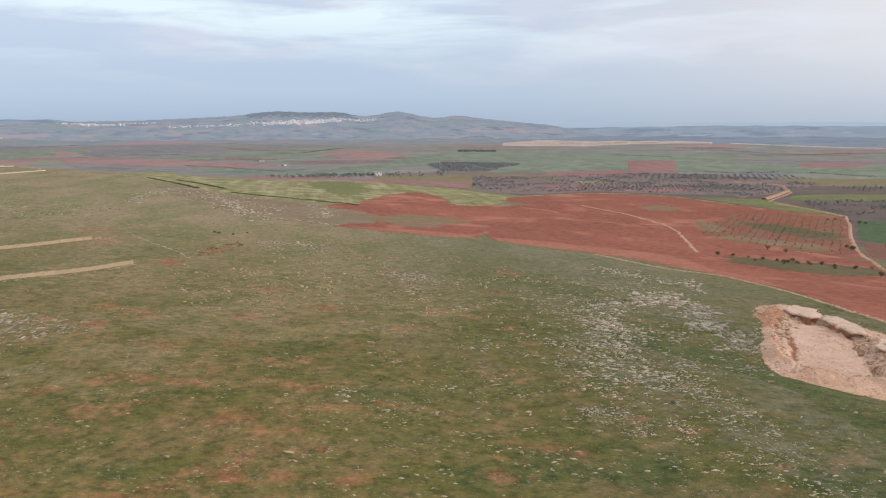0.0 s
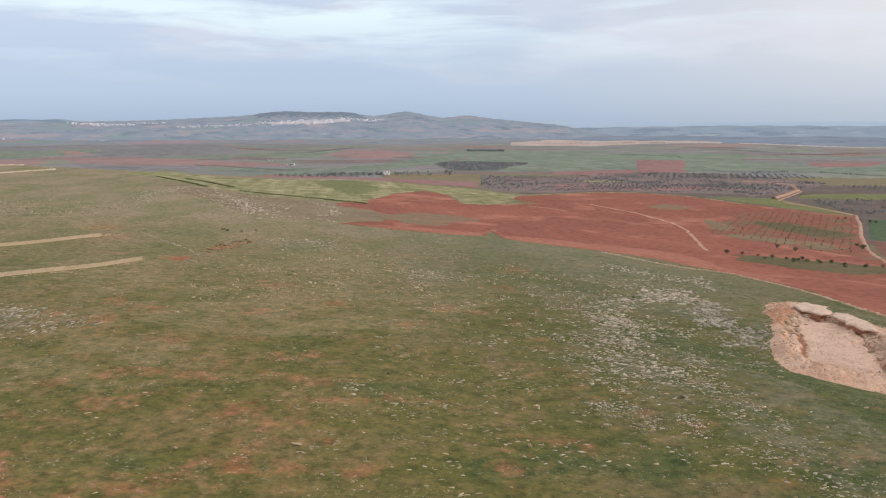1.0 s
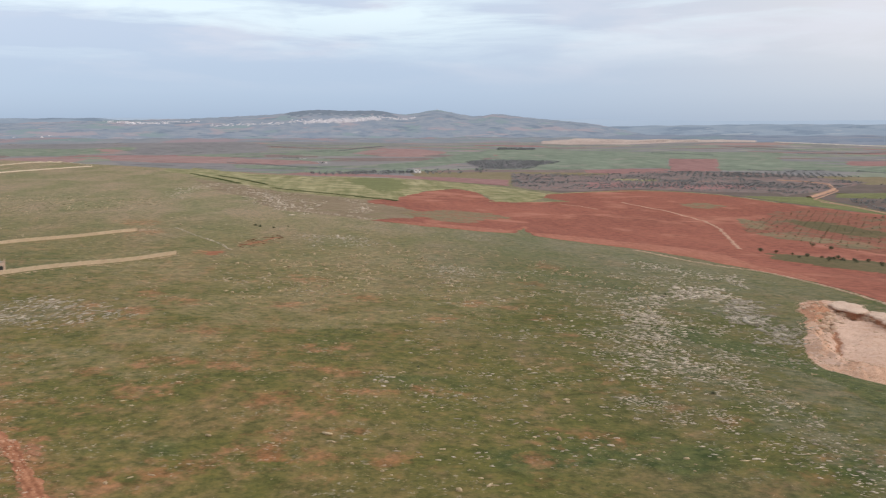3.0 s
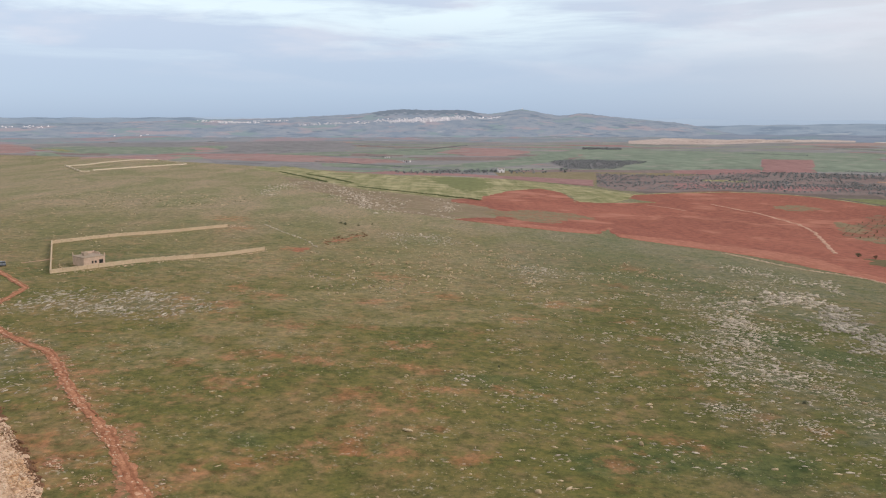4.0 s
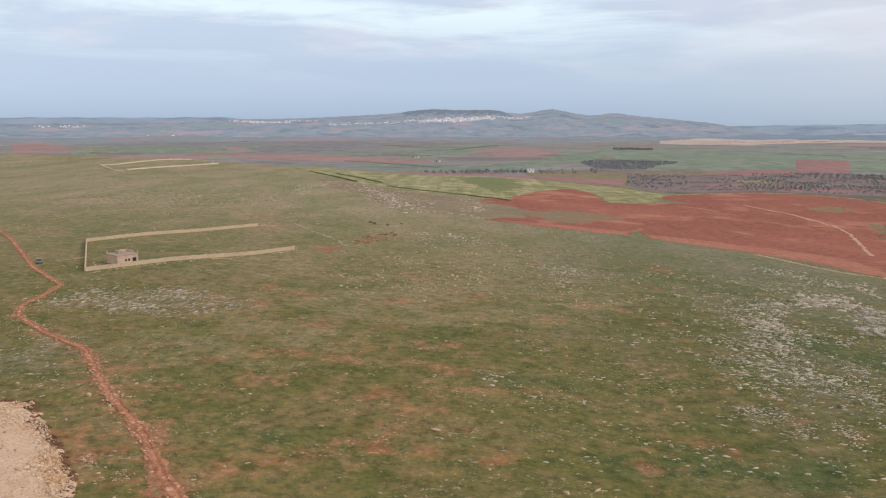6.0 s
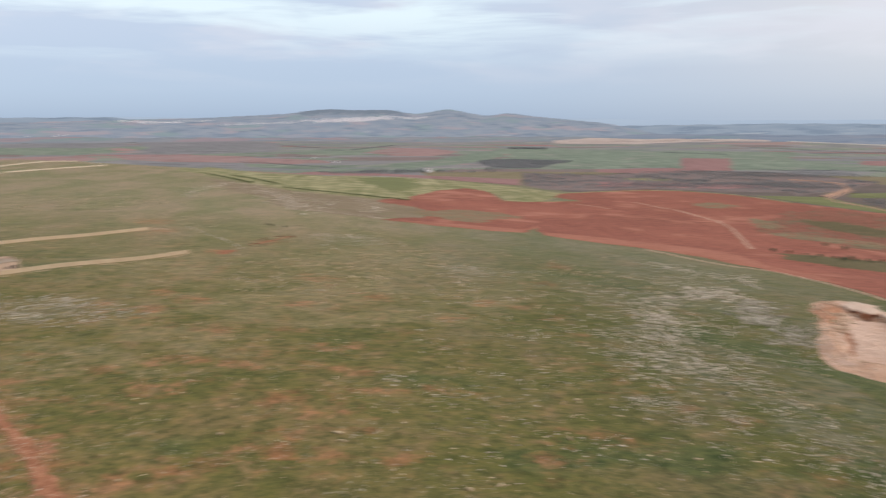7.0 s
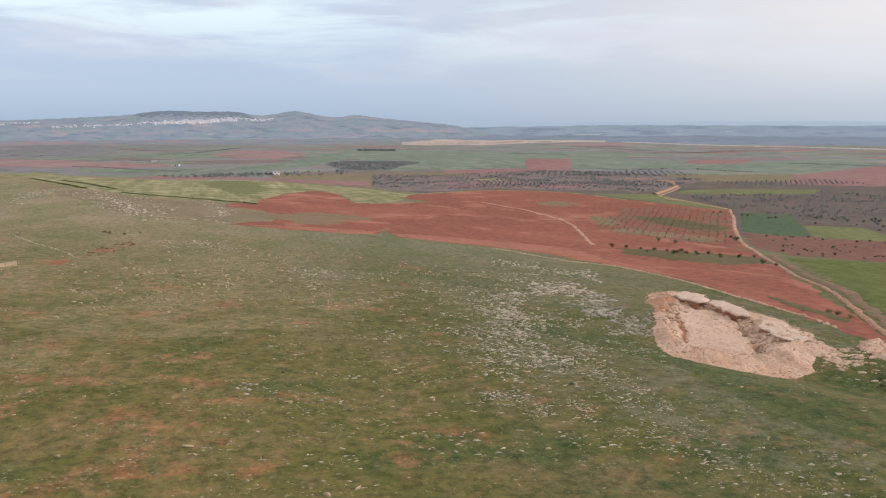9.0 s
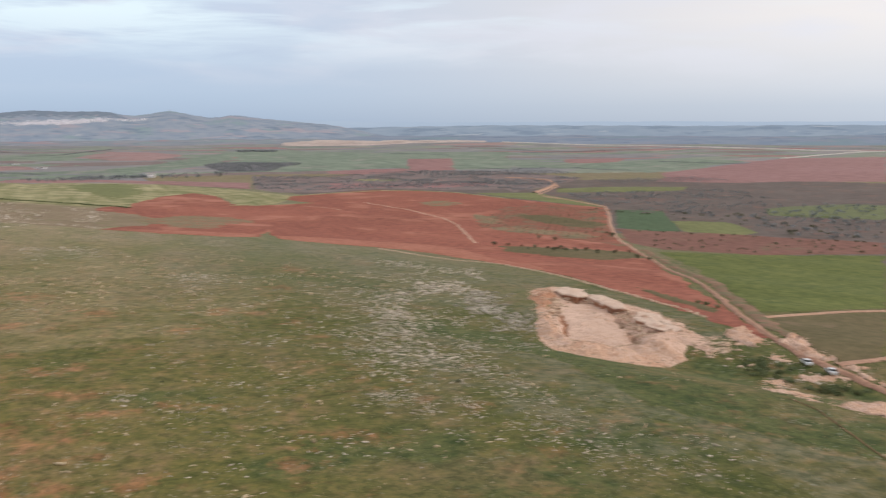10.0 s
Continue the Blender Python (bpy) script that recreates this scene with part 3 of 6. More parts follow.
def land(x, y):
    """The height of the ground at x, y: a broad stony hill that falls to a plain on its east side."""
    x, y = np.asarray(x, float), np.asarray(y, float)
    s = 0.82 * x + 456.0 * np.tanh(y / 800.0) - 262.0
    hill = (1 - step01(-260, 330, s)) * (1 - step01(1005, 1370, y + 0.12 * (x + 350)))   # behind the crest the hill drops to the plain
    z = -32.0 + 32.0 * hill
    r = np.hypot(x, y)
    z = z + 6.0 * bump(x, y, 276, 800, 190, 190) - 4.5 * bump(x, y, 142, 142, 80, 17, -58)
    near = 1 - step01(320, 750, r)
    z = z + near * (0.55 * np.sin(x / 31.0 + 1.3 * np.sin(y / 47.0)) * np.sin(y / 37.0 + 0.8) + 0.25 * np.sin(x / 11.0 + y / 17.0))
    z = z + step01(400, 1500, r) * 3.5 * (np.sin(x / 310.0 + 0.6) * np.sin(y / 270.0 + 1.1) + 0.5 * np.sin(x / 140.0 - y / 190.0))
    return z - 25.0 * step01(2900, 3400, r)


# ---- helpers for meshes ----
def mesh_object(name, verts, faces, material, smooth=False):
    me = bpy.data.meshes.new(name)
    me.from_pydata([tuple(map(float, v)) for v in verts], [], [tuple(map(int, f)) for f in faces])
    for m in material if isinstance(material, (list, tuple)) else [material]:
        me.materials.append(m)
    if smooth:
        me.polygons.foreach_set("use_smooth", [True] * len(me.polygons))
    me.update()
    return new(name, me)


def part(name, bm, material, parent, label=""):
    """Links a bmesh as one mesh object under a thing or under a part."""
    me = bpy.data.meshes.new(name)
    bm.to_mesh(me)
    bm.free()
    me.materials.append(material)
    ob = new(name, me)
    ob.parent = parent
    return tagged(ob, label)


def thing(name, x, y, z, turn=0.0):
    """An empty at a thing's base, which carries its parts."""
    ob = new(name)
    ob.matrix_basis = pose(x, y, z, 0, 0, turn)
    return ob


def box(sx, sy, sz, x=0.0, y=0.0, z=0.0, bevel=0.0, bm=None):
    """A box that stands on z, with rounded edges."""
    bm = bm or bmesh.new()
    got = bmesh.ops.create_cube(bm, size=1.0, matrix=Matrix.Translation((x, y, z + sz / 2)) @ Matrix.Diagonal((sx, sy, sz, 1)))
    if bevel:
        edges = list({e for v in got["verts"] for e in v.link_edges})
        bmesh.ops.bevel(bm, geom=edges, offset=bevel, segments=1, affect="EDGES")
    return bm


def jagged(outline, step, rough, closed=True):
    """The outline cut into steps and made uneven by noise."""
    pts = []
    count = len(outline)
    for i in range(count if closed else count - 1):
        a, b = Vector(outline[i]), Vector(outline[(i + 1) % count])
        k = max(1, int((b - a).length / step))
        for j in range(k):
            p = a.lerp(b, j / k)
            q = Vector((p.x, p.y, 0)) / (step * 3.0)
            pts.append((p.x + rough * noise.noise(q + Vector((3, 7, 1))), p.y + rough * noise.noise(q + Vector((11, 2, 5)))))
    if not closed:
        pts.append(tuple(outline[-1]))
    return pts


def inside(outline, x, y):
    """Which of the points lie in the outline."""
    x, y = np.asarray(x, float), np.asarray(y, float)
    hit = np.zeros(x.shape, bool)
    for (ax, ay), (bx, by) in zip(outline, outline[1:] + outline[:1]):
        if ay != by:
            hit ^= ((ay > y) != (by > y)) & (x < (bx - ax) * (y - ay) / (by - ay) + ax)
    return hit


def field(name, outline, material, label, lift, step=10.0, rough=3.0, category="field"):
    """A piece of land with its own cover and a frayed edge, laid over the ground."""
    edge = jagged(jagged(outline, step, rough), step * 0.4, rough * 0.55)
    xs, ys = [p[0] for p in edge], [p[1] for p in edge]
    gx, gy = np.meshgrid(np.arange(min(xs), max(xs), step), np.arange(min(ys), max(ys), step))
    gx, gy = gx.ravel() + 0.31 * step * (np.random.rand(gx.size) - 0.5), gy.ravel() + 0.31 * step * (np.random.rand(gy.size) - 0.5)
    keep = inside(edge, gx, gy)
    pts = [Vector(p) for p in edge] + [Vector(p) for p in zip(gx[keep], gy[keep])]
    k = len(edge)
    v, _, f, *_ = geometry.delaunay_2d_cdt(pts, [(i, (i + 1) % k) for i in range(k)], [], 1, 1e-4)
    vx, vy = np.array([p.x for p in v]), np.array([p.y for p in v])
    rim = np.zeros(len(vx), bool)
    rim[:k] = True
    verts = np.stack([vx, vy, land(vx, vy) + np.where(rim, 0.06, lift)], 1)
    return tagged(mesh_object(name, verts, f, material, True), label, category, kind="structure")


def ribbon(name, line, width, material, label, lift, category="track", rough=0.6, step=4.0, fray=0.08):
    """A track that follows a line over the ground, with uneven edges and worn wheel ruts."""
    line = jagged(line, step, rough, closed=False)
    rows, across = [], 5  # both edges meet the ground
    for i, p in enumerate(line):
        a, b = Vector(line[max(0, i - 1)]), Vector(line[min(len(line) - 1, i + 1)])
        d = (b - a).normalized()
        side = Vector((-d.y, d.x))
        w = width * (1 + 0.25 * noise.noise(Vector((p[0] / 9.0, p[1] / 9.0, 4.0))) + fray * noise.noise(Vector((p[0] / 2.1, p[1] / 2.1, 8.0))))
        rows.append([(p[0] + side.x * w * (j / (across - 1) - 0.5), p[1] + side.y * w * (j / (across - 1) - 0.5)) for j in range(across)])
    xy = np.array(rows).reshape(-1, 2)
    dip = np.tile([0.1 - lift, -0.05, 0.0, -0.05, 0.1 - lift], len(rows))
    verts = np.column_stack([xy, land(xy[:, 0], xy[:, 1]) + lift + dip])
    faces = [(i * across + j, i * across + j + 1, (i + 1) * across + j + 1, (i + 1) * across + j) for i in range(len(rows) - 1) for j in range(across - 1)]
    return tagged(mesh_object(name, verts, faces, material, True), label, category, kind="structure")


def stones(name, xy, sizes, material, label, flat=0.55, sink=0.3, lift=0.0, category="stones", strike=-0.25, swing=0.55, slim=(0.26, 0.42)):
    """Many rough stones in one mesh, each a twisted ball of few faces."""
    ico = bmesh.new()
    bmesh.ops.create_icosphere(ico, subdivisions=1, radius=1.0)
    base = np.array([v.co[:] for v in ico.verts])
    tri = np.array([[v.index for v in f.verts] for f in ico.faces])
    ico.free()
    rng = np.random.default_rng(len(xy))
    n, k = len(xy), len(base)
    xy, sizes = np.asarray(xy, float), np.asarray(sizes, float)
    shape = base[None] * (1 + 0.5 * (rng.random((n, k, 1)) - 0.5))
    shape = shape * np.stack([0.7 + rng.random(n) * 1.1, slim[0] + rng.random(n) * slim[1], flat * (0.4 + 0.8 * rng.random(n))], 1)[:, None, :]
    a = rng.normal(strike, swing, n)  # slabs lie along the strike of the rock
    c, s = np.cos(a)[:, None], np.sin(a)[:, None]
    x, y = shape[..., 0] * c - shape[..., 1] * s, shape[..., 0] * s + shape[..., 1] * c
    z = shape[..., 2] + 0.25 * x * (rng.random((n, 1)) - 0.5)
    half = sizes[:, None] / 2
    ground = land(xy[:, 0], xy[:, 1])[:, None] + lift
    verts = np.stack([xy[:, :1] + x * half, xy[:, 1:] + y * half, ground + z * half + half * flat * (1 - 2 * sink) * 0.6], -1).reshape(-1, 3)
    faces = (tri[None] + (np.arange(n) * k)[:, None, None]).reshape(-1, 3)
    me = bpy.data.meshes.new(name)
    me.vertices.add(len(verts))
    me.vertices.foreach_set("co", verts.ravel())
    me.loops.add(faces.size)
    me.loops.foreach_set("vertex_index", faces.ravel())
    me.polygons.add(len(faces))
    me.polygons.foreach_set("loop_start", np.arange(len(faces)) * 3)
    me.materials.append(material)
    me.update(calc_edges=True)
    me.validate()
    return tagged(new(name, me), label, category, kind="stuff")


def scatter(outline, count, rng, clump=0.0, tight=0.12, loose=0.3):
    """Random places in an outline, denser in clumps."""
    xs, ys = [p[0] for p in outline], [p[1] for p in outline]
    out = []
    while len(out) < count:
        x, y = rng.uniform(min(xs), max(xs), 4000), rng.uniform(min(ys), max(ys), 4000)
        keep = inside(outline, x, y)
        x, y = x[keep], y[keep]
        if clump:
            v = np.array([noise.noise(Vector((a / clump, b / clump, 0.5))) + 0.6 * noise.noise(Vector((a / clump * 2.7, b / clump * 2.7, 9))) for a, b in zip(x, y)])
            keep = v + rng.normal(0, loose, len(v)) > tight
            x, y = x[keep], y[keep]
        out += list(zip(x, y))
    return np.array(out[:count])


# ---- the ground: one sheet that reaches the horizon ----
def grid_line(centre, count=560, far=5200.0, fine=90.0):
    k = math.asinh(far / fine)
    return centre + fine * np.sinh(np.linspace(-k, k, count))


PIT = [(150, 269), (158, 276), (165, 277), (172, 270), (168, 257), (170, 245), (167, 222), (159, 194), (153, 177), (148, 165), (144, 164), (144, 172), (142, 174), (140, 170), (137, 166), (131, 163), (124, 164), (117, 168), (113, 175), (109, 181), (111, 190), (116, 202), (122, 216), (127, 226), (134, 234), (138, 250)]
QUARRY = [(-120, 136), (-90, 135), (-74, 134), (-69, 126), (-61, 116), (-53.5, 105), (-49.5, 97), (-50, 87), (-66, 60), (-120, 60)]
gx, gy = np.meshgrid(grid_line(50.0), grid_line(210.0))
gz = land(gx, gy)


def inset(x, y, outline, depth):
    """How far the points lie inside an outline, from 0 at its edge to 1 at `depth` metres."""
    best = np.full(np.shape(x), 1e9)
    for (ax, ay), (bx, by) in zip(outline, outline[1:] + outline[:1]):
        dx, dy = bx - ax, by - ay
        u = np.clip(((x - ax) * dx + (y - ay) * dy) / (dx * dx + dy * dy), 0, 1)
        best = np.minimum(best, np.hypot(x - ax - u * dx, y - ay - u * dy))
    return np.where(inside(outline, x, y), np.clip(best / depth, 0, 1), 0.0)


# the sheet dips under the pit
gz = gz - 9.0 * (inset(gx, gy, PIT, 5.0) > 0.75)
n = gx.shape[0]
ids = np.arange(n * n).reshape(n, n)
quads = np.stack([ids[:-1, :-1], ids[:-1, 1:], ids[1:, 1:], ids[1:, :-1]], -1).reshape(-1, 4)
ground = mesh_object("ground", np.stack([gx, gy, gz], -1).reshape(-1, 3), quads, [M_TURF, M_PLAIN, M_SCRUB, M_GREY_TURF], True)
BROW = [(74, 216), (79, 206), (84, 196), (88, 189), (92, 181), (95, 176.5), (98, 172), (99.5, 162), (98, 150), (97, 138), (97, 125), (99, 115), (102, 106), (107, 95), (112, 87)]
reach, beyond = np.full(gx.shape, 1e9), np.full(gx.shape, 1e9)
for (ax, ay), (bx, by) in zip(BROW, BROW[1:]):
    dx, dy = bx - ax, by - ay
    u = ((gx - ax) * dx + (gy - ay) * dy) / (dx * dx + dy * dy)
    off = np.hypot(gx - ax - np.clip(u, 0, 1) * dx, gy - ay - np.clip(u, 0, 1) * dy)
    side = np.sign(dx * (gy - ay) - dy * (gx - ax))
    beyond = np.where(off < reach, off * side, beyond)
    reach = np.minimum(reach, off)
beyond = np.where((gy > 86) & (gy < 214), beyond, 1e9)
for patch_name, places in (("bare", BARE), ("stony", STONY), ("damp", DAMP), ("dry", DRY)):
    near = np.full(gx.shape, -0.4)
    for cx, cy, rx, ry in places:
        near = np.maximum(near, 1.75 - np.hypot((gx - cx) / rx, (gy - cy) / ry))
    # a sharp brow: pale stony turf above it, deep green grass in the hollow beyond
    if patch_name == "damp":
        near = np.where((beyond > 0) & (beyond < 22), np.maximum(near, 2.3 - 0.12 * np.maximum(beyond - 10, 0)), np.where((beyond > -9) & (beyond <= 0), -0.4, near))
    if patch_name == "stony":
        near = np.where((beyond > -14) & (beyond <= 0), np.maximum(near, 2.1 + 0.09 * beyond), np.where(beyond > 0, np.where(beyond < 22, -0.4, near), near))
    ground.data.attributes.new(patch_name, "FLOAT", "POINT").data.foreach_set("value", near.ravel())
qx, qy = gx[:-1, :-1].ravel(), gy[:-1, :-1].ravel()
qs = 0.82 * qx + 456.0 * np.tanh(qy / 800.0) - 262.0
on_plain = (qs > 250 + 25 * np.sin(qx / 23.0)) | (qy + 0.12 * (qx + 350) > 1090 + 18 * np.sin(qx / 31.0))
near_plain = on_plain & ((np.hypot(qx, qy) < 1000) | (qx > 500) & (np.hypot(qx, qy) < 1180)) & (qx > 150)
ground.data.polygons.foreach_set("material_index", on_plain.astype(int) + near_plain + 2 * (on_plain & ~near_plain & (np.hypot(qx, qy) < 1330) & (qx > 80)))
tagged(ground, "stony hillside turf running out to a hazy scrub plain", "ground", kind="structure")

# far hills and ridges that close the view, all beyond 2.8 km
def far_hills(name, r0, r1, base, shape, material, label, start=-80, end=110, wood=None):
    az = np.radians(np.linspace(start, end, 500))
    rr = np.linspace(r0, r1, 26)
    a, r = np.meshgrid(az, rr)
    rise = np.sin(np.pi / 2 * np.clip((r - r0) / (r1 - r0), 0, 1)) ** 1.4
    top = shape(np.degrees(a))
    z = base + (top - base) * rise + 1.5 * np.sin(a * 160) * np.sin(r / 60) * rise
    k, m = a.shape
    idx = np.arange(k * m).reshape(k, m)
    f = np.stack([idx[:-1, :-1], idx[:-1, 1:], idx[1:, 1:], idx[1:, :-1]], -1).reshape(-1, 4)
    ob = mesh_object(name, np.stack([r * np.sin(a), r * np.cos(a), z], -1).reshape(-1, 3), f, [material, M_FAR_WOOD], True)
    if wood:   # a wooded crest between two directions
        d = np.degrees(a)[:-1, :-1] + 0.25 * np.sin(r[:-1, :-1] / 31.0)
        ob.data.polygons.foreach_set("material_index", ((d > wood[0]) & (d < wood[1]) & (rise[:-1, :-1] > wood[2] + 0.05 * np.sin(d * 9))).ravel().astype(int))
    return tagged(ob, label, "hills", kind="structure")


# crest of the town's hills: degrees clockwise from +y, metres of height at 4350 m
CREST = [(-80, 22), (-28, 23), (-20, 31), (-15, 40), (-11, 46), (-8, 57), (-5.2, 68), (-3.7, 85), (-2.5, 92), (-0.9, 86), (1.7, 88),
         (2.6, 70), (3.3, 67), (4.2, 76), (5.4, 94), (6.4, 78), (7.5, 62), (8.3, 57), (8.9, 68), (9.5, 73), (10.1, 66), (10.8, 58), (13.8, 36), (15.6, 24),
         (17.7, -4), (20, -30), (110, -60)]


def town_hills(a):
    """Heights of the nearer hills by direction."""
    at, z = [c[0] for c in CREST], [c[1] for c in CREST]
    soft = sum(np.interp(a + d, at, z) for d in (-0.45, -0.2, 0.0, 0.2, 0.45)) / 5
    return soft + 0.9 * np.sin(a * 7.1) + 0.6 * np.sin(a * 17.7)


def wander(a, size, seed):
    """Uneven heights along the skyline, about -1 to 1."""
    line = [noise.fractal(Vector((v / size, seed, 0.3)), 1.0, 2.0, 5) for v in a[0]]
    return np.tile(np.array(line), (a.shape[0], 1))


def blue_ridge(a):
    return 8 + 7 * wander(a, 14.0, 2.0) + 42 * step01(-10.5, -17.0, a) + 16 * step01(14.0, 34.0, a)


def far_ridge(a):
    return 42 + 12 * wander(a, 18.0, 7.0) + 8 * np.exp(-((a + 15) / 12) ** 2)


def far_plain(a):
    return -22 + 6 * wander(a, 9.0, 4.0) + 8 * step01(30, 60, a)


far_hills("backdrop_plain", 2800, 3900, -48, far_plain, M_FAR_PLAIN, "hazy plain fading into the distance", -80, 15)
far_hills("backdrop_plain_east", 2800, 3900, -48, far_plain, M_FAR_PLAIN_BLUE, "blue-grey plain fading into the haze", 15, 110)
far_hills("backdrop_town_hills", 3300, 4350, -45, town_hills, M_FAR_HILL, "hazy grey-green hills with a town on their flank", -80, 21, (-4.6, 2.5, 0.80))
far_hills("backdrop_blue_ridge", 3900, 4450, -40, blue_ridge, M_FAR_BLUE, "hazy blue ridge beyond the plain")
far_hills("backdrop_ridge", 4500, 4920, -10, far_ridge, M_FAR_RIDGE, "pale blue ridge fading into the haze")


# ---- the patchwork of parcels on the plain ----
parcel_rng = random.Random(17)
PARCELS = [(M_CROP_FAR, "pale green parcel on the far plain"), (M_RED_HAZY, "hazy red ploughed parcel on the far plain"), (M_BELT, "brown fallow parcel on the far plain"), (M_PLAIN, "hazy grey scrub parcel on the far plain"), (M_CROP_FAR, "green crop parcel on the far plain")]
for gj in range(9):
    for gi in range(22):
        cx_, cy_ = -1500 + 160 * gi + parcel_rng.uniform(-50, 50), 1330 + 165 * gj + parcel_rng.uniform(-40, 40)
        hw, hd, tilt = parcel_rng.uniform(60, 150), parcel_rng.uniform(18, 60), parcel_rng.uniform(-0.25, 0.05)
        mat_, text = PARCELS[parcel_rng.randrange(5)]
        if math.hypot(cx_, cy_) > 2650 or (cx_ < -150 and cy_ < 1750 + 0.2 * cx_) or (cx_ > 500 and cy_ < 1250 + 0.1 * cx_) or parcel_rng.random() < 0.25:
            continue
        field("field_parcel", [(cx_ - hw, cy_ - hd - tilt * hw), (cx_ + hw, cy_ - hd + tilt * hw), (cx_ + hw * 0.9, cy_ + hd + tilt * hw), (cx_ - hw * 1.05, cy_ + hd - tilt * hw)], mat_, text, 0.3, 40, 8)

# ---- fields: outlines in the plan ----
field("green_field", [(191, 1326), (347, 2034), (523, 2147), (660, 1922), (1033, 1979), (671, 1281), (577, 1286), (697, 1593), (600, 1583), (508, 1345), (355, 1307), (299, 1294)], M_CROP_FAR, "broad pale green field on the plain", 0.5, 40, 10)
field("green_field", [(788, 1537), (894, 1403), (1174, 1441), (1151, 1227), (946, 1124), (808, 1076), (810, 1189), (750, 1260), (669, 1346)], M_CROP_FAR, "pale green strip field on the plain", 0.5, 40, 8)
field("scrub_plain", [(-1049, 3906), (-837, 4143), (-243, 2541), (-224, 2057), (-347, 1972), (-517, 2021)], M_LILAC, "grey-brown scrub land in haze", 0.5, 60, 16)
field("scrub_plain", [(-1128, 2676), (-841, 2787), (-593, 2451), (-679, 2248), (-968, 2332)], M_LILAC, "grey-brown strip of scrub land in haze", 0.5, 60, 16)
field("green_field", [(-1125, 2335), (-1033, 2450), (-781, 2241), (-638, 2375), (-550, 2272), (-623, 2060), (-763, 1961), (-865, 1956)], M_CROP_FAR, "hazy green crop land beyond the hill", 0.6, 50, 12)
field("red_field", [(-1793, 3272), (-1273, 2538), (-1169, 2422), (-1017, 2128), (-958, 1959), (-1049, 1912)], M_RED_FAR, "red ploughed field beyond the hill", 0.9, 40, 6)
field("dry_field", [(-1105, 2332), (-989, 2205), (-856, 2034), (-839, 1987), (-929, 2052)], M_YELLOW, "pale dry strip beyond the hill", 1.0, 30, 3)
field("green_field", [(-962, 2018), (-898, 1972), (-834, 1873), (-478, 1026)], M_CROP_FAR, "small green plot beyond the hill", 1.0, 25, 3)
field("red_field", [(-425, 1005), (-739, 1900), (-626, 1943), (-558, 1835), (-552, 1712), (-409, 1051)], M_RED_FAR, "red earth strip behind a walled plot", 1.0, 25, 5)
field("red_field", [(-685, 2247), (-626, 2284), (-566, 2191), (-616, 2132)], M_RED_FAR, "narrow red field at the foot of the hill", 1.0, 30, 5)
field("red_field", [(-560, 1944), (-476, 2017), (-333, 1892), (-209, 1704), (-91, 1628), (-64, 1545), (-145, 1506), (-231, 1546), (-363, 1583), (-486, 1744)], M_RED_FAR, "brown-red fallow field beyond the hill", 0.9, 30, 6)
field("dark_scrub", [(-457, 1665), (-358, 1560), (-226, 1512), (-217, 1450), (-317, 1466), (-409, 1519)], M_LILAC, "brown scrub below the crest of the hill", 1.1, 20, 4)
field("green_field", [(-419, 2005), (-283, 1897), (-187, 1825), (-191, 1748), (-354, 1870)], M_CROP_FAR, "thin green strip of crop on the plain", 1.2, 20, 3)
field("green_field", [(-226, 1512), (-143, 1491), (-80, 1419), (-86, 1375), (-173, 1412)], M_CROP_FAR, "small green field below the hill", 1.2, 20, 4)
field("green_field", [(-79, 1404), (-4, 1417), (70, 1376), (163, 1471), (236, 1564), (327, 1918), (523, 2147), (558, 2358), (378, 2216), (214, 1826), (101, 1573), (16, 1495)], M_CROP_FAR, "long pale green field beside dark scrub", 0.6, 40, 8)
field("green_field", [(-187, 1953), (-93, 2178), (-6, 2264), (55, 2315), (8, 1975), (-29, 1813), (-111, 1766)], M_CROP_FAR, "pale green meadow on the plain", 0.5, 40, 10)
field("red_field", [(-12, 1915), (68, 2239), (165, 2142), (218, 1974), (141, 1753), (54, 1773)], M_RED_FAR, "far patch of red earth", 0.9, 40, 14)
field("red_field", [(-155, 1038), (-91, 1314), (13, 1239), (90, 1167), (200, 1104), (176, 974), (123, 1044), (72, 1113), (12, 1150), (-74, 1068)], M_RED_HAZY, "red earth strip behind the flowering field", 0.5, 12, 3)
field("flowering_field", [(-215, 968), (-270, 1426), (-220, 1376), (-121, 985), (-70, 1006), (-18, 1111), (49, 1115), (102, 1044), (144, 994), (171, 926), (188, 860), (189, 818), (158, 737), (133, 718), (119, 723), (122, 799), (116, 861), (102, 892), (68, 834), (44, 751), (32, 698), (3, 700), (-31, 718), (-67, 743), (-110, 808), (-156, 870)], M_YELLOW, "yellow-green flowering field on the hill flank", 0.25, 8, 6)
field("green_field", [(-16, 990), (12, 1074), (48, 1096), (60, 994), (53, 860), (38, 768), (25, 804), (3, 855)], M_CROP_OLIVE, "greener patch in the flowering field", 0.42, 6, 16)
field("rocky_slope", [(-162, 851), (-120, 798), (-71, 731), (-30, 705), (7, 685), (24, 675), (33, 633), (38, 588), (31, 539), (6, 523), (-31, 541), (-54, 552), (-74, 632), (-103, 684)], M_SLOPE, "bare brown stony slope with thin dry turf", 0.12, 8, 10)
field("red_field", [(943, 1553), (1097, 1553), (943, 1343), (838, 1379)], M_RED_HAZY, "hazy red ploughed field on the plain", 0.9, 30, 6)
field("red_field", [(699, 912), (807, 1041), (960, 1112), (1117, 1191), (1366, 1343), (1657, 1355), (949, 773), (836, 820), (763, 841)], M_RED_HAZY, "wide hazy red ploughed field on the plain", 0.9, 40, 8)
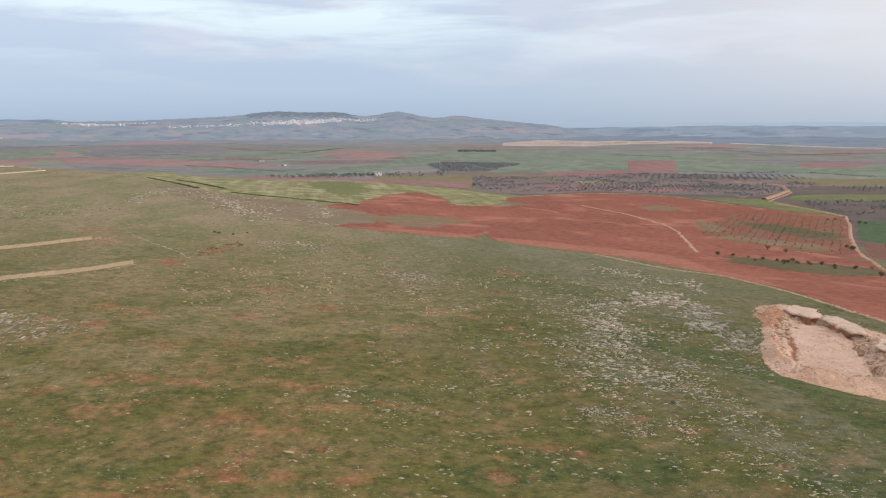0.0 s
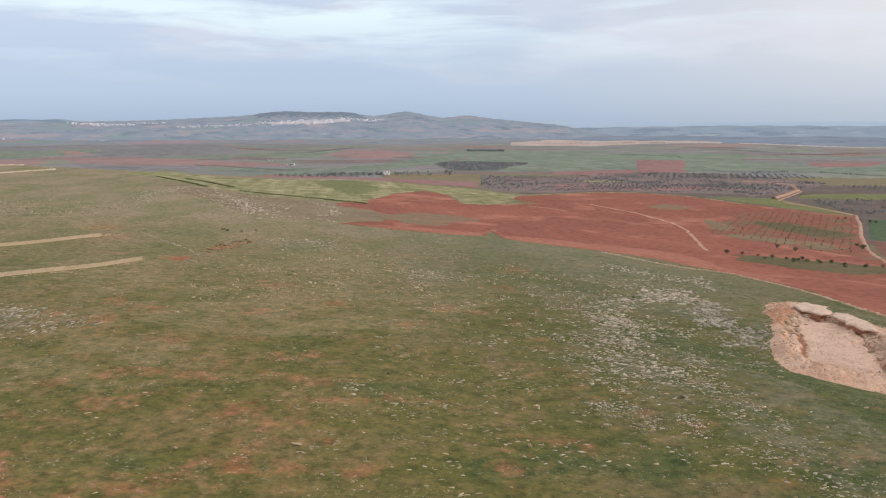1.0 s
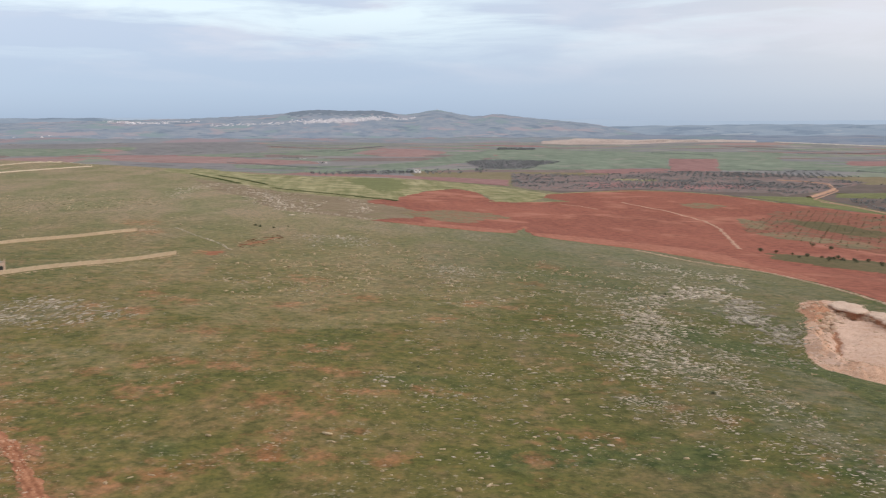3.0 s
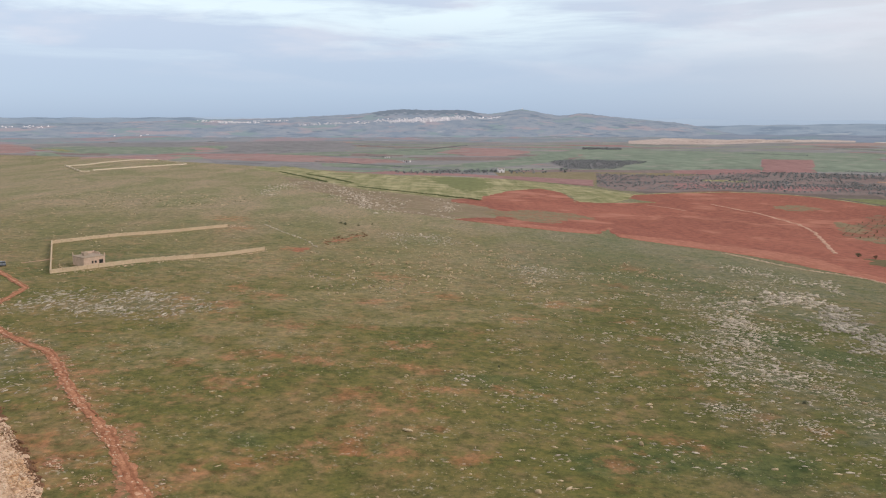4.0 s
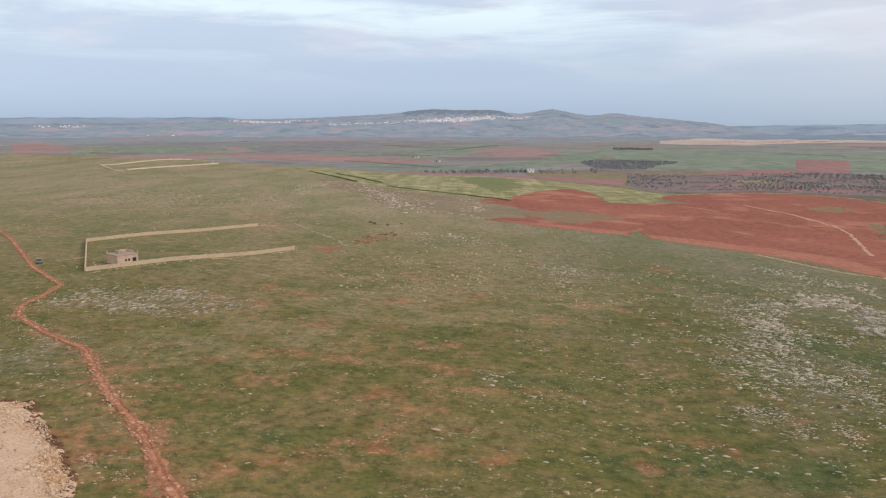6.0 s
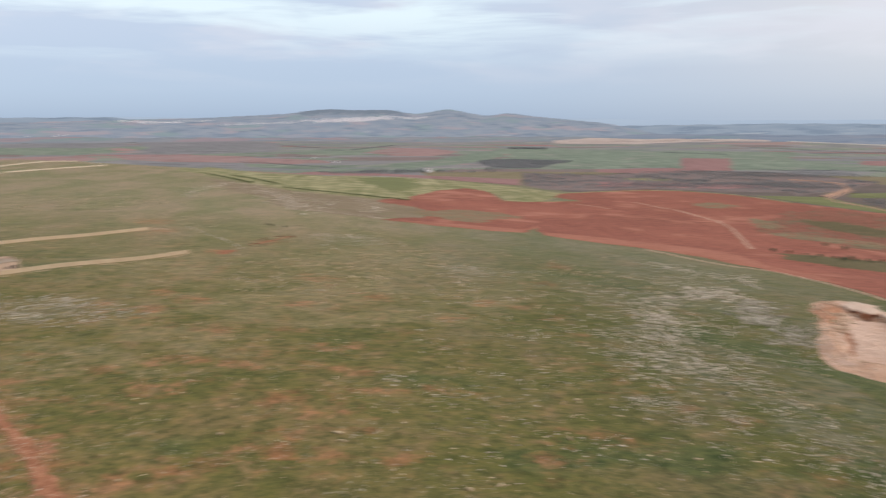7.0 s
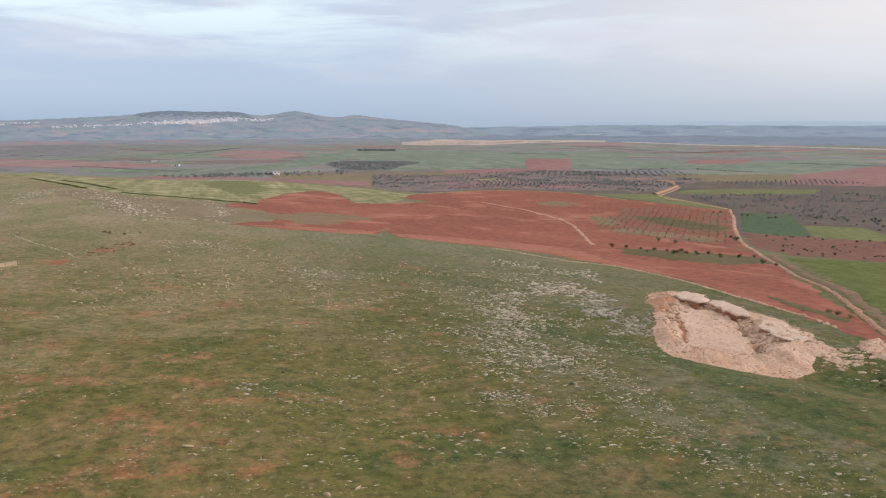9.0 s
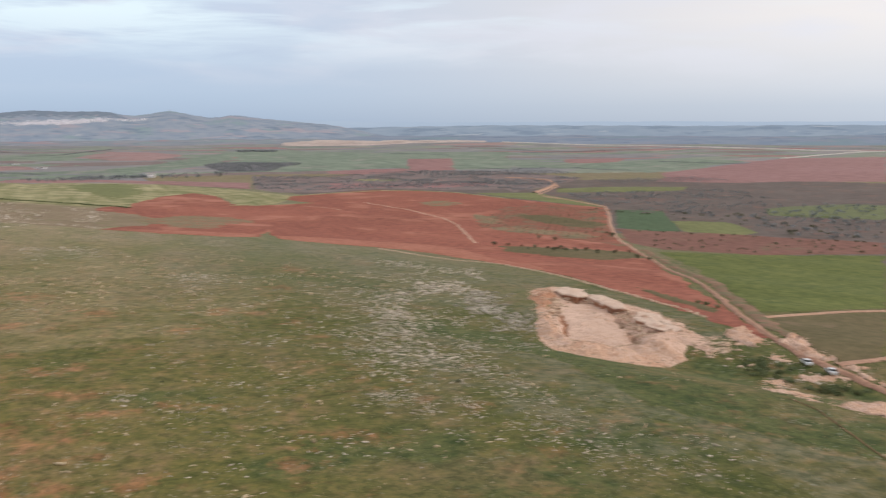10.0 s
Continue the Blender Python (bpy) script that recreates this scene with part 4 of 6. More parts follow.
field("orchard_ground", [(226, 1225), (331, 1188), (479, 1265), (584, 1254), (636, 1212), (661, 1036), (560, 940), (439, 828), (463, 880), (378, 887), (314, 926), (234, 879), (195, 891), (179, 975)], M_BELT, "brown orchard ground under dark trees", 0.6, 25, 6)
field("orchard_ground", [(196, 1535), (228, 1586), (289, 1571), (366, 1500), (342, 1438), (306, 1397), (278, 1319), (224, 1310), (198, 1339)], M_GROVE, "brown earth under a dense dark grove", 0.9, 25, 6)
field("red_field", [(279, 1051), (365, 1055), (483, 1006), (506, 963), (388, 909), (318, 938), (252, 925)], M_RED_HAZY, "hazy red orchard earth with tree rows", 0.9, 20, 4)
field("dry_field", [(338, 1120), (413, 1111), (391, 1069), (333, 1090)], M_YELLOW, "pale yellow strip among orchards", 1.1, 15, 2)
field("red_field", [(600, 1583), (712, 1615), (569, 1275), (476, 1254)], M_RED_HAZY, "squarish hazy red ploughed field", 1.0, 25, 2)
field("red_field", [(351, 1296), (504, 1333), (467, 1233), (386, 1214), (341, 1241)], M_RED_HAZY, "narrow hazy red strip field", 1.0, 25, 3)
field("green_field", [(523, 877), (596, 873), (672, 821), (633, 778), (546, 799), (488, 817)], M_CROP_OLIVE, "light green strip of crop beyond a track", 0.7, 15, 3)
field("scrub_ground", [(485, 801), (563, 794), (657, 784), (695, 746), (638, 677), (660, 632), (580, 601), (487, 568), (462, 597), (471, 608), (444, 640), (448, 699)], M_SCRUB, "brown scrub ground with scattered bushes", 0.5, 15, 4)
field("scrub_ground", [(395, 637), (469, 599), (485, 560), (537, 524), (591, 479), (482, 389), (446, 435), (442, 462), (464, 509), (438, 544), (455, 581), (424, 619)], M_SCRUB, "brown fallow ground with bushes", 0.4, 15, 4)
field("green_field", [(565, 585), (617, 590), (668, 584), (693, 562), (591, 479), (555, 512), (529, 541)], M_CROP, "green crop field among fallow land", 0.7, 15, 3)
field("bare_earth", [(-51, 358), (-45, 374), (-38, 394), (-36, 394), (-41, 382), (-46, 365)], M_RUT, "freshly dug red earth in the turf", 0.12, 1.2, 1.0)
field("bare_earth", [(-58, 333), (-54, 339), (-52, 329), (-58, 324)], M_RUT, "small patch of dug red earth in the turf", 0.12, 1.0, 3)
field("red_field", [(7, 679), (44, 758), (68, 834), (105, 894), (120, 829), (117, 740), (133, 718), (187, 739), (165, 806), (228, 859), (306, 902), (317, 885), (366, 842), (387, 753), (413, 692), (436, 646), (378, 553), (329, 473), (292, 398), (254, 325), (227, 273), (196, 214), (182, 192), (170, 172), (165, 172), (176, 204), (181, 224), (185, 261), (187, 289), (189, 333), (177, 366), (162, 399), (143, 426), (100, 470), (99, 472), (104, 513), (89, 477), (69, 475), (39, 493), (7, 517), (35, 547), (45, 597), (32, 632), (7, 656)], M_RED, "large ploughed red earth field below the hill", 0.15, 4.5, 2.8)
field("field_margin", [(13, 516), (40, 513), (73, 499), (92, 493), (107, 527), (103, 484), (133, 471), (159, 456), (183, 437), (191, 410), (187, 373), (195, 343), (192, 298), (188, 322), (176, 364), (161, 397), (142, 423), (99, 467), (99, 469), (103, 509), (88, 474), (69, 471), (38, 489)], M_RED_PALE, "paler red earth along the edge of the ploughed field", 0.26, 4, 2)
field("grass_island", [(32, 602), (47, 604), (64, 629), (84, 617), (101, 609), (109, 582), (89, 559), (71, 527), (52, 526), (45, 550), (35, 568)], M_THIN_GRASS, "island of dry grass in red earth", 0.28, 6, 9)
field("grass_island", [(284, 732), (321, 739), (325, 709), (299, 688), (280, 694)], M_THIN_GRASS, "grass patch in the red field", 0.28, 8, 6)
field("green_field", [(388, 825), (461, 819), (453, 759), (448, 663), (435, 646), (416, 697), (394, 766)], M_CROP_OLIVE, "light green wedge of crop beside a track", 0.3, 10, 1.5)
field("orchard_ground", [(350, 670), (391, 694), (428, 634), (373, 547), (329, 476), (292, 398), (296, 437), (279, 478), (267, 534), (258, 544), (297, 616)], M_ORCHARD, "reddish orchard ground planted in rows", 0.28, 7, 10)
field("grass_strip", [(293, 627), (305, 611), (299, 569), (277, 554), (274, 576)], M_THIN_GRASS, "thin grass among red orchard earth", 0.36, 6, 5)
field("grass_strip", [(326, 625), (352, 614), (368, 582), (370, 547), (346, 512), (328, 533), (320, 574)], M_PASTURE, "grass between the orchard rows", 0.34, 6, 6)
field("grass_strip", [(264, 547), (292, 540), (312, 506), (325, 482), (308, 466), (284, 488), (265, 513)], M_THIN_GRASS, "thin grass below the orchard rows", 0.36, 6, 6)
field("grass_strip", [(219, 435), (241, 426), (270, 414), (288, 393), (275, 366), (250, 362), (225, 385), (212, 409)], M_PASTURE, "olive grass strip with bushes along red earth", 0.32, 6, 4)
field("green_field", [(436, 628), (468, 604), (396, 489), (376, 496), (364, 522)], M_CROP_DARK, "dark green crop field beside the dirt road", 0.25, 8, 1.5)
field("green_field", [(428, 541), (458, 526), (486, 519), (465, 517), (444, 461), (420, 454), (397, 487), (396, 486)], M_CROP_OLIVE, "light green crop field next to darker crop", 0.25, 8, 2)
field("fallow_field", [(359, 514), (396, 486), (408, 468), (404, 477), (429, 448), (482, 389), (441, 355), (357, 376), (315, 404), (319, 444)], M_BROWN, "brown-red fallow field with low bushes", 0.2, 8, 4)
field("green_field", [(304, 394), (354, 374), (396, 364), (434, 350), (264, 211), (230, 209), (207, 211), (234, 257), (272, 322)], M_CROP_BRIGHT, "large bright green crop field beside the road", 0.2, 7, 3)
field("pasture", [(201, 202), (222, 202), (250, 200), (178, 141), (166, 145), (175, 164), (188, 183)], M_PASTURE, "brown-olive pasture beyond the dirt road", 0.2, 6, 3)
field("grass_strip", [(198, 272), (199, 260), (198, 247), (196, 228), (195, 218), (186, 211), (189, 229), (191, 250)], M_PASTURE, "olive grass strip dividing the ploughed red earth", 0.36, 3, 2)

# ---- tracks ----
ribbon("dirt_road", [(563, 1079), (576, 979), (546, 912), (447, 787), (443, 711), (442, 654), (410, 600), (369, 538), (328, 471), (292, 398)], 2.8, M_ROAD, "pale dirt road winding between the fields", 0.55)
ribbon("dirt_road", [(294, 402), (292, 398), (261, 334), (231, 268), (200, 218), (171, 172), (163, 153), (162, 138), (161, 127), (161, 117)], 2.7, M_ROAD_WORN, "worn reddish dirt road below the hill", 0.55, "track", 0.8, 2.5, 0.3)
ribbon("dirt_road", [(566, 1090), (587, 1058), (591, 1008), (553, 931), (505, 871), (456, 811)], 6.0, M_ROAD, "pale dirt road bending through far orchards", 1.7)
ribbon("dirt_path", [(438, 759), (443, 710), (438, 650)], 3.0, M_ROAD, "pale path along the edge of a crop", 0.7)
ribbon("road_verge", [(300, 402), (268, 334), (239, 270), (209, 222), (182, 181), (172, 160)], 5.0, M_VERGE, "reddish worn verge of the dirt road", 0.42, "track", 2.5, 3.0, 0.5)
ribbon("dirt_path", [(127, 123), (125, 113), (120, 102), (113, 88)], 0.35, M_TRODDEN, "thin dark footpath across the hollow", 0.14)
ribbon("dirt_path", [(236, 735), (247, 691), (255, 669), (255, 644), (259, 605), (251, 561), (228, 492), (211, 444)], 2.6, M_ROAD, "pale path across the red field", 0.4, "track", 1.6, 3.0, 0.4)
ribbon("dirt_track", [(-247, 414), (-184, 330), (-141, 264), (-118, 236), (-116, 221), (-115, 208), (-111, 199), (-97, 184), (-81, 170), (-71, 153), (-62, 138), (-52, 125), (-45, 113), (-39, 103), (-33, 94)], 1.95, M_DIRT, "red dirt track worn into the turf", 0.12, "track", 0.8, 0.6, 0.5)
# where the track spreads out over the trodden turf
M_DIRT_THIN = soil("thin_red_dirt", (0.30, 0.140, 0.075), (0.43, 0.225, 0.135), 3, 0.5, patch=(0.19, 0.15, 0.07), patch_at=0.5)
for spot in ([(-64, 140), (-62.5, 141), (-61, 139.5), (-59.5, 135.5), (-61, 135)],
             [(-54, 125), (-54, 127), (-51, 124.5), (-49, 123.5), (-48, 121.5), (-49, 120), (-50, 119), (-52, 121.5)],
             [(-49.5, 124.5), (-48, 125.5), (-46, 122), (-45.5, 120), (-48, 121)],
             [(-45, 110), (-44.5, 113), (-42.5, 110.5), (-40.5, 107), (-38, 104.5), (-36, 103), (-38, 101), (-40, 100), (-42, 101), (-43.5, 106)],
             [(-56, 113.5), (-55, 114.5), (-53, 113), (-52, 109.5), (-54, 110)],
             [(-74, 160), (-72.5, 159), (-69, 151), (-66, 144), (-67.5, 143), (-71, 150)]):
    field("bare_earth", spot, M_DIRT_THIN, "thin red dirt spread beside the track", 0.07, 0.5, 1.1)
ribbon("dirt_path", [(256, 205), (237, 204), (223, 203), (198, 202)], 3.0, M_ROAD, "pale track between green fields", 0.45)
ribbon("field_ridge", [(114, 722), (150, 729), (189, 739)], 2.5, M_YELLOW, "pale unploughed ridge at a field edge", 0.4)
ribbon("field_ridge", [(175, 711), (188, 697), (197, 674)], 1.8, M_ROAD, "pale ridge in the ploughed earth", 0.35)
ribbon("field_ridge", [(175, 815), (239, 857), (299, 880), (334, 880), (370, 827), (389, 742)], 4.0, M_YELLOW, "pale grassy ridge on the crest of the red field", 0.6)
ribbon("dirt_path", [(165, 144), (174, 143), (181, 143), (196, 144)], 2.6, M_ROAD, "reddish track across brown pasture", 0.4)
ribbon("dirt_path", [(-140, 278), (-138, 281), (-136, 285), (-135, 290)], 1.1, M_ROAD, "pale footpath leading up to the wall", 0.2)
ribbon("wheel_rut", [(-247.5, 413.6), (-184.5, 329.6), (-141.5, 263.6), (-118.5, 235.7), (-116.6, 220.9), (-115.6, 207.9), (-111.5, 198.6), (-97.4, 183.6), (-81.5, 169.6), (-71.5, 152.7), (-62.5, 137.7), (-52.5, 124.7), (-45.5, 112.7), (-39.5, 102.7), (-33.5, 93.7)], 0.5, M_RUT, "dark red rut worn by wheels along the dirt track", 0.16, "track", 0.7, 0.8, 0.9)
ribbon("wheel_rut", [(-246.5, 414.4), (-183.5, 330.4), (-140.5, 264.4), (-117.5, 236.3), (-115.4, 221.1), (-114.4, 208.1), (-110.5, 199.4), (-96.6, 184.4), (-80.5, 170.4), (-70.5, 153.3), (-61.5, 138.3), (-51.5, 125.3), (-44.5, 113.3), (-38.5, 103.3), (-32.5, 94.3)], 0.5, M_RUT, "dark red rut worn by wheels along the dirt track", 0.16, "track", 0.7, 0.8, 0.9)
ribbon("far_road", [(1313, 1321), (1543, 1451), (1770, 1558), (1926, 1575), (2103, 1595)], 7, M_FAR_ROAD, "thin pale road beside a far red field", 1.2, "road", 3, 30)


# ---- the limestone pit ----
def edge_distance(x, y, outline):
    """Distance to an outline, positive inside."""
    best = np.full(np.shape(x), 1e9)
    for (ax, ay), (bx, by) in zip(outline, outline[1:] + outline[:1]):
        dx, dy = bx - ax, by - ay
        u = np.clip(((x - ax) * dx + (y - ay) * dy) / (dx * dx + dy * dy), 0, 1)
        best = np.minimum(best, np.hypot(x - ax - u * dx, y - ay - u * dy))
    return np.where(inside(outline, x, y), best, -best)


def rubble(x, y, size):
    """Uneven heaps, about one metre at most."""
    return np.array([noise.fractal(Vector((a / size, b / size, 2.0)), 1.0, 2.1, 5) for a, b in zip(x.ravel(), y.ravel())]).reshape(x.shape)


PIT_FLOOR = [(143, 240), (148, 245), (153, 245), (153, 238), (155, 231), (153, 222), (148, 211), (143, 201), (140, 193), (137, 187), (133, 183), (127, 186), (122, 191), (121, 198), (125, 207), (130, 218), (137, 231)]


def line_distance(x, y, line):
    """Distance to an open line."""
    best = np.full(np.shape(x), 1e9)
    for (ax, ay), (bx, by) in zip(line, line[1:]):
        dx, dy = bx - ax, by - ay
        u = np.clip(((x - ax) * dx + (y - ay) * dy) / (dx * dx + dy * dy), 0, 1)
        best = np.minimum(best, np.hypot(x - ax - u * dx, y - ay - u * dy))
    return best


px, py = np.meshgrid(np.arange(98, 178, 0.7), np.arange(156, 286, 0.7))
rim = edge_distance(px, py, jagged(jagged(PIT, 5, 3.0), 1.5, 1.6))
floor_d = edge_distance(px, py, jagged(PIT_FLOOR, 3, 2.0))
t_ring = np.clip(rim, 0, None) / (np.clip(rim, 0, None) + np.clip(-floor_d, 0, None) + 1e-6)
heaps = rubble(px, py, 7.5)
rough_bits = rubble(px, py, 2.6)
back = np.maximum(step01(-2.5, 3.5, px - (140 + (py - 185) * 0.2)), step01(240, 247, py) * step01(143, 147, px))   # the cut face along the east side and the head
bank = 0.5 + 2.3 * bump(px, py, 116, 176, 14, 9) + 2.9 * bump(px, py, 136, 172, 7, 8) + 1.3 * bump(px, py, 117, 199, 5, 7) + 1.0 * bump(px, py, 146, 254, 7, 9) + 0.5 * back
out_slope = np.sin(np.clip(t_ring / (0.55 + 0.2 * back), 0, 1) * math.pi / 2)
drop = (1 - back) * step01(0.55, 1.0, t_ring + 0.2 * heaps) + back * step01(0.62, 0.9, t_ring + 0.16 * heaps + 0.06 * rough_bits)
pz = land(px, py) + np.clip(rim / 1.5, -1, 0) * 0.6 + bank * out_slope * (1 - drop) * (1 + 0.35 * heaps) - (1.5 - 0.5 * back) * drop
pz = pz + rough_bits * np.where(t_ring > 0.97, 0.12, 0.42) * np.clip(rim / 2.0 + 0.2, 0, 1) + 0.5 * heaps * np.clip(rim / 3.0, 0, 1) * np.where(t_ring > 0.97, 0.8, 1.0)
# small ledges in the floor
pz = pz + (t_ring > 0.97) * 0.3 * np.round(3.0 * rubble(px * 0.8, py * 1.6, 9.0)) / 1.5
# a low bench across the upper half of the floor
pz = pz + 0.7 * step01(204, 210, py + 2.5 * rough_bits - 0.25 * (px - 135)) * step01(0.6, 1.0, t_ring)
# clefts at the foot of the cut face, behind the end mound and along the upper bank
cleft = line_distance(px, py, jagged([(156, 262), (155, 251), (152, 240), (156, 234), (156, 227), (149, 213), (143, 198), (141, 193), (143, 191), (145, 185)], 2.0, 1.8, closed=False))
cleft2 = line_distance(px, py, jagged([(139, 189), (136, 184), (132, 179), (130, 175)], 1.6, 1.4, closed=False))
cleft3 = line_distance(px, py, jagged([(140, 234), (133, 219), (128, 209), (123, 200)], 2.0, 1.5, closed=False))
# overhanging slabs at the head of the pit and along the cut face
# each with its height over the land and its thickness
SLABS = [([(151, 248), (153, 255), (158, 262), (163, 265), (165, 258), (161, 248), (157, 242), (153, 240)], 1.35, 0.85),
         ([(151, 221), (155, 232), (157, 242), (163, 249), (167, 248), (164, 236), (160, 227), (156, 217), (152, 213)], 1.0, 0.75),
         ([(147, 200), (151, 206), (156, 211), (159, 207), (155, 195), (150, 184), (146, 184), (144, 190)], 0.75, 0.5)]
for outline, height, thick in SLABS:
    pz = pz + 0.3 * height * step01(0.2, 2.2, edge_distance(px, py, jagged(outline, 1.6, 1.6)))
open_at = np.clip(heaps + 0.5, 0, 1)
pz = pz - 2.1 * open_at * np.exp(-(cleft / 1.1) ** 2) - 2.0 * np.exp(-(cleft2 / 1.0) ** 2) * np.clip(rim / 3, 0, 1) - 0.9 * np.exp(-(cleft3 / 0.8) ** 2)
ledge = (back > 0.5) & (t_ring > 0.5) & (t_ring < 0.97)
pz = pz + ledge * 0.7 * np.round(2.0 * rubble(px, py, 4.4)) / 2.0
keep_v = rim > -1.6
rows_n, cols_n = px.shape
ids = np.arange(rows_n * cols_n).reshape(rows_n, cols_n)
cell = np.stack([ids[:-1, :-1], ids[:-1, 1:], ids[1:, 1:], ids[1:, :-1]], -1)
ok = keep_v[:-1, :-1] & keep_v[:-1, 1:] & keep_v[1:, 1:] & keep_v[1:, :-1]
steep = np.hypot(np.gradient(pz, 0.7, axis=0), np.gradient(pz, 0.7, axis=1))[:-1, :-1]
blotch = rubble(px, py, 14.0)
dither = np.random.default_rng(3).normal(0, 0.16, px.shape)
tone = blotch + 0.5 * rough_bits + dither
kind_of = np.where((t_ring + 0.55 * tone > 0.8) & (back < 0.6), 3, np.where((back < 0.4) & (tone > -0.3) & (px - 0.25 * (py - 165) < 130), 2, 0))
end_mound = bump(px, py, 134, 174, 7, 8)
kind_of[(end_mound > 0.4 + 0.6 * tone)] = 0
kind_of[(py > 236) & (back < 0.75) & (t_ring < 0.9) & (tone > -0.5)] = 2
kind_of[(py > 226) & (px < 137 + 0.5 * (py - 226)) & (t_ring < 0.95) & (tone > -0.3)] = 4
kind_of[:-1, :-1][(steep > 0.9) & (py[:-1, :-1] > 236) & (t_ring[:-1, :-1] < 0.97)] = 4
kind_of[(cleft3 < 0.7) & (open_at > 0.35)] = 4
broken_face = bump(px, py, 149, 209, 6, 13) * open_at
# shade painted in: clefts and the broken face take the dark copy
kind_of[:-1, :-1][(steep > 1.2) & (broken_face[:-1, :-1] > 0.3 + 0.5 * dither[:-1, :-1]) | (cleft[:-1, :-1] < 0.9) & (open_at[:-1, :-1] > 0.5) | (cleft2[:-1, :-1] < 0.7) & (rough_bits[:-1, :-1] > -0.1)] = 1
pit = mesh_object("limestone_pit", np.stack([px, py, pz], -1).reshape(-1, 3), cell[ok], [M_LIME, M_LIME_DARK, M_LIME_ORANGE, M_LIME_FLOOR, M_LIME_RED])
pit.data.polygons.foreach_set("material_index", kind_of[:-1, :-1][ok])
tagged(pit, "pale limestone pit with rubble banks and a flat floor", "pit", kind="structure")


def rock_slab(outline, height, thick):
    """A plate of bedrock with a broken edge, jutting out over softer rock below it."""
    edge = jagged(jagged(outline, 1.6, 1.6), 0.8, 0.9)
    spots = np.array(edge)
    cx, cy = spots.mean(0)
    tilt = np.linalg.lstsq(np.column_stack([spots[:, 0] - cx, spots[:, 1] - cy, np.ones(len(spots))]), land(spots[:, 0], spots[:, 1]) + height, rcond=None)[0]
    bm = bmesh.new()
    rings = []
    for shrink, up in ((0.82, -3.2), (0.86, -0.1), (0.99, 0.1), (1.0, 0.6), (0.95, 0.95), (0.72, 1.1), (0.4, 1.2)):
        ring = []
        for x, y in edge:
            x, y = cx + (x - cx) * shrink, cy + (y - cy) * shrink
            wave = 0.30 * noise.noise(Vector((x / 2.1, y / 2.1, up))) + 0.35 * noise.noise(Vector((x / 5.0, y / 5.0, 0)))
            ring.append(bm.verts.new((x, y, tilt[2] + tilt[0] * (x - cx) + tilt[1] * (y - cy) + thick * up + wave)))
        rings.append(ring)
    for low, high in zip(rings, rings[1:]):
        for i in range(len(low)):
            j = (i + 1) % len(low)
            bm.faces.new((low[i], low[j], high[j], high[i]))
    bm.faces.new(rings[-1])
    me = bpy.data.meshes.new("rock_slab")
    bm.to_mesh(me)
    bm.free()
    me.materials.append(M_LIME_PALE)
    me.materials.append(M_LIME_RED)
    # lower rings: rusty rock whose dark tone also paints the overhang's shade
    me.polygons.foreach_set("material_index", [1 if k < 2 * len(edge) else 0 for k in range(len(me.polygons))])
    return tagged(new("rock_slab", me), "pale limestone slab on the rim of the pit", "rock", kind="stuff")


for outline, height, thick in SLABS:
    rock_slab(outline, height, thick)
rng = np.random.default_rng(11)
pit_top = lambda x, y: float(pz[int(np.clip((y - 156) / 0.7, 0, rows_n - 1)), int(np.clip((x - 98) / 0.7, 0, cols_n - 1))])
xy = scatter([tuple(p) for p in PIT], 2600, rng, 5.0)
on_floor = inside(PIT_FLOOR, xy[:, 0], xy[:, 1])
xy = xy[~on_floor | (rng.random(len(xy)) < 0.12)]
lift_pit = np.array([pit_top(a, b) for a, b in xy]) - land(xy[:, 0], xy[:, 1])
stones("pit_rubble", xy, rng.gamma(2.0, 0.13, len(xy)) + 0.12, M_RUBBLE, "tan limestone rubble in the pit", 0.8, lift=lift_pit[:, None], category="rubble")

# broken blocks along the foot and top of the back wall
wall_line = jagged([(131, 218), (146, 244), (158, 246), (157, 229), (150, 207), (145, 195), (138, 184)], 1.1, 1.5, closed=False)
bxy = np.array([(a + rng.normal(0, 1.1), b + rng.normal(0, 1.1)) for a, b in wall_line for _ in range(3)])
blift = np.array([pit_top(a, b) for a, b in bxy]) - land(bxy[:, 0], bxy[:, 1])
stones("pit_blocks", bxy, rng.uniform(0.5, 2.0, len(bxy)), M_RUBBLE, "broken limestone blocks along the pit wall", 0.75, lift=blift[:, None], category="rubble")

ring = jagged(jagged(PIT, 5, 3.0), 1.0, 1.6)
rxy = np.array([(a + rng.normal(0, 0.8), b + rng.normal(0, 0.8)) for a, b in ring for _ in range(3)])
stones("pit_rubble", rxy, 0.12 + 0.7 * rng.random(len(rxy)) ** 3, M_RUBBLE, "loose limestone rubble round the rim of the pit", 0.6, category="rubble")

# the ridge's ragged tail of broken slabs in the grass
xy = np.vstack([scatter([(153, 178), (158, 176), (154, 163), (149, 154), (145, 154), (146, 164)], 300, rng, 2.0, 0.3, 0.12), scatter([(144, 176), (152, 178), (149, 162), (143, 162), (141, 168)], 120, rng, 2.0, 0.3, 0.12)])
stones("slab_tail", xy, 0.25 + 1.7 * rng.random(len(xy)) ** 3, M_RUBBLE, "broken limestone slabs trailing into the grass", 0.35, category="rubble")

# gravel quarry beside the red track, with a lip of dark earth
field("gravel_quarry", QUARRY, M_GRAVEL, "pale limestone gravel of a levelled quarry floor", 0.22, 1.6, 2.0, "quarry")
M_LIP = soil("dark_earth_lip", (0.16, 0.085, 0.05), (0.24, 0.135, 0.08), 4, 0.6)
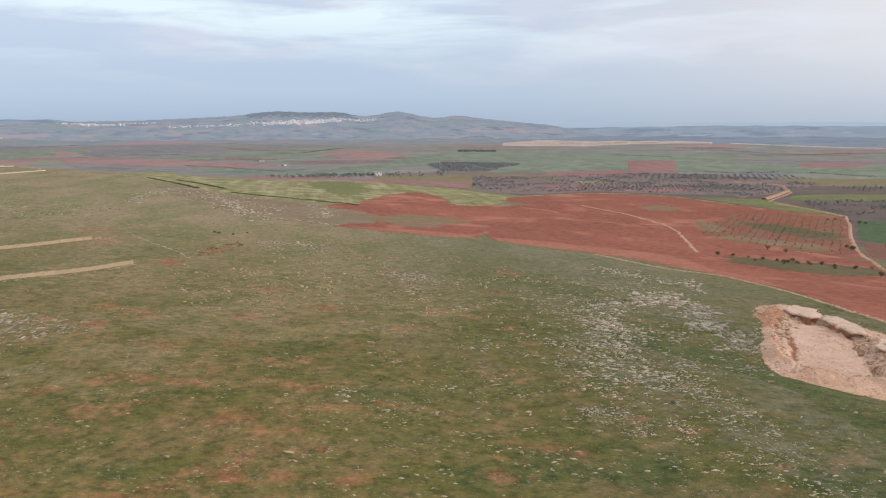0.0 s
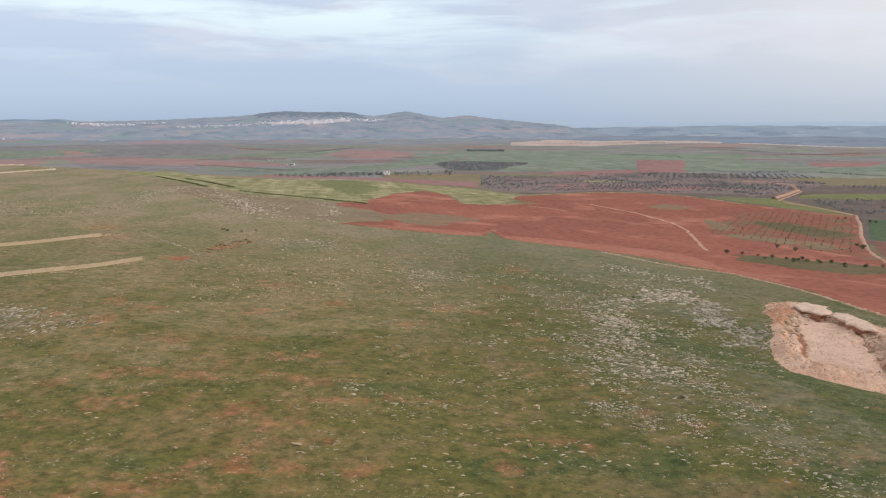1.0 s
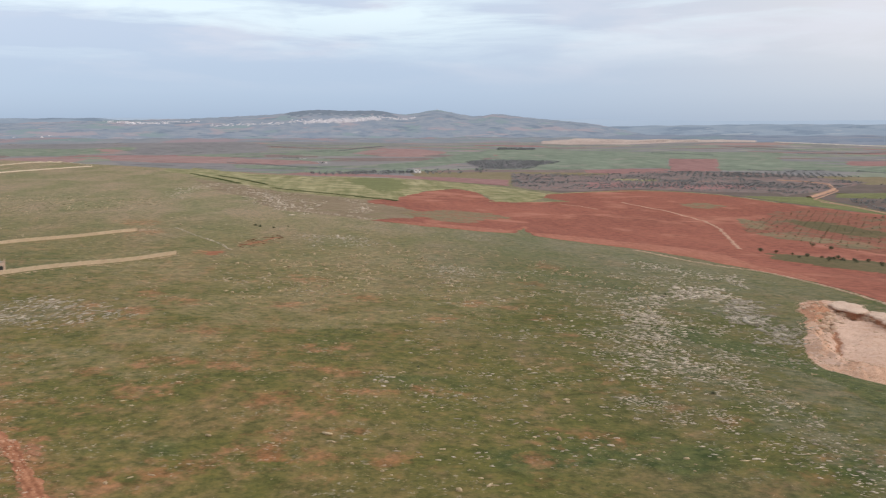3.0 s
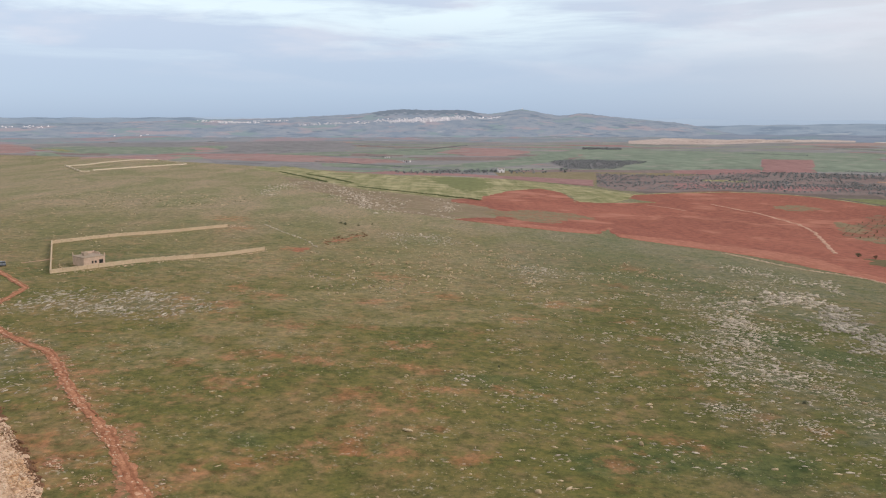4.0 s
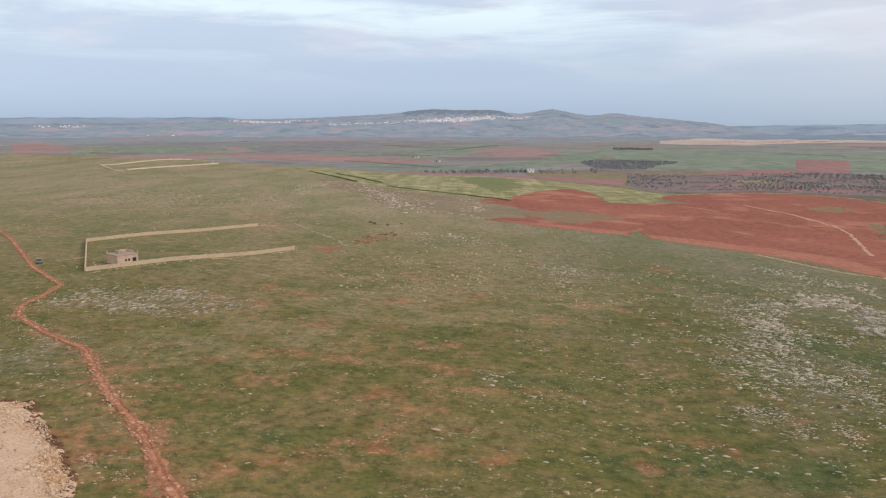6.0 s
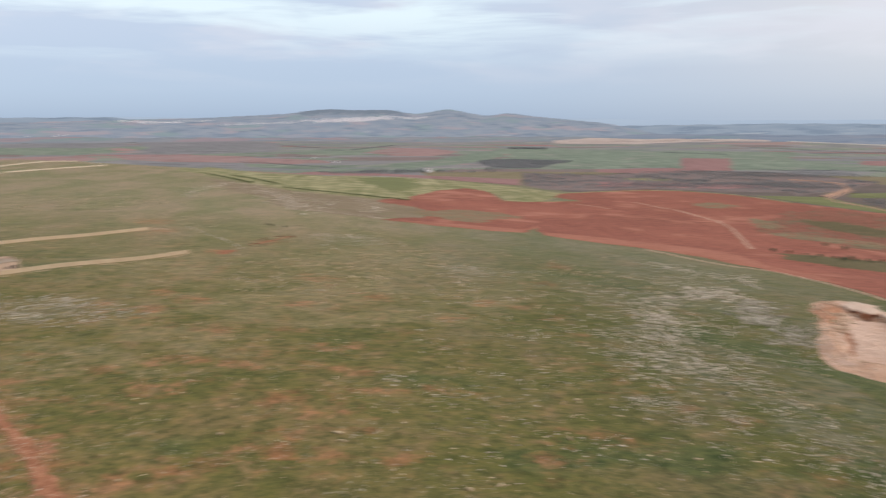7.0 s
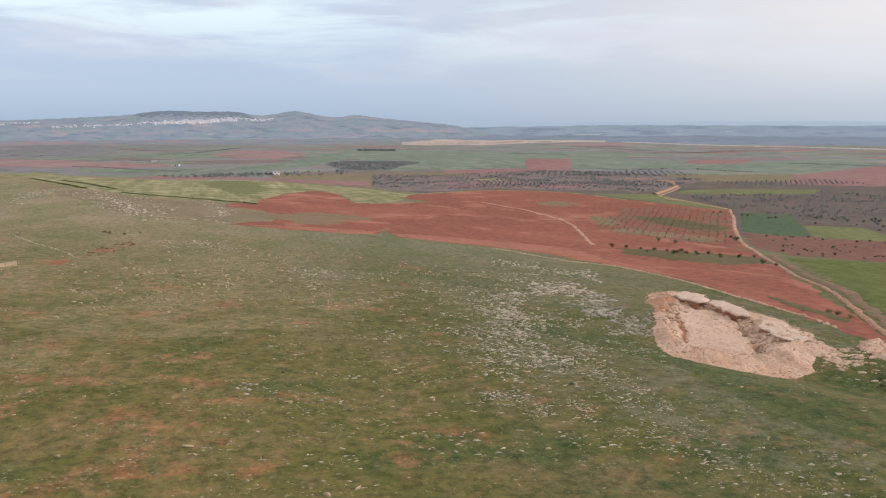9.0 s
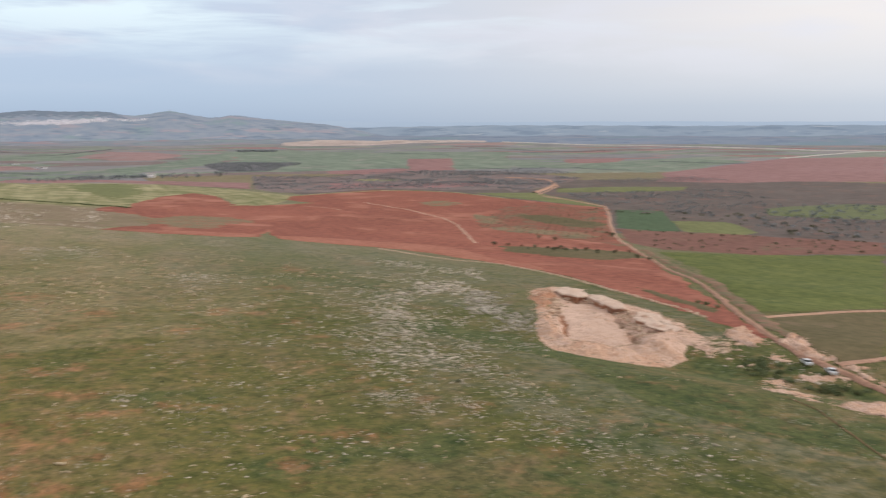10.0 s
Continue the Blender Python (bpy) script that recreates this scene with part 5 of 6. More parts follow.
# the dark lip also draws the shadow of the quarry's cut bank
lip_line = jagged(QUARRY[1:8], 0.8, 1.8, closed=False)
lip_xy = np.array([(a + rng.normal(0, 0.35), b + rng.normal(0, 0.35)) for a, b in lip_line for _ in range(12)])
stones("earth_lip", lip_xy, rng.uniform(0.25, 0.85, len(lip_xy)), M_LIP, "lip of dark broken earth and bank shadow along the quarry edge", 0.8, category="earth bank")
M_COARSE = pebbles("coarse_tan_gravel", (0.40, 0.225, 0.125), (0.66, 0.465, 0.325), (0.83, 0.665, 0.51))
M_OCHRE = pebbles("ochre_gravel", (0.38, 0.19, 0.085), (0.60, 0.385, 0.22), (0.80, 0.60, 0.42))
band = [(-77, 134), (-73, 134), (-69, 127), (-66, 124), (-62, 118), (-58, 112), (-54, 107), (-52, 104), (-50, 99), (-50, 90), (-55, 88), (-55, 98), (-57, 104), (-61, 108), (-62, 113), (-66, 119), (-72, 125), (-80, 127)]
gxy = np.vstack([scatter(band, 2600, rng, 2.5, -0.05, 0.25), scatter([(-78, 133), (-69, 124), (-56, 104), (-53, 92), (-62, 84), (-85, 110)], 700, rng, 4.0, 0.1, 0.2), scatter([(-52, 100), (-50, 95), (-50, 86), (-60, 80), (-64, 90)], 900, rng, 3.0, -0.1, 0.2)])
stones("quarry_gravel", gxy, rng.gamma(2.0, 0.10, len(gxy)) + 0.08, M_COARSE, "coarse tan gravel along the edge of the quarry floor", 0.8, lift=0.2, category="gravel")
gxy = scatter([(-61, 112), (-59, 112.5), (-55.5, 108.5), (-53, 104.5), (-54.5, 102), (-57, 105)], 700, rng, 1.5, -0.1, 0.25)
stones("quarry_gravel", gxy, rng.gamma(2.0, 0.10, len(gxy)) + 0.10, M_OCHRE, "ochre gravel tipped at the quarry edge", 0.8, lift=0.2, category="gravel")
# pale grit on the worn earth between quarry and track
gxy = np.vstack([scatter(o, c, rng, 1.5, 0.0, 0.2) for o, c in (([(-56, 112.5), (-53.5, 113.5), (-51.5, 110), (-53, 109)], 60), ([(-49.5, 106.5), (-46.5, 109), (-44, 105), (-47, 104)], 70), ([(-64, 140), (-60, 140), (-59, 135), (-62, 134)], 60), ([(-55, 127), (-48, 124), (-45, 112), (-49, 117)], 110))])
stones("track_stones", gxy, 0.10 + 0.42 * rng.random(len(gxy)) ** 2.5, M_COARSE, "pale grit lying on worn red earth", 0.5, lift=0.08)

# pale spoil along the road: low ragged heaps with loose rubble round them
SPOIL = [([(168, 184), (172, 186), (173, 182), (167, 176), (164, 167), (159, 165), (155, 167), (158, 174)], 1.5, "two-humped pale spoil heap beside the dirt road"),
         ([(175, 173), (177, 166), (170, 154), (168, 147), (165, 145), (162, 149), (164, 156), (168, 164)], 1.9, "long pale spoil heap along the dirt road"),
         ([(164, 143), (168, 143), (168, 138), (168, 130), (165, 126), (163, 131), (163, 138)], 1.2, "low tan spoil bank along the dirt road"),
         ([(159, 157), (160, 151), (157, 149), (155, 154)], 0.5, "small patch of pale rubble in grass"),
         ([(131, 115), (140, 119), (153, 124), (158, 120), (148, 109), (136, 104), (132, 109)], 0.8, "orange-tan rubble spread on the green slope"),
         ([(153, 145), (158, 142), (161, 136), (158, 134), (154, 138), (151, 142)], 0.5, "patch of pale rubble beside parked cars"),
         ([(143, 145), (147, 144), (145, 140), (140, 139)], 0.5, "small patch of pale rubble among bushes"),
         ([(129, 130), (137, 135), (144, 137), (143, 131), (137, 124), (131, 117)], 0.45, "thin pale rubble along the hollow")]
for outline, height, label in SPOIL:
    edge = jagged(jagged(outline, 2.5, 2.6), 0.9, 1.3)
    hx, hy = np.meshgrid(np.arange(min(p[0] for p in edge) - 1, max(p[0] for p in edge) + 1, 0.55), np.arange(min(p[1] for p in edge) - 1, max(p[1] for p in edge) + 1, 0.55))
    d = edge_distance(hx, hy, edge) + 2.3 * rubble(hx, hy, 2.8) - 0.4
    knob = np.clip(0.75 + 0.9 * rubble(hx, hy, 6.0), 0.1, 1.6)
    hz = land(hx, hy) + np.clip(d / 1.0, -1, 0) * 0.5 + height * knob * np.sin(np.clip(d / 3.5, 0, 1) * math.pi / 2) + (0.45 * rubble(hx, hy, 1.9)) * np.clip(d / 2 + 0.2, 0, 1)
    hid = np.arange(hx.size).reshape(hx.shape)
    hc = np.stack([hid[:-1, :-1], hid[:-1, 1:], hid[1:, 1:], hid[1:, :-1]], -1)
    hk = d > -0.7
    hok = hk[:-1, :-1] & hk[:-1, 1:] & hk[1:, 1:] & hk[1:, :-1]
    heap = mesh_object("spoil_heap", np.stack([hx, hy, hz], -1).reshape(-1, 3), hc[hok], [M_LIME, M_LIME_ORANGE])
    heap.data.polygons.foreach_set("material_index", (rubble(hx, hy, 5.0)[:-1, :-1][hok] > 0.05).astype(int))
    tagged(heap, label, "spoil heap", kind="stuff")
    around = np.array([(a + rng.normal(0, 1.3), b + rng.normal(0, 1.3)) for a, b in edge for _ in range(2)])
    stones("spoil_rubble", around, 0.15 + 0.9 * rng.random(len(around)) ** 3, M_RUBBLE, "loose pale rubble round a spoil heap", 0.6, category="rubble")


# ---- stones on the hill ----
OUTCROPS = []
rng = np.random.default_rng(5)


def outcrop(outline, count, small, large, clump, strike=-0.3, swing=0.45, slim=(0.2, 0.34), material=None, flat=0.46):
    """Slabs of bedrock breaking through the turf inside an outline; clump is the size of their groups."""
    OUTCROPS.append((outline, count, clump))
    xy = scatter(outline, count, rng, clump * 0.8, 0.16, 0.16) if clump else scatter(outline, count, rng)
    xy = xy + rng.normal(0, 1.0 + 0.22 * clump, xy.shape) * rng.choice([0.5, 1.0, 2.2], (count, 1))
    size = 0.88 * (small + (large - small) * rng.random(count) ** 2.6)
    stones("limestone_outcrop", xy, size, material or M_STONE, "weathered grey limestone outcrop breaking through turf", flat, category="rock outcrop", strike=strike, swing=swing, slim=slim)


outcrop([(-109, 229), (-101, 237), (-87, 238), (-68, 229), (-55, 216), (-54, 206), (-64, 205), (-88, 203), (-112, 205)], 1350, 0.35, 2.1, 5, 1.05, 0.45, (0.09, 0.14), M_STONE_GREY, 0.26)
outcrop([(-108, 191), (-97, 189), (-84, 160), (-70, 142), (-81, 142)], 240, 0.3, 1.5, 6, 1.05, 0.45, (0.09, 0.14), M_STONE_GREY, 0.26)
outcrop([(112, 291), (135, 298), (122, 264), (101, 258)], 420, 0.6, 2.2, 4)
outcrop([(120, 260), (132, 266), (122, 236), (113, 223), (105, 226)], 400, 0.6, 2.4, 3, -0.4, 0.4, (0.24, 0.36), M_STONE_GREY)
outcrop([(89, 263), (104, 275), (91, 238), (77, 215), (74, 219)], 322, 0.5, 1.9, 4)
outcrop([(82, 237), (86, 229), (79, 194), (76, 169), (70, 159), (69, 172), (72, 198)], 720, 0.4, 1.5, 4)
outcrop([(70, 273), (95, 278), (73, 213), (59, 223)], 300, 0.4, 1.3, 8)
outcrop([(60, 212), (75, 207), (67, 162), (54, 150), (49, 167)], 700, 0.3, 1.2, 6)
outcrop([(91, 238), (102, 234), (102, 216), (83, 204)], 160, 0.4, 1.4, 5)
outcrop([(115, 227), (125, 223), (116, 201), (107, 205)], 260, 0.6, 2.2, 5, -0.4, 0.4, (0.24, 0.36), M_STONE_GREY)
outcrop([(119, 225), (127, 224), (106, 180), (93, 171), (100, 200)], 260, 0.3, 1.3, 5, -0.4, 0.4, (0.2, 0.3), M_STONE_GREY)
outcrop([(107, 312), (132, 326), (131, 300), (99, 282)], 140, 0.4, 1.4, 6)
outcrop([(63, 142), (66, 138), (61, 123), (60, 131)], 120, 0.3, 1.0, 0)
outcrop([(54, 140), (59, 138), (56, 132), (52, 133)], 70, 0.3, 0.9, 0)
outcrop([(87, 194), (87, 182), (77, 151), (70, 147), (74, 166)], 260, 0.3, 1.2, 5)
outcrop([(49, 151), (57, 149), (54, 138), (47, 142)], 190, 0.25, 0.8, 0)
outcrop([(81, 171), (84, 160), (79, 120), (96, 98), (87, 89), (67, 94), (65, 123)], 800, 0.25, 0.9, 5)
outcrop([(-257, 536), (-226, 578), (-154, 598), (-120, 560), (-140, 500), (-169, 471), (-213, 476)], 420, 0.7, 1.8, 12, 0.0, 0.9, (0.3, 0.4), M_STONE_TAN)
outcrop([(-123, 755), (-73, 760), (-20, 640), (-30, 520), (-74, 598)], 480, 0.7, 2.6, 14)
outcrop([(-29, 416), (5, 423), (9, 383), (-21, 363)], 220, 0.5, 1.4, 9)
outcrop([(25, 317), (43, 319), (41, 280), (26, 283)], 220, 0.4, 1.2, 6)
outcrop([(124, 360), (140, 351), (147, 324), (141, 314), (124, 334)], 320, 0.5, 1.6, 8)
outcrop([(2, 164), (5, 163), (5, 153), (3, 153)], 50, 0.3, 1.1, 0)
outcrop([(-51, 294), (-36, 285), (-12, 268), (-4, 249), (-14, 252), (-40, 263)], 90, 0.4, 1.1, 5)
outcrop([(7, 151), (24, 158), (18, 144), (9, 143)], 90, 0.25, 0.8, 3)
outcrop([(148, 172), (149, 163), (158, 151), (161, 140), (146, 136), (144, 155)], 120, 0.4, 1.5, 6)
HILL = [(-170, 80), (-60, 55), (70, 55), (150, 75), (160, 130), (100, 160), (110, 210), (150, 300), (120, 380), (60, 450), (-60, 520), (-250, 560), (-300, 400), (-200, 200)]
xy = np.vstack([scatter(HILL, 2600, rng, 6.0, 0.32, 0.14), scatter(HILL, 500, rng, 0.0), scatter([(-120, 75), (-50, 55), (70, 55), (110, 80), (90, 150), (40, 190), (-100, 190)], 1700, rng, 4.0, 0.36, 0.12)])
stones("scattered_stones", xy, 0.14 + 0.8 * rng.random(len(xy)) ** 3.2, M_STONE_TAN, "small pale limestones scattered over the turf", 0.32)
xy = scatter([(20, 300), (81, 325), (135, 321), (106, 198), (60, 109), (3, 105), (9, 172)], 2300, rng, 6.0, 0.30, 0.13)
stones("scattered_stones", xy, 0.16 + 0.95 * rng.random(len(xy)) ** 2.8, M_STONE, "pale flat stones strewn over the east flank", 0.36, strike=-0.3, swing=0.35, slim=(0.14, 0.22))
xy = scatter(HILL, 750, rng, 16.0, 0.3, 0.16)
stones("tan_stones", xy, 0.3 + 0.75 * rng.random(len(xy)) ** 2, M_STONE_TAN, "tan field stones lying in loose groups", 0.85, 0.15)

xy = scatter([(-51, 306), (-19, 327), (30, 380), (51, 332), (38, 259), (13, 244), (-22, 237), (-42, 252)], 280, rng, 6.0, 0.26, 0.16)
stones("tan_stones", xy, 0.45 + 0.65 * rng.random(len(xy)) ** 1.8, M_STONE_TAN, "rounded tan stones in loose rows on the turf", 0.95, 0.1)

xy = scatter([(-54, 326), (30, 384), (86, 344), (105, 282), (95, 241), (57, 229), (32, 215), (-13, 234)], 260, rng, 9.0, 0.32, 0.16)
stones("tan_stones", xy, 0.4 + 0.8 * rng.random(len(xy)) ** 1.8, M_STONE_TAN, "loose tan stones strewn over the turf", 0.9, 0.1)

xy = scatter([(-52, 357), (-48, 386), (-37, 404), (-34, 392), (-42, 364), (-46, 351)], 160, rng, 4.0, 0.1, 0.2)
stones("earth_clods", xy, 0.2 + 0.8 * rng.random(len(xy)) ** 2, M_LIP, "dark clods of dug earth in the turf", 0.7, category="earth")

# low ridge of stones between turf and ploughed earth
BERM = [(141, 415), (148, 399), (155, 382), (163, 368), (174, 360), (181, 350), (185, 319), (185, 292), (184, 270), (184, 244), (182, 220), (176, 204)]
line = jagged(BERM, 0.9, 0.8, closed=False)
xy = np.array([(a + rng.normal(0, 0.55), b + rng.normal(0, 0.55)) for a, b in line for _ in range(5)])
stones("stone_ridge", xy, rng.uniform(0.3, 1.0, len(xy)), M_RUBBLE, "low ridge of cleared stones along the ploughed field", 0.7, category="stone ridge")
line = jagged([(-89, 422), (-72, 387), (-59, 364), (-51, 343)], 1.0, 1.0, closed=False)
stones("stone_ridge", np.array(line), rng.uniform(0.3, 0.9, len(line)), M_STONE, "broken line of stones in the turf", 0.7, category="stone ridge")

for line, low, high, wide in (([(-90, 712), (-73, 685), (-59, 633), (-49, 566)], 0.9, 2.2, 5),
                              ([(-54, 552), (-31, 549), (-9, 540), (10, 518)], 0.5, 1.5, 2),
                              ([(-128, 610), (-135, 711), (-126, 790), (-97, 786)], 0.6, 1.6, 5),
                              ([(-23, 407), (-7, 407), (8, 393)], 0.4, 1.2, 4),
                              ([(150, 328), (147, 315), (145, 305), (145, 296)], 0.6, 1.6, 1.0),
                              ([(-4, 682), (7, 624), (2, 559)], 0.6, 1.8, 5)):
    bent = jagged(line, 1.2, 3.0, closed=False)
    xy = np.array([(a + rng.normal(0, wide), b + rng.normal(0, wide)) for a, b in bent for _ in range(2)])
    stones("stone_ridge", xy, low + (high - low) * rng.random(len(xy)) ** 2, M_STONE, "pale stones along an old terrace on the hill", 0.6, category="stone ridge")

line = jagged([(-118, 236), (-116, 221), (-111, 199), (-97, 184), (-81, 170), (-71, 153), (-62, 138), (-52, 125), (-45, 113), (-39, 103), (-33, 94)], 0.7, 1.0, closed=False)
xy = np.array([(a + rng.normal(0, 2.2), b + rng.normal(0, 2.2)) for a, b in line for _ in range(4)])
stones("track_stones", xy, 0.10 + 0.5 * rng.random(len(xy)) ** 3.5, M_RUBBLE, "loose stones along the red track", 0.5, lift=0.06)

# tufts of grass that roughen the near turf
def tufts(name, xy, low, high, material, label):
    k = len(xy)
    a = rng.random((k, 3)) * 6.283
    size = rng.uniform(low, high, (k, 1))
    z = land(xy[:, 0], xy[:, 1])[:, None]
    dx, dy = np.cos(a) * size * 0.55, np.sin(a) * size * 0.55
    base1 = np.stack([xy[:, :1] - dy * 0.5, xy[:, 1:] + dx * 0.5, np.repeat(z, 3, 1) - 0.03], -1)
    base2 = np.stack([xy[:, :1] + dy * 0.5, xy[:, 1:] - dx * 0.5, np.repeat(z, 3, 1) - 0.03], -1)
    tip = np.stack([xy[:, :1] + dx, xy[:, 1:] + dy, z + size * rng.uniform(0.12, 0.3, (k, 3))], -1)
    verts = np.stack([base1, base2, tip], 2).reshape(-1, 3)
    ob = mesh_object(name, verts, np.arange(len(verts)).reshape(-1, 3), material)
    return tagged(ob, label, "grass", kind="stuff")


M_TUFT = leafage("green_grass", (0.15, 0.165, 0.045), (0.25, 0.235, 0.08))
M_TUFT_DRY = leafage("dry_grass", (0.30, 0.235, 0.12), (0.42, 0.34, 0.20))
NEAR = [(-130, 75), (-50, 55), (70, 55), (125, 80), (120, 150), (90, 230), (30, 270), (-110, 250)]
tufts("grass_tufts", scatter(NEAR, 14000, rng, 7.0), 0.15, 0.4, M_TUFT, "tufts of short green grass on stony turf")
tufts("dry_grass_tufts", scatter(NEAR, 8000, rng, 11.0), 0.15, 0.4, M_TUFT_DRY, "tufts of dry straw-coloured grass")
# dark tufts for low growth, and for the shadows beside the stones
M_WEED_SHADE = leafage("dark_weed_shade", (0.075, 0.088, 0.032), (0.125, 0.13, 0.055))
spots_xy = np.vstack([scatter(NEAR, 1200, rng, 5.0, 0.3, 0.15)] + [scatter(o, c // 4, rng, cl) for o, c, cl in OUTCROPS[2:17]])
tufts("weeds", spots_xy, 0.25, 0.7, M_WEED_SHADE, "dark low weed tufts and shade among the stones")
tufts("weeds", np.vstack([scatter(o, 300, rng, 9.0, 0.2, 0.3) for o, c, cl in OUTCROPS[17:19]]), 0.7, 1.5, M_WEED_SHADE, "dark weed tufts and shade among stones on the upper hill")
# this row of tufts stands in for the shadow line of a low bank
bank = jagged([(76, 214), (78, 205), (80, 195), (84, 190), (88, 180), (92, 174), (97, 169), (104, 163)], 0.25, 0.8, closed=False)
tufts("weeds", np.array([(a + rng.normal(0, 0.25), b + rng.normal(0, 0.25)) for a, b in bank if rng.random() < 0.6]), 0.3, 0.7, M_WEED_SHADE, "dark tufts drawing the shadow of a low bank in the turf")


# ---- walled plot with a small flat-roofed house ----
def boundary_wall(corners, height, thick, bay, label, material):
    """A block wall on the ground: panels between piers, each with a coping."""
    x0, y0 = corners[0]
    wall = thing("boundary_wall", x0, y0, float(land(x0, y0)))
    panels = {}
    for (ax, ay), (bx, by) in zip(corners, corners[1:]):
        long = math.hypot(bx - ax, by - ay)
        count = max(1, round(long / bay))
        piece = long / count
        turn = math.degrees(math.atan2(by - ay, bx - ax))
        for i in range(count + 1):
            u = i / count
            x, y = ax + (bx - ax) * u, ay + (by - ay) * u
            spots = [("pier", x, y, (thick * 1.8, thick * 1.8, height + 0.22))]
            if i < count:
                spots.append(("panel", ax + (bx - ax) * (i + 0.5) / count, ay + (by - ay) * (i + 0.5) / count, (piece - thick * 1.8, thick, height)))
            for kind, cx, cy, (sx, sy, sz) in spots:
                key = (kind, round(sx, 2))
                z = float(land(cx, cy)) - 0.25
                if key not in panels:
                    bm = box(sx, sy, sz + 0.25, bevel=0.03)
                    if kind == "panel":
                        box(sx, sy * 1.35, 0.12, 0, 0, sz + 0.25, 0.02, bm)
                    first = part(kind, bm, material, wall)
                    panels[key] = first.data
                    ob = first
                else:
                    ob = new(kind, panels[key])
                    ob.parent = wall
                wob = 0.08 * noise.noise(Vector((cx, cy, 1.0)))
                ob.matrix_basis = wall.matrix_basis.inverted() @ pose(cx, cy, z + wob, 0, 0, turn)
    return tagged(wall, label, "wall")


boundary_wall([(-69, 326), (-122, 260), (-153, 329), (-101, 396)], 1.2, 0.28, 4.0, "tan concrete-block wall round three sides of a plot", M_BLOCK)
boundary_wall([(-292, 973), (-328, 800)], 0.9, 0.5, 14.0, "pale stone wall of a far plot", M_WALL_FAR)
boundary_wall([(-324, 781), (-331, 778), (-381, 861), (-371, 877), (-372, 940), (-367, 1003), (-348, 1047), (-296, 985)], 0.9, 0.5, 14.0, "pale stone wall bending round a far plot", M_WALL_FAR)


u = rng.random(170)
xy = np.stack([-121 + 52 * u + 0.78 * (0.8 + rng.gamma(1.2, 0.8, 170)), 259 + 66 * u - 0.63 * (0.8 + rng.gamma(1.2, 0.8, 170))], 1)
stones("wall_rubble", xy, 0.2 + 0.7 * rng.random(170) ** 2, M_RUBBLE, "loose pale rubble along the foot of the wall", 0.5, category="rubble")
xy = np.stack([-101 + 8 * rng.random(60), 396 + 10 * rng.random(60)], 1)
stones("wall_rubble", xy, 0.2 + 0.7 * rng.random(60) ** 2, M_RUBBLE, "fallen blocks beyond the end of the wall", 0.6, category="rubble")


def flat_house(x, y, turn, wide, deep, high, label, openings, material, parapet=True):
    """A flat-roofed house: walls with real openings, roof slab, parapet, windows and door. x runs along the front."""
    house = thing("house", x, y, float(land(x, y)) - 0.15, turn)
    th = 0.25
    # front wall from pieces round its openings
    bm = bmesh.new()
    edges = sorted(openings)
    at = -wide / 2
    for cx, w, sill, head, kind in edges:
        box(cx - w / 2 - at, th, high, (at + cx - w / 2) / 2, -deep / 2 + th / 2, 0, 0, bm)
        if sill > 0:
            box(w, th, sill, cx, -deep / 2 + th / 2, 0, 0, bm)
        box(w, th, high - head, cx, -deep / 2 + th / 2, head, 0, bm)
        at = cx + w / 2
    box(wide / 2 - at, th, high, (at + wide / 2) / 2, -deep / 2 + th / 2, 0, 0, bm)
    part("front_wall", bm, material, house)
    part("back_wall", box(wide, th, high, 0, deep / 2 - th / 2), material, house)
    for side in (-1, 1):
        part("side_wall", box(th, deep - 2 * th, high, side * (wide / 2 - th / 2), 0), material, house)
    part("roof", box(wide + 0.4, deep + 0.4, 0.22, 0, 0, high, 0.03), M_ROOF, house, "grey cement roof slab")
    part("floor_slab", box(wide - 2 * th, deep - 2 * th, 0.1, 0, 0, 0.02), M_ROOF, house)
    for cx, w, sill, head, kind in edges:
        win = part("door" if kind == "door" else "window", box(w, 0.05, head - sill, cx, -deep / 2 + th * 0.7, sill), M_DARK if kind == "door" else M_GLASS, house, "dark door" if kind == "door" else "dark window pane")
        if kind == "window":
            bm = box(w, 0.12, 0.07, cx, -deep / 2 + 0.1, sill)
            for sx in (-1, 1):
                box(0.07, 0.12, head - sill - 0.07, cx + sx * (w / 2 - 0.035), -deep / 2 + 0.1, sill + 0.07, 0, bm)
            part("frame", bm, M_BARK, win)
    if parapet:
        part("parapet", box(wide * 0.55, 0.2, 0.75, wide * 0.2, deep / 2 + 0.06, high + 0.22, 0.02), material, house)
        for cx, cy in ((wide / 2 - 0.1, -deep / 2 + 0.1), (wide / 2 - 0.1, deep / 2 - 0.1), (-wide / 2 + 0.1, deep / 2 - 0.1)):
            part("roof_pillar", box(0.28, 0.28, 0.9, cx, cy, high + 0.22, 0.02), material, house, "unfinished pillar stub on the roof")
        part("stair_hut", box(1.5, 1.6, 0.95, -wide * 0.12, deep * 0.1, high + 0.22, 0.03), M_ROOF, house, "low grey hut on the roof")
        part("parapet", box(0.2, deep * 0.5, 0.65, wide / 2 + 0.06, deep * 0.2, high + 0.22, 0.02), material, house)
    return tagged(house, label, "house")


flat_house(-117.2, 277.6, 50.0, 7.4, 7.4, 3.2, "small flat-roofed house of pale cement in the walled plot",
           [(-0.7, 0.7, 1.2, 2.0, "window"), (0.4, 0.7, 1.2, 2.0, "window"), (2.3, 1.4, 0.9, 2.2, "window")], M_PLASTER)
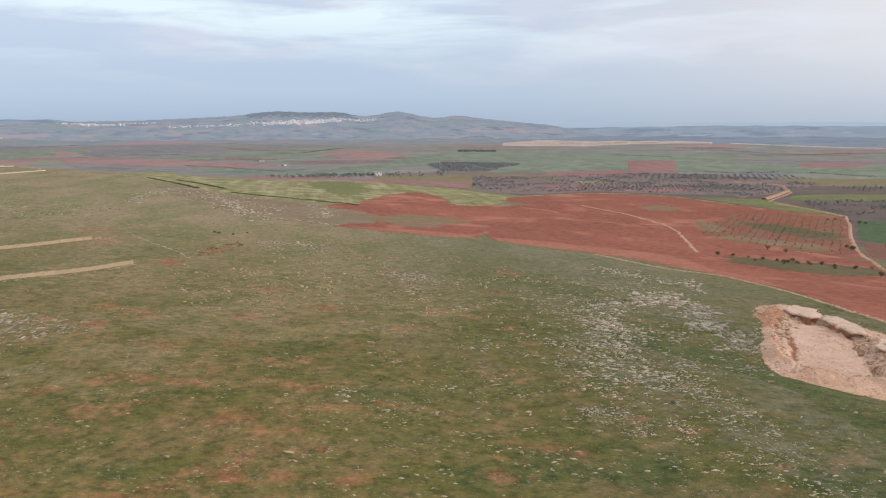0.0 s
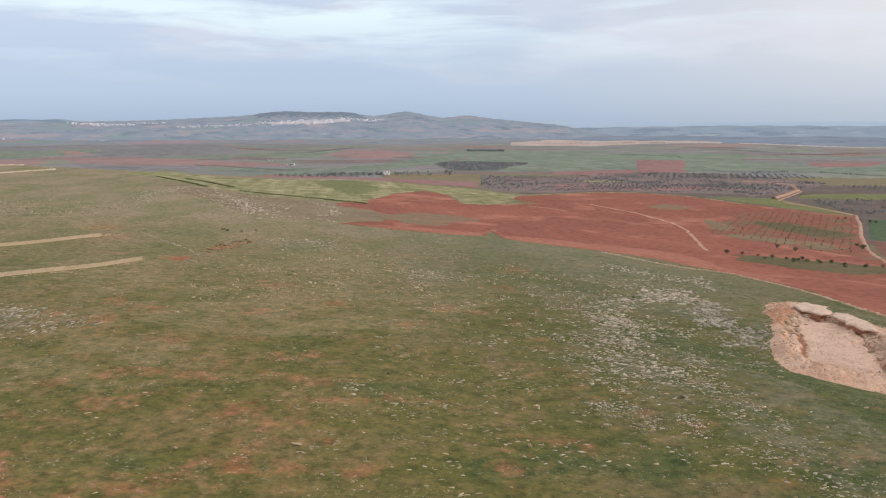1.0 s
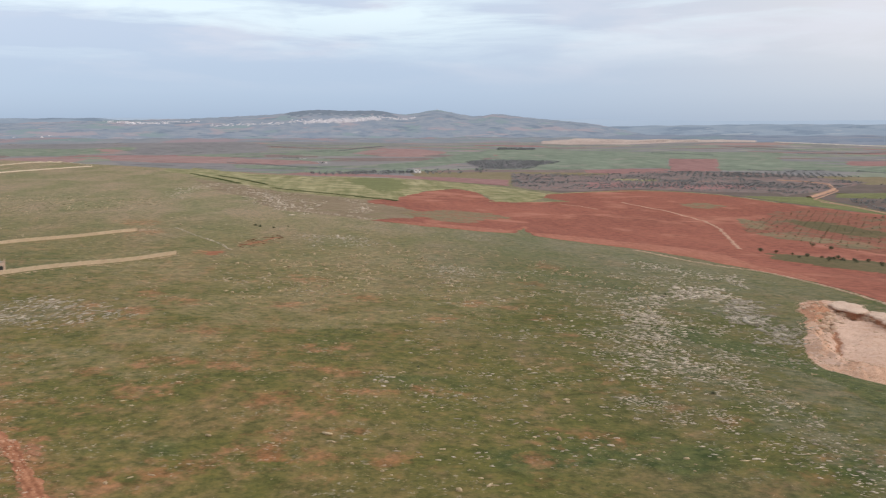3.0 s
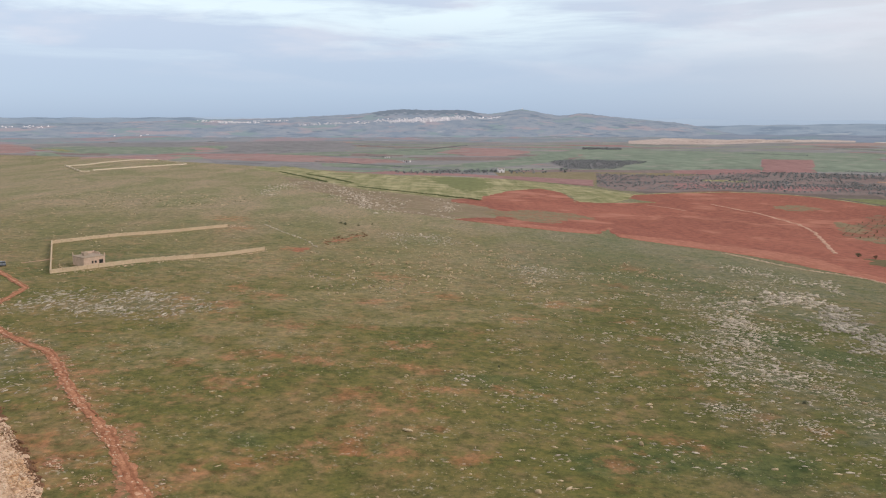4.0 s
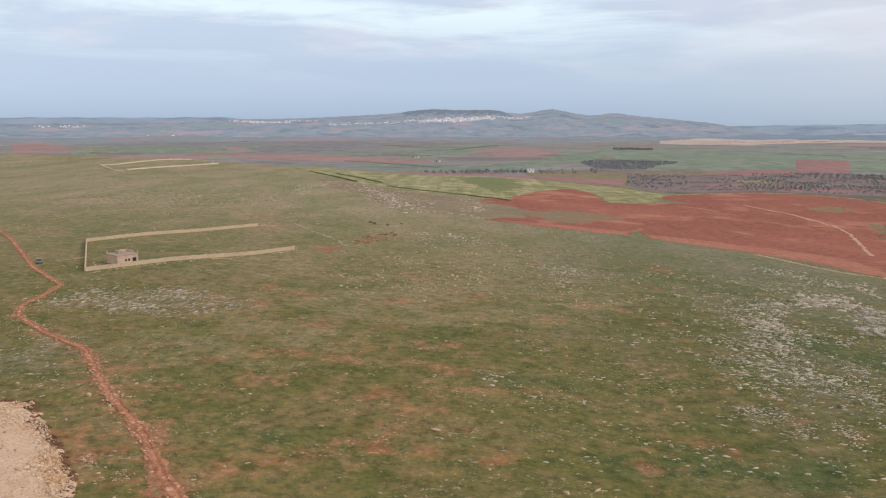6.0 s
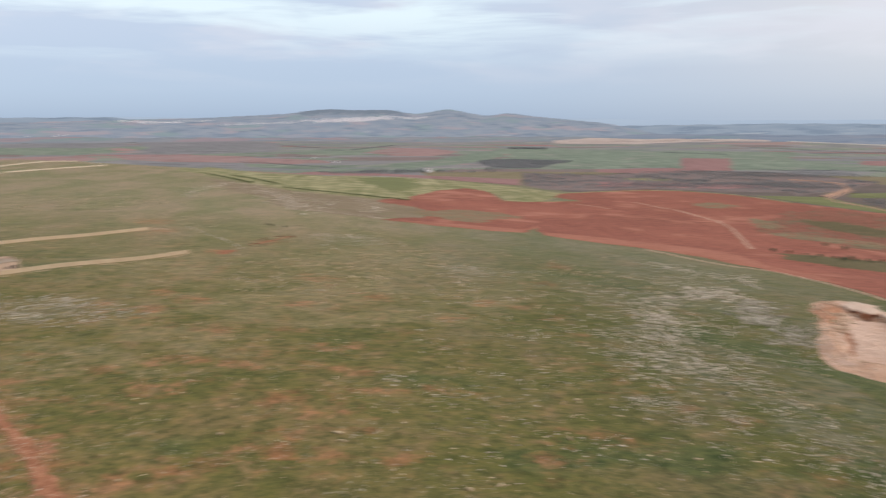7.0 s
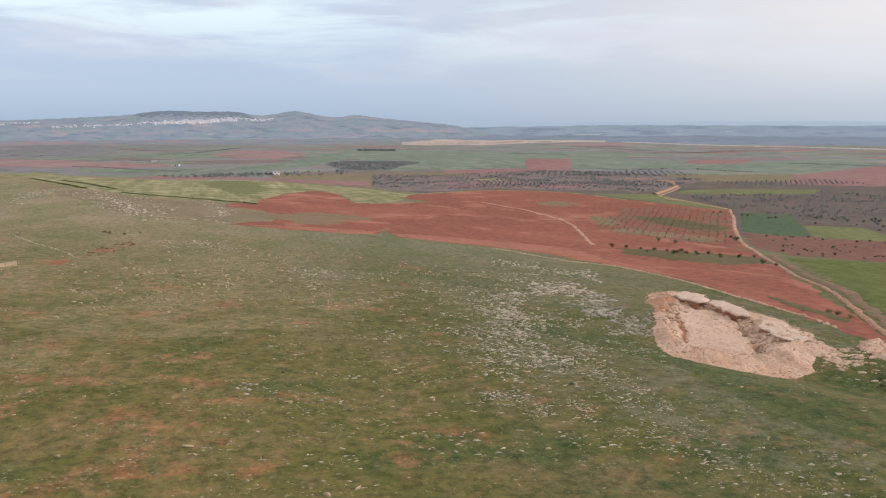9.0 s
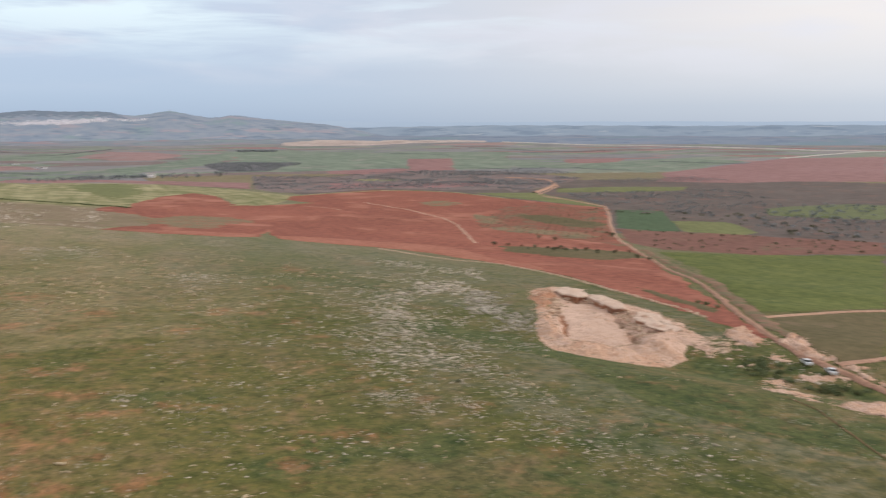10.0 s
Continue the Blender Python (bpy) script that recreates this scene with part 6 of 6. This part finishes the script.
tank = thing("water_tank", -118.6, 277.4, float(land(-117.2, 277.6)) - 0.15 + 3.42, 50)
bm = bmesh.new()
bmesh.ops.create_cone(bm, segments=20, radius1=0.42, radius2=0.42, depth=0.9, cap_ends=True, matrix=Matrix.Translation((0, 0, 0.62)))
bmesh.ops.bevel(bm, geom=[e for e in bm.edges if abs(e.verts[0].co.z - e.verts[1].co.z) < 0.01], offset=0.08, segments=2, affect="EDGES")
part("tank", bm, M_ROOF, tank)
for sx in (-0.25, 0.25):
    part("stand", box(0.1, 0.7, 0.17, sx, 0, 0), M_BARK, tank)
tagged(tank, "dull grey water tank on the flat roof", "water tank")
flat_house(90, 1262, 8, 9.5, 8, 6.4, "pale two-storey farmhouse far out on the plain", [(-2.4, 1.4, 3.9, 5.4, "window"), (0.2, 1.2, 0.1, 2.3, "door"), (2.4, 1.4, 3.9, 5.4, "window")], M_WHITE, False)
flat_house(-62, 1562, -12, 13, 8, 3.0, "pale low farm building beside a far grove", [(-3.5, 1.6, 1.2, 2.6, "window"), (0.5, 2.2, 0.1, 2.8, "door"), (4.0, 1.6, 1.2, 2.6, "window")], M_WHITE, False)
flat_house(-106, 1683, 20, 9, 7, 2.9, "small pale farm building among far fields", [(-2.0, 1.4, 1.2, 2.6, "window"), (1.5, 1.2, 0.1, 2.3, "door")], M_WHITE, False)


# ---- vehicles ----
def saloon(x, y, turn, paint, label, lift=0.0):
    """A small saloon car, nose towards its own +x."""
    car = thing("car", x, y, float(land(x, y)) + lift, turn)
    profile = [(-2.05, 0.35), (-2.1, 0.75), (-1.95, 0.95), (-1.2, 1.0), (1.0, 0.98), (1.95, 0.82), (2.1, 0.62), (2.08, 0.35)]
    bm = bmesh.new()
    sides = [[bm.verts.new((px_, sy * (0.84 if pz_ < 0.9 else 0.8), pz_)) for px_, pz_ in profile] for sy in (-1, 1)]
    bm.faces.new(sides[0]), bm.faces.new(list(reversed(sides[1])))
    for i in range(len(profile)):
        j = (i + 1) % len(profile)
        bm.faces.new((sides[0][j], sides[0][i], sides[1][i], sides[1][j]))
    bmesh.ops.recalc_face_normals(bm, faces=bm.faces)
    bmesh.ops.bevel(bm, geom=list(bm.edges), offset=0.05, segments=2, affect="EDGES")
    part("body", bm, paint, car)
    for name, lo, hi, mat_, z0, z1 in (("cabin", (-1.45, 1.0), (-0.95, 0.35), M_GLASS, 0.97, 1.36), ("roof", (-0.97, 0.37), (-0.9, 0.3), paint, 1.36, 1.43)):
        bm = bmesh.new()
        lower = [bm.verts.new((px_, py_, z0)) for px_, py_ in ((lo[0], -0.76), (lo[1], -0.76), (lo[1], 0.76), (lo[0], 0.76))]
        upper = [bm.verts.new((px_, py_, z1)) for px_, py_ in ((hi[0], -0.64), (hi[1], -0.64), (hi[1], 0.64), (hi[0], 0.64))]
        bm.faces.new(list(reversed(lower))), bm.faces.new(upper)
        for i in range(4):
            bm.faces.new((lower[i], lower[(i + 1) % 4], upper[(i + 1) % 4], upper[i]))
        part(name, bm, mat_, car, "dark glass cabin" if name == "cabin" else "")
    for wx in (-1.3, 1.3):
        for wy in (-0.78, 0.78):
            bm = bmesh.new()
            bmesh.ops.create_cone(bm, segments=18, radius1=0.31, radius2=0.31, depth=0.2, cap_ends=True, matrix=pose(wx, wy, 0.31, 90))
            wheel = part("wheel", bm, M_TYRE, car, "black tyre")
            bm = bmesh.new()
            bmesh.ops.create_cone(bm, segments=14, radius1=0.18, radius2=0.18, depth=0.22, cap_ends=True, matrix=pose(wx, wy, 0.31, 90))
            part("rim", bm, M_RIM, wheel)
    for wy in (-0.6, 0.6):
        part("headlight", box(0.05, 0.3, 0.13, 2.08, wy, 0.6, 0.01), M_RIM, car)
        part("tail_light", box(0.05, 0.28, 0.13, -2.09, wy, 0.68, 0.01), M_DIRT, car)
    return tagged(car, label, "car")


saloon(-143, 272, -62, M_CARPAINT, "blue-grey saloon car parked on turf near the wall")
saloon(159.5, 140.5, 60, M_CARWHITE, "pale bluish-white car parked beside the dirt road", 0.1)
saloon(159, 147.5, 65, M_CARWHITE, "white car parked by the spoil heap", 0.1)


# ---- trees and bushes ----
def tree_parts(name, seed, height, spread, leaves, leaf, label, category, trunk_share=0.2, leaf_mat=M_LEAF):
    """A tree at the origin: tapered trunk with limbs, and a ragged crown of small leaf sprays."""
    rnd = random.Random(seed)
    tree = thing(name, 0, 0, 0)
    bm = bmesh.new()

    def limb(a, b, ra, rb):
        d = (b - a)
        m = Matrix.Translation((a + b) / 2) @ d.to_track_quat("Z", "Y").to_matrix().to_4x4()
        bmesh.ops.create_cone(bm, segments=6, radius1=ra, radius2=rb, depth=d.length, cap_ends=True, matrix=m)

    top = Vector((rnd.uniform(-0.1, 0.1) * spread, rnd.uniform(-0.1, 0.1) * spread, height * trunk_share))
    limb(Vector((0, 0, -0.15)), top, height * 0.06, height * 0.042)
    lobes = []
    for k in range(6):
        a = k * 1.05 + rnd.uniform(-0.3, 0.3)
        r = spread * rnd.uniform(0.18, 0.34)
        c = Vector((math.cos(a) * r, math.sin(a) * r, height * rnd.uniform(0.36, 0.68)))
        limb(top, c, height * 0.028, height * 0.01)
        lobes.append((c, spread * rnd.uniform(0.17, 0.27)))
    lobes.append((Vector((0, 0, height * 0.7)), spread * 0.25))
    lobes.append((Vector((0, 0, height * 0.42)), spread * 0.3))
    part("trunk", bm, M_BARK, tree)
    verts, faces = [], []
    for i in range(leaves):
        c, r = lobes[rnd.randrange(len(lobes))]
        d = Vector((rnd.gauss(0, 1), rnd.gauss(0, 1), rnd.gauss(0, 0.8))).normalized() * r * rnd.uniform(0.55, 1.12)
        p = c + d
        u = Vector((rnd.gauss(0, 1), rnd.gauss(0, 1), rnd.gauss(0, 1))).normalized() * leaf * rnd.uniform(0.6, 1.3)
        v = u.orthogonal().normalized() * leaf * rnd.uniform(0.4, 0.9)
        k = len(verts)
        verts += [p - u - v * 0.4, p + u * 0.2 - v, p + u, p - u * 0.1 + v]
        faces.append((k, k + 1, k + 2, k + 3))
    crown = mesh_object("crown", verts, faces, leaf_mat)
    crown.parent = tree
    return tagged(tree, label, category)


BIG_TREE = tree_parts("olive_tree", 3, 3.5, 3.8, 460, 0.2, "dark green olive tree beside red earth", "tree", 0.1)
SMALL_TREE = tree_parts("orchard_tree", 7, 1.7, 1.9, 190, 0.15, "young dark olive tree in an orchard row", "tree", 0.1)
BUSH = tree_parts("bush", 12, 1.5, 2.2, 170, 0.18, "low dark green bush", "bush", 0.15)
LOW_BUSH = tree_parts("bush", 15, 0.8, 3.4, 300, 0.17, "low spreading green bush", "bush", 0.12, M_LEAF_GREEN)
rnd = random.Random(4)


def plant(proto, x, y, size, group="", label="", lift=0.0):
    m = pose(x, y, float(land(x, y)) + lift, 0, 0, rnd.uniform(0, 360))
    ob = copy_thing(proto, m)
    ob.scale = (size, size, size * rnd.uniform(0.85, 1.15))
    return tagged(ob, label, group=group)


for x, y, s in ((326, 473, 1.5), (331, 486, 1.0), (267, 468, 1.15), (271, 455, 1.0), (218, 434, 1.05), (225, 430, 0.9), (237, 420, 1.0), (240, 404, 1.05),
                (267, 364, 1.0), (269, 356, 0.8), (246, 410, 0.8), (252, 416, 0.9), (258, 411, 0.8), (262, 405, 0.9), (232, 426, 0.6), (276, 396, 0.8), (282, 392, 0.7)):
    plant(BIG_TREE, x, y, s * 0.78, "olive trees below the orchard", lift=0.22)
for x, y, s in ((244, 418, 1.2), (250, 408, 1.4), (255, 404, 1.1), (266, 400, 1.3), (272, 392, 1.2), (230, 415, 1.0), (260, 390, 1.0)):
    plant(BUSH, x, y, s, "bushes on the grass strip", lift=0.25)
for x, y, s in ((68, 151, 0.55), (-50, 439, 1.0), (-43, 438, 0.7), (-53, 446, 0.9), (-37, 452, 0.6), (99, 262, 0.6), (102, 268, 0.5), (90, 215, 0.5), (12, 168, 0.3)):
    plant(BUSH, x, y, s, label="low dark bush on the stony turf")
for x, y, s in ((150, 156, 0.9), (149, 152, 1.1), (149, 150, 0.8), (153, 150, 0.9), (154, 147, 0.8), (146, 148, 1.0), (147, 145, 0.7), (148, 142, 1.1), (148, 136, 0.9), (149, 133, 1.2), (150, 130, 0.8), (155, 132, 0.9), (155, 129, 1.0), (152, 155, 0.7), (152, 134, 0.9), (158, 129, 0.7), (147, 155, 0.8), (145, 152, 0.6), (151, 153, 0.9), (147, 151, 1.0), (144, 149, 0.8), (150, 147, 0.9), (151, 132, 1.0), (154, 134, 0.8)):
    plant(LOW_BUSH, x, y, s * 0.9, "bushes among the spoil heaps", "low green bush growing among pale spoil heaps")
for x, y, s in ((197, 232, 0.8), (197, 228, 0.9), (197, 222, 0.8)):
    plant(LOW_BUSH, x, y, s, label="low dark bush on a strip of grass", lift=0.2)
# the orchard: rows running down the slope
ORCHARD = [(350, 664), (389, 684), (424, 632), (372, 550), (327, 482), (296, 440), (277, 478), (268, 534), (264, 548), (298, 613)]
d1, d2 = Vector((0.55, 0.835)), Vector((0.835, -0.55))
for i in range(-40, 40):
    for j in range(-50, 50):
        p = Vector((330, 560)) + d1 * i * 9.0 + d2 * j * 5.4
        if inside(ORCHARD, p.x, p.y) and rnd.random() < 0.8:
            plant(SMALL_TREE, p.x + rnd.uniform(-1.0, 1.0), p.y + rnd.uniform(-1.0, 1.0), rnd.uniform(0.3, 0.65), "orchard trees in rows", lift=0.25)
# bushes on the fallow and scrub land east of the road
for outline, count, low, high, lift in (([(364, 512), (396, 484), (427, 446), (478, 390), (440, 358), (360, 380), (318, 405), (324, 446)], 80, 0.4, 1.1, 0.18),
                                        ([(400, 640), (469, 599), (539, 526), (590, 480), (484, 392), (445, 440), (462, 506), (440, 543)], 60, 0.6, 1.6, 0.3)):
    for x, y in scatter(outline, count, np.random.default_rng(count)):
        plant(BUSH, float(x), float(y), rnd.uniform(low, high), "bushes on fallow land", lift=lift)
for proto in (BIG_TREE, SMALL_TREE, BUSH, LOW_BUSH):
    for ob in (*proto.children_recursive, proto):
        bpy.data.objects.remove(ob)


def woodland(name, xy, low, high, label, lift, material=M_LEAF_FAR):
    """Far trees and scrub in one mesh: each a loose ball of leaf sprays."""
    rg = np.random.default_rng(len(xy) + 3)
    k, q = len(xy), 16
    size = rg.uniform(low, high, (k, 1, 1))
    d = rg.normal(0, 1, (k, q, 3))
    d = d / np.linalg.norm(d, axis=2, keepdims=True) * rg.uniform(0.25, 0.55, (k, q, 1)) * size * np.array([1.0, 1.0, 0.62])
    base = np.column_stack([xy, land(xy[:, 0], xy[:, 1]) + lift])[:, None, :] + np.array([0, 0, 0.42]) * size
    c = base + d
    u = rg.normal(0, 0.17, (k, q, 3)) * size
    v = rg.normal(0, 0.17, (k, q, 3)) * size
    verts = np.stack([c - u, c - v * 0.8, c + u, c + v], 2).reshape(-1, 3)
    ob = mesh_object(name, verts, np.arange(len(verts)).reshape(-1, 4), material)
    return tagged(ob, label, "trees", kind="stuff")


rg = np.random.default_rng(21)
DARK_GROVE = [(196, 1535), (228, 1586), (289, 1571), (366, 1500), (342, 1438), (306, 1397), (278, 1319), (224, 1310), (198, 1339)]
BELT = [(226, 1224), (332, 1195), (479, 1266), (583, 1252), (632, 1205), (661, 1035), (560, 939), (439, 832), (465, 883), (380, 890), (315, 928), (236, 892), (194, 892), (179, 972)]
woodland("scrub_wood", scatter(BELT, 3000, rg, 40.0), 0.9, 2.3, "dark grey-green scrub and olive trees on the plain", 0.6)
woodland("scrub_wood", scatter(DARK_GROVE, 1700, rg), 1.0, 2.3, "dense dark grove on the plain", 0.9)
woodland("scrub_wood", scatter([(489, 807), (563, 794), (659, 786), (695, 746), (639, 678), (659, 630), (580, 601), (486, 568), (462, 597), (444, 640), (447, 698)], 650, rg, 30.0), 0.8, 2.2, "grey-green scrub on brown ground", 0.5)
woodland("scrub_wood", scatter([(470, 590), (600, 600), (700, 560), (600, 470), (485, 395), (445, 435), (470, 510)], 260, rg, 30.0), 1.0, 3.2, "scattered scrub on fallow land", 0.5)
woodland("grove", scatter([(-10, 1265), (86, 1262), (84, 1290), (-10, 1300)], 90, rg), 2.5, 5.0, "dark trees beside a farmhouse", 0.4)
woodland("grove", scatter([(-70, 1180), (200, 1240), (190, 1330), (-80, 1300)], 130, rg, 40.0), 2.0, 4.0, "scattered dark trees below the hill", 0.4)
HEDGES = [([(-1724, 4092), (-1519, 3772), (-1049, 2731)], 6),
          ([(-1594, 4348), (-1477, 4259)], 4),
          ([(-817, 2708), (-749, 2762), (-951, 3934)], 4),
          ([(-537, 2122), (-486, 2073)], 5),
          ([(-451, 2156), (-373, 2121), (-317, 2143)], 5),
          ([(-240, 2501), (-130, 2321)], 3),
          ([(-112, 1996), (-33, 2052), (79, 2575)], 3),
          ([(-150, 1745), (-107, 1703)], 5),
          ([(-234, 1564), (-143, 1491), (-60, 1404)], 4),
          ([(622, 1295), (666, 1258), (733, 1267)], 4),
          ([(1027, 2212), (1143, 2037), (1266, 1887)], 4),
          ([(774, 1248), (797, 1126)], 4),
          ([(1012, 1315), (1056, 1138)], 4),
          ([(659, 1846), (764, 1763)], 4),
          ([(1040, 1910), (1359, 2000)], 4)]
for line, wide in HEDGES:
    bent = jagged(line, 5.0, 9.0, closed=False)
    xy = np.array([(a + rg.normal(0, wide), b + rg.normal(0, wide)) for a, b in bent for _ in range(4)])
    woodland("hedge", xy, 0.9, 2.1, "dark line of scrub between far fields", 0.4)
# scrub added to draw the dark furrow shadows of the flowering field
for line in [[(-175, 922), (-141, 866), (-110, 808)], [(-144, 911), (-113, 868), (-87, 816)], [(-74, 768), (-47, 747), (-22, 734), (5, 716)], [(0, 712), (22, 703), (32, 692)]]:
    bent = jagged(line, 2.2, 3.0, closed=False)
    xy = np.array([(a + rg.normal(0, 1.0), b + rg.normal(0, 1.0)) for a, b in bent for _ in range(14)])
    woodland("bank_scrub", xy, 0.5, 1.2, "dark scrub drawing furrow shadows along the flowering field", 0.1, M_LEAF_GREEN)
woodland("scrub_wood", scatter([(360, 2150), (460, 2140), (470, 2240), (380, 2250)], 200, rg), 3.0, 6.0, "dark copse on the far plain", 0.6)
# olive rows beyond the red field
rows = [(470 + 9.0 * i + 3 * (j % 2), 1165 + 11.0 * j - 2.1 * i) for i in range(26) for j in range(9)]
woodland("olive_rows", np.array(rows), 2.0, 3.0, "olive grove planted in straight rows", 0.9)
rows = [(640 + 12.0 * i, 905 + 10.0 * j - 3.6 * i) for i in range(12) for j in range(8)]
woodland("olive_rows", np.array(rows), 2.0, 3.0, "rows of olive trees on hazy red earth", 0.9)
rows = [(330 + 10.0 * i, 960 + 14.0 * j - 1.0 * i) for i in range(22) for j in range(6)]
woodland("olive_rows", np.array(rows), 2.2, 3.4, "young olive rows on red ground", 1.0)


# ---- the far quarry face ----
line = jagged([(620, 2800), (700, 2740), (820, 2760), (930, 2720), (1060, 2740), (1200, 2690), (1290, 2640)], 18, 34, closed=False)
# for each rank of the worked slope: metres back from the foot, share of the height
RANKS = ((-130, 0.0), (-40, 0.08), (0, 0.28), (14, 0.55), (22, 0.62), (38, 1.0), (60, 1.04), (120, 0.98), (190, 0.9), (240, -0.4))
face_v, face_f = [], []
for i, (x, y) in enumerate(line):
    back = Vector((x, y)).normalized()
    taper = min(1.0, (i + 1) / 7.0, (len(line) - 1 - i) / 22.0)
    h = (10.5 + 4.0 * noise.noise(Vector((i * 0.09, 0, 0)))) * (0.12 + 0.88 * taper)
    for k, (out, up) in enumerate(RANKS):
        shove = 16 * noise.noise(Vector((i * 0.21, 3.0 + k * 0.5, 0))) if 0 < k < 7 else 0.0
        lift = 2.2 * noise.noise(Vector((i * 0.33, k * 0.8, 5.0))) if 1 < k < 9 else 0.0
        face_v.append((x + back.x * (out + shove), y + back.y * (out + shove), float(land(x, y)) - 0.4 + (h * up + lift) * (1 if up > 0 else 3)))
cols = len(RANKS)
for i in range(len(line) - 1):
    for j in range(cols - 1):
        face_f.append((i * cols + j, (i + 1) * cols + j, (i + 1) * cols + j + 1, i * cols + j + 1))
face = mesh_object("quarry_face", face_v, face_f, M_CLIFF, True)
tagged(face, "long pale pinkish quarry face across the far plain", "quarry", kind="structure")
ribbon("far_road", [(1330, 2600), (1480, 2420), (1600, 2250), (1660, 2040), (1720, 1880), (1790, 1700), (1900, 1560)], 13, M_FAR_ROAD, "pale road along the edge of the far plain", 2.5, "road", 6, 30)

# ---- the town on the far hills ----
def hill_height(az, r):
    rise = math.sin(math.pi / 2 * min(1, max(0, (r - 3300) / 1050))) ** 1.4
    return -45 + (float(town_hills(np.array(az))) + 45) * rise


def town(name, places, label):
    verts, faces = [], []
    for az, r, w, h in places:
        a = math.radians(az)
        x, y, z = r * math.sin(a), r * math.cos(a), hill_height(az, r)
        k = len(verts)
        turn = rnd.uniform(0, 1.57)
        c, s = math.cos(turn) * w / 2, math.sin(turn) * w / 2
        ring = [(x + c, y + s), (x - s, y + c), (x - c, y - s), (x + s, y - c)]
        verts += [(p, q, z - 3) for p, q in ring] + [(p, q, z + h) for p, q in ring]
        faces += [(k, k + 1, k + 5, k + 4), (k + 1, k + 2, k + 6, k + 5), (k + 2, k + 3, k + 7, k + 6), (k + 3, k, k + 4, k + 7), (k + 4, k + 5, k + 6, k + 7)]
    return tagged(mesh_object(name, verts, faces, M_WHITE), label, "town", kind="stuff")


def street(a0, r0, a1, r1, count, spread, wide, high):
    """Houses strewn along a line over the hills: directions in degrees, distances in metres."""
    out = []
    for _ in range(count):
        u = rnd.random()
        out.append((a0 + (a1 - a0) * u + rnd.gauss(0, 0.12), r0 + (r1 - r0) * u + rnd.gauss(0, spread), rnd.uniform(*wide), rnd.uniform(*high)))
    return out


town("town_houses", street(-3.4, 3790, 0.6, 3840, 230, 16, (7, 13), (2.5, 4.5)) + street(-1.8, 3850, 1.6, 3880, 170, 20, (6, 11), (2, 4)) + street(0.0, 3900, 3.9, 3990, 90, 14, (6, 10), (2, 3.5)), "pale houses of a town spread over a far hillside")
town("town_houses", street(-9.6, 3850, -3.4, 3830, 90, 16, (6, 10), (2, 4)), "pale houses scattered along a far hill")
town("town_houses", street(-15.8, 4140, -13.4, 4020, 34, 14, (6, 11), (2, 4)) + street(-14.6, 4010, -12.0, 3990, 50, 14, (7, 12), (2, 4)) + street(-12.4, 4060, -10.0, 4030, 26, 8, (6, 10), (2, 3)), "pale houses of a far village")
town("town_houses", street(-27.5, 4020, -24.5, 3960, 22, 30, (7, 12), (2, 4)) + street(-22.0, 3600, -17.0, 3500, 9, 60, (7, 10), (2, 4)), "few pale houses on the far plain")
town("white_hall", [(-0.75, 3800, 24, 8)], "large pale building at the foot of the far town")
town("tower", [(5.45, 4330, 5, 6)], "pale tower on a far hilltop")
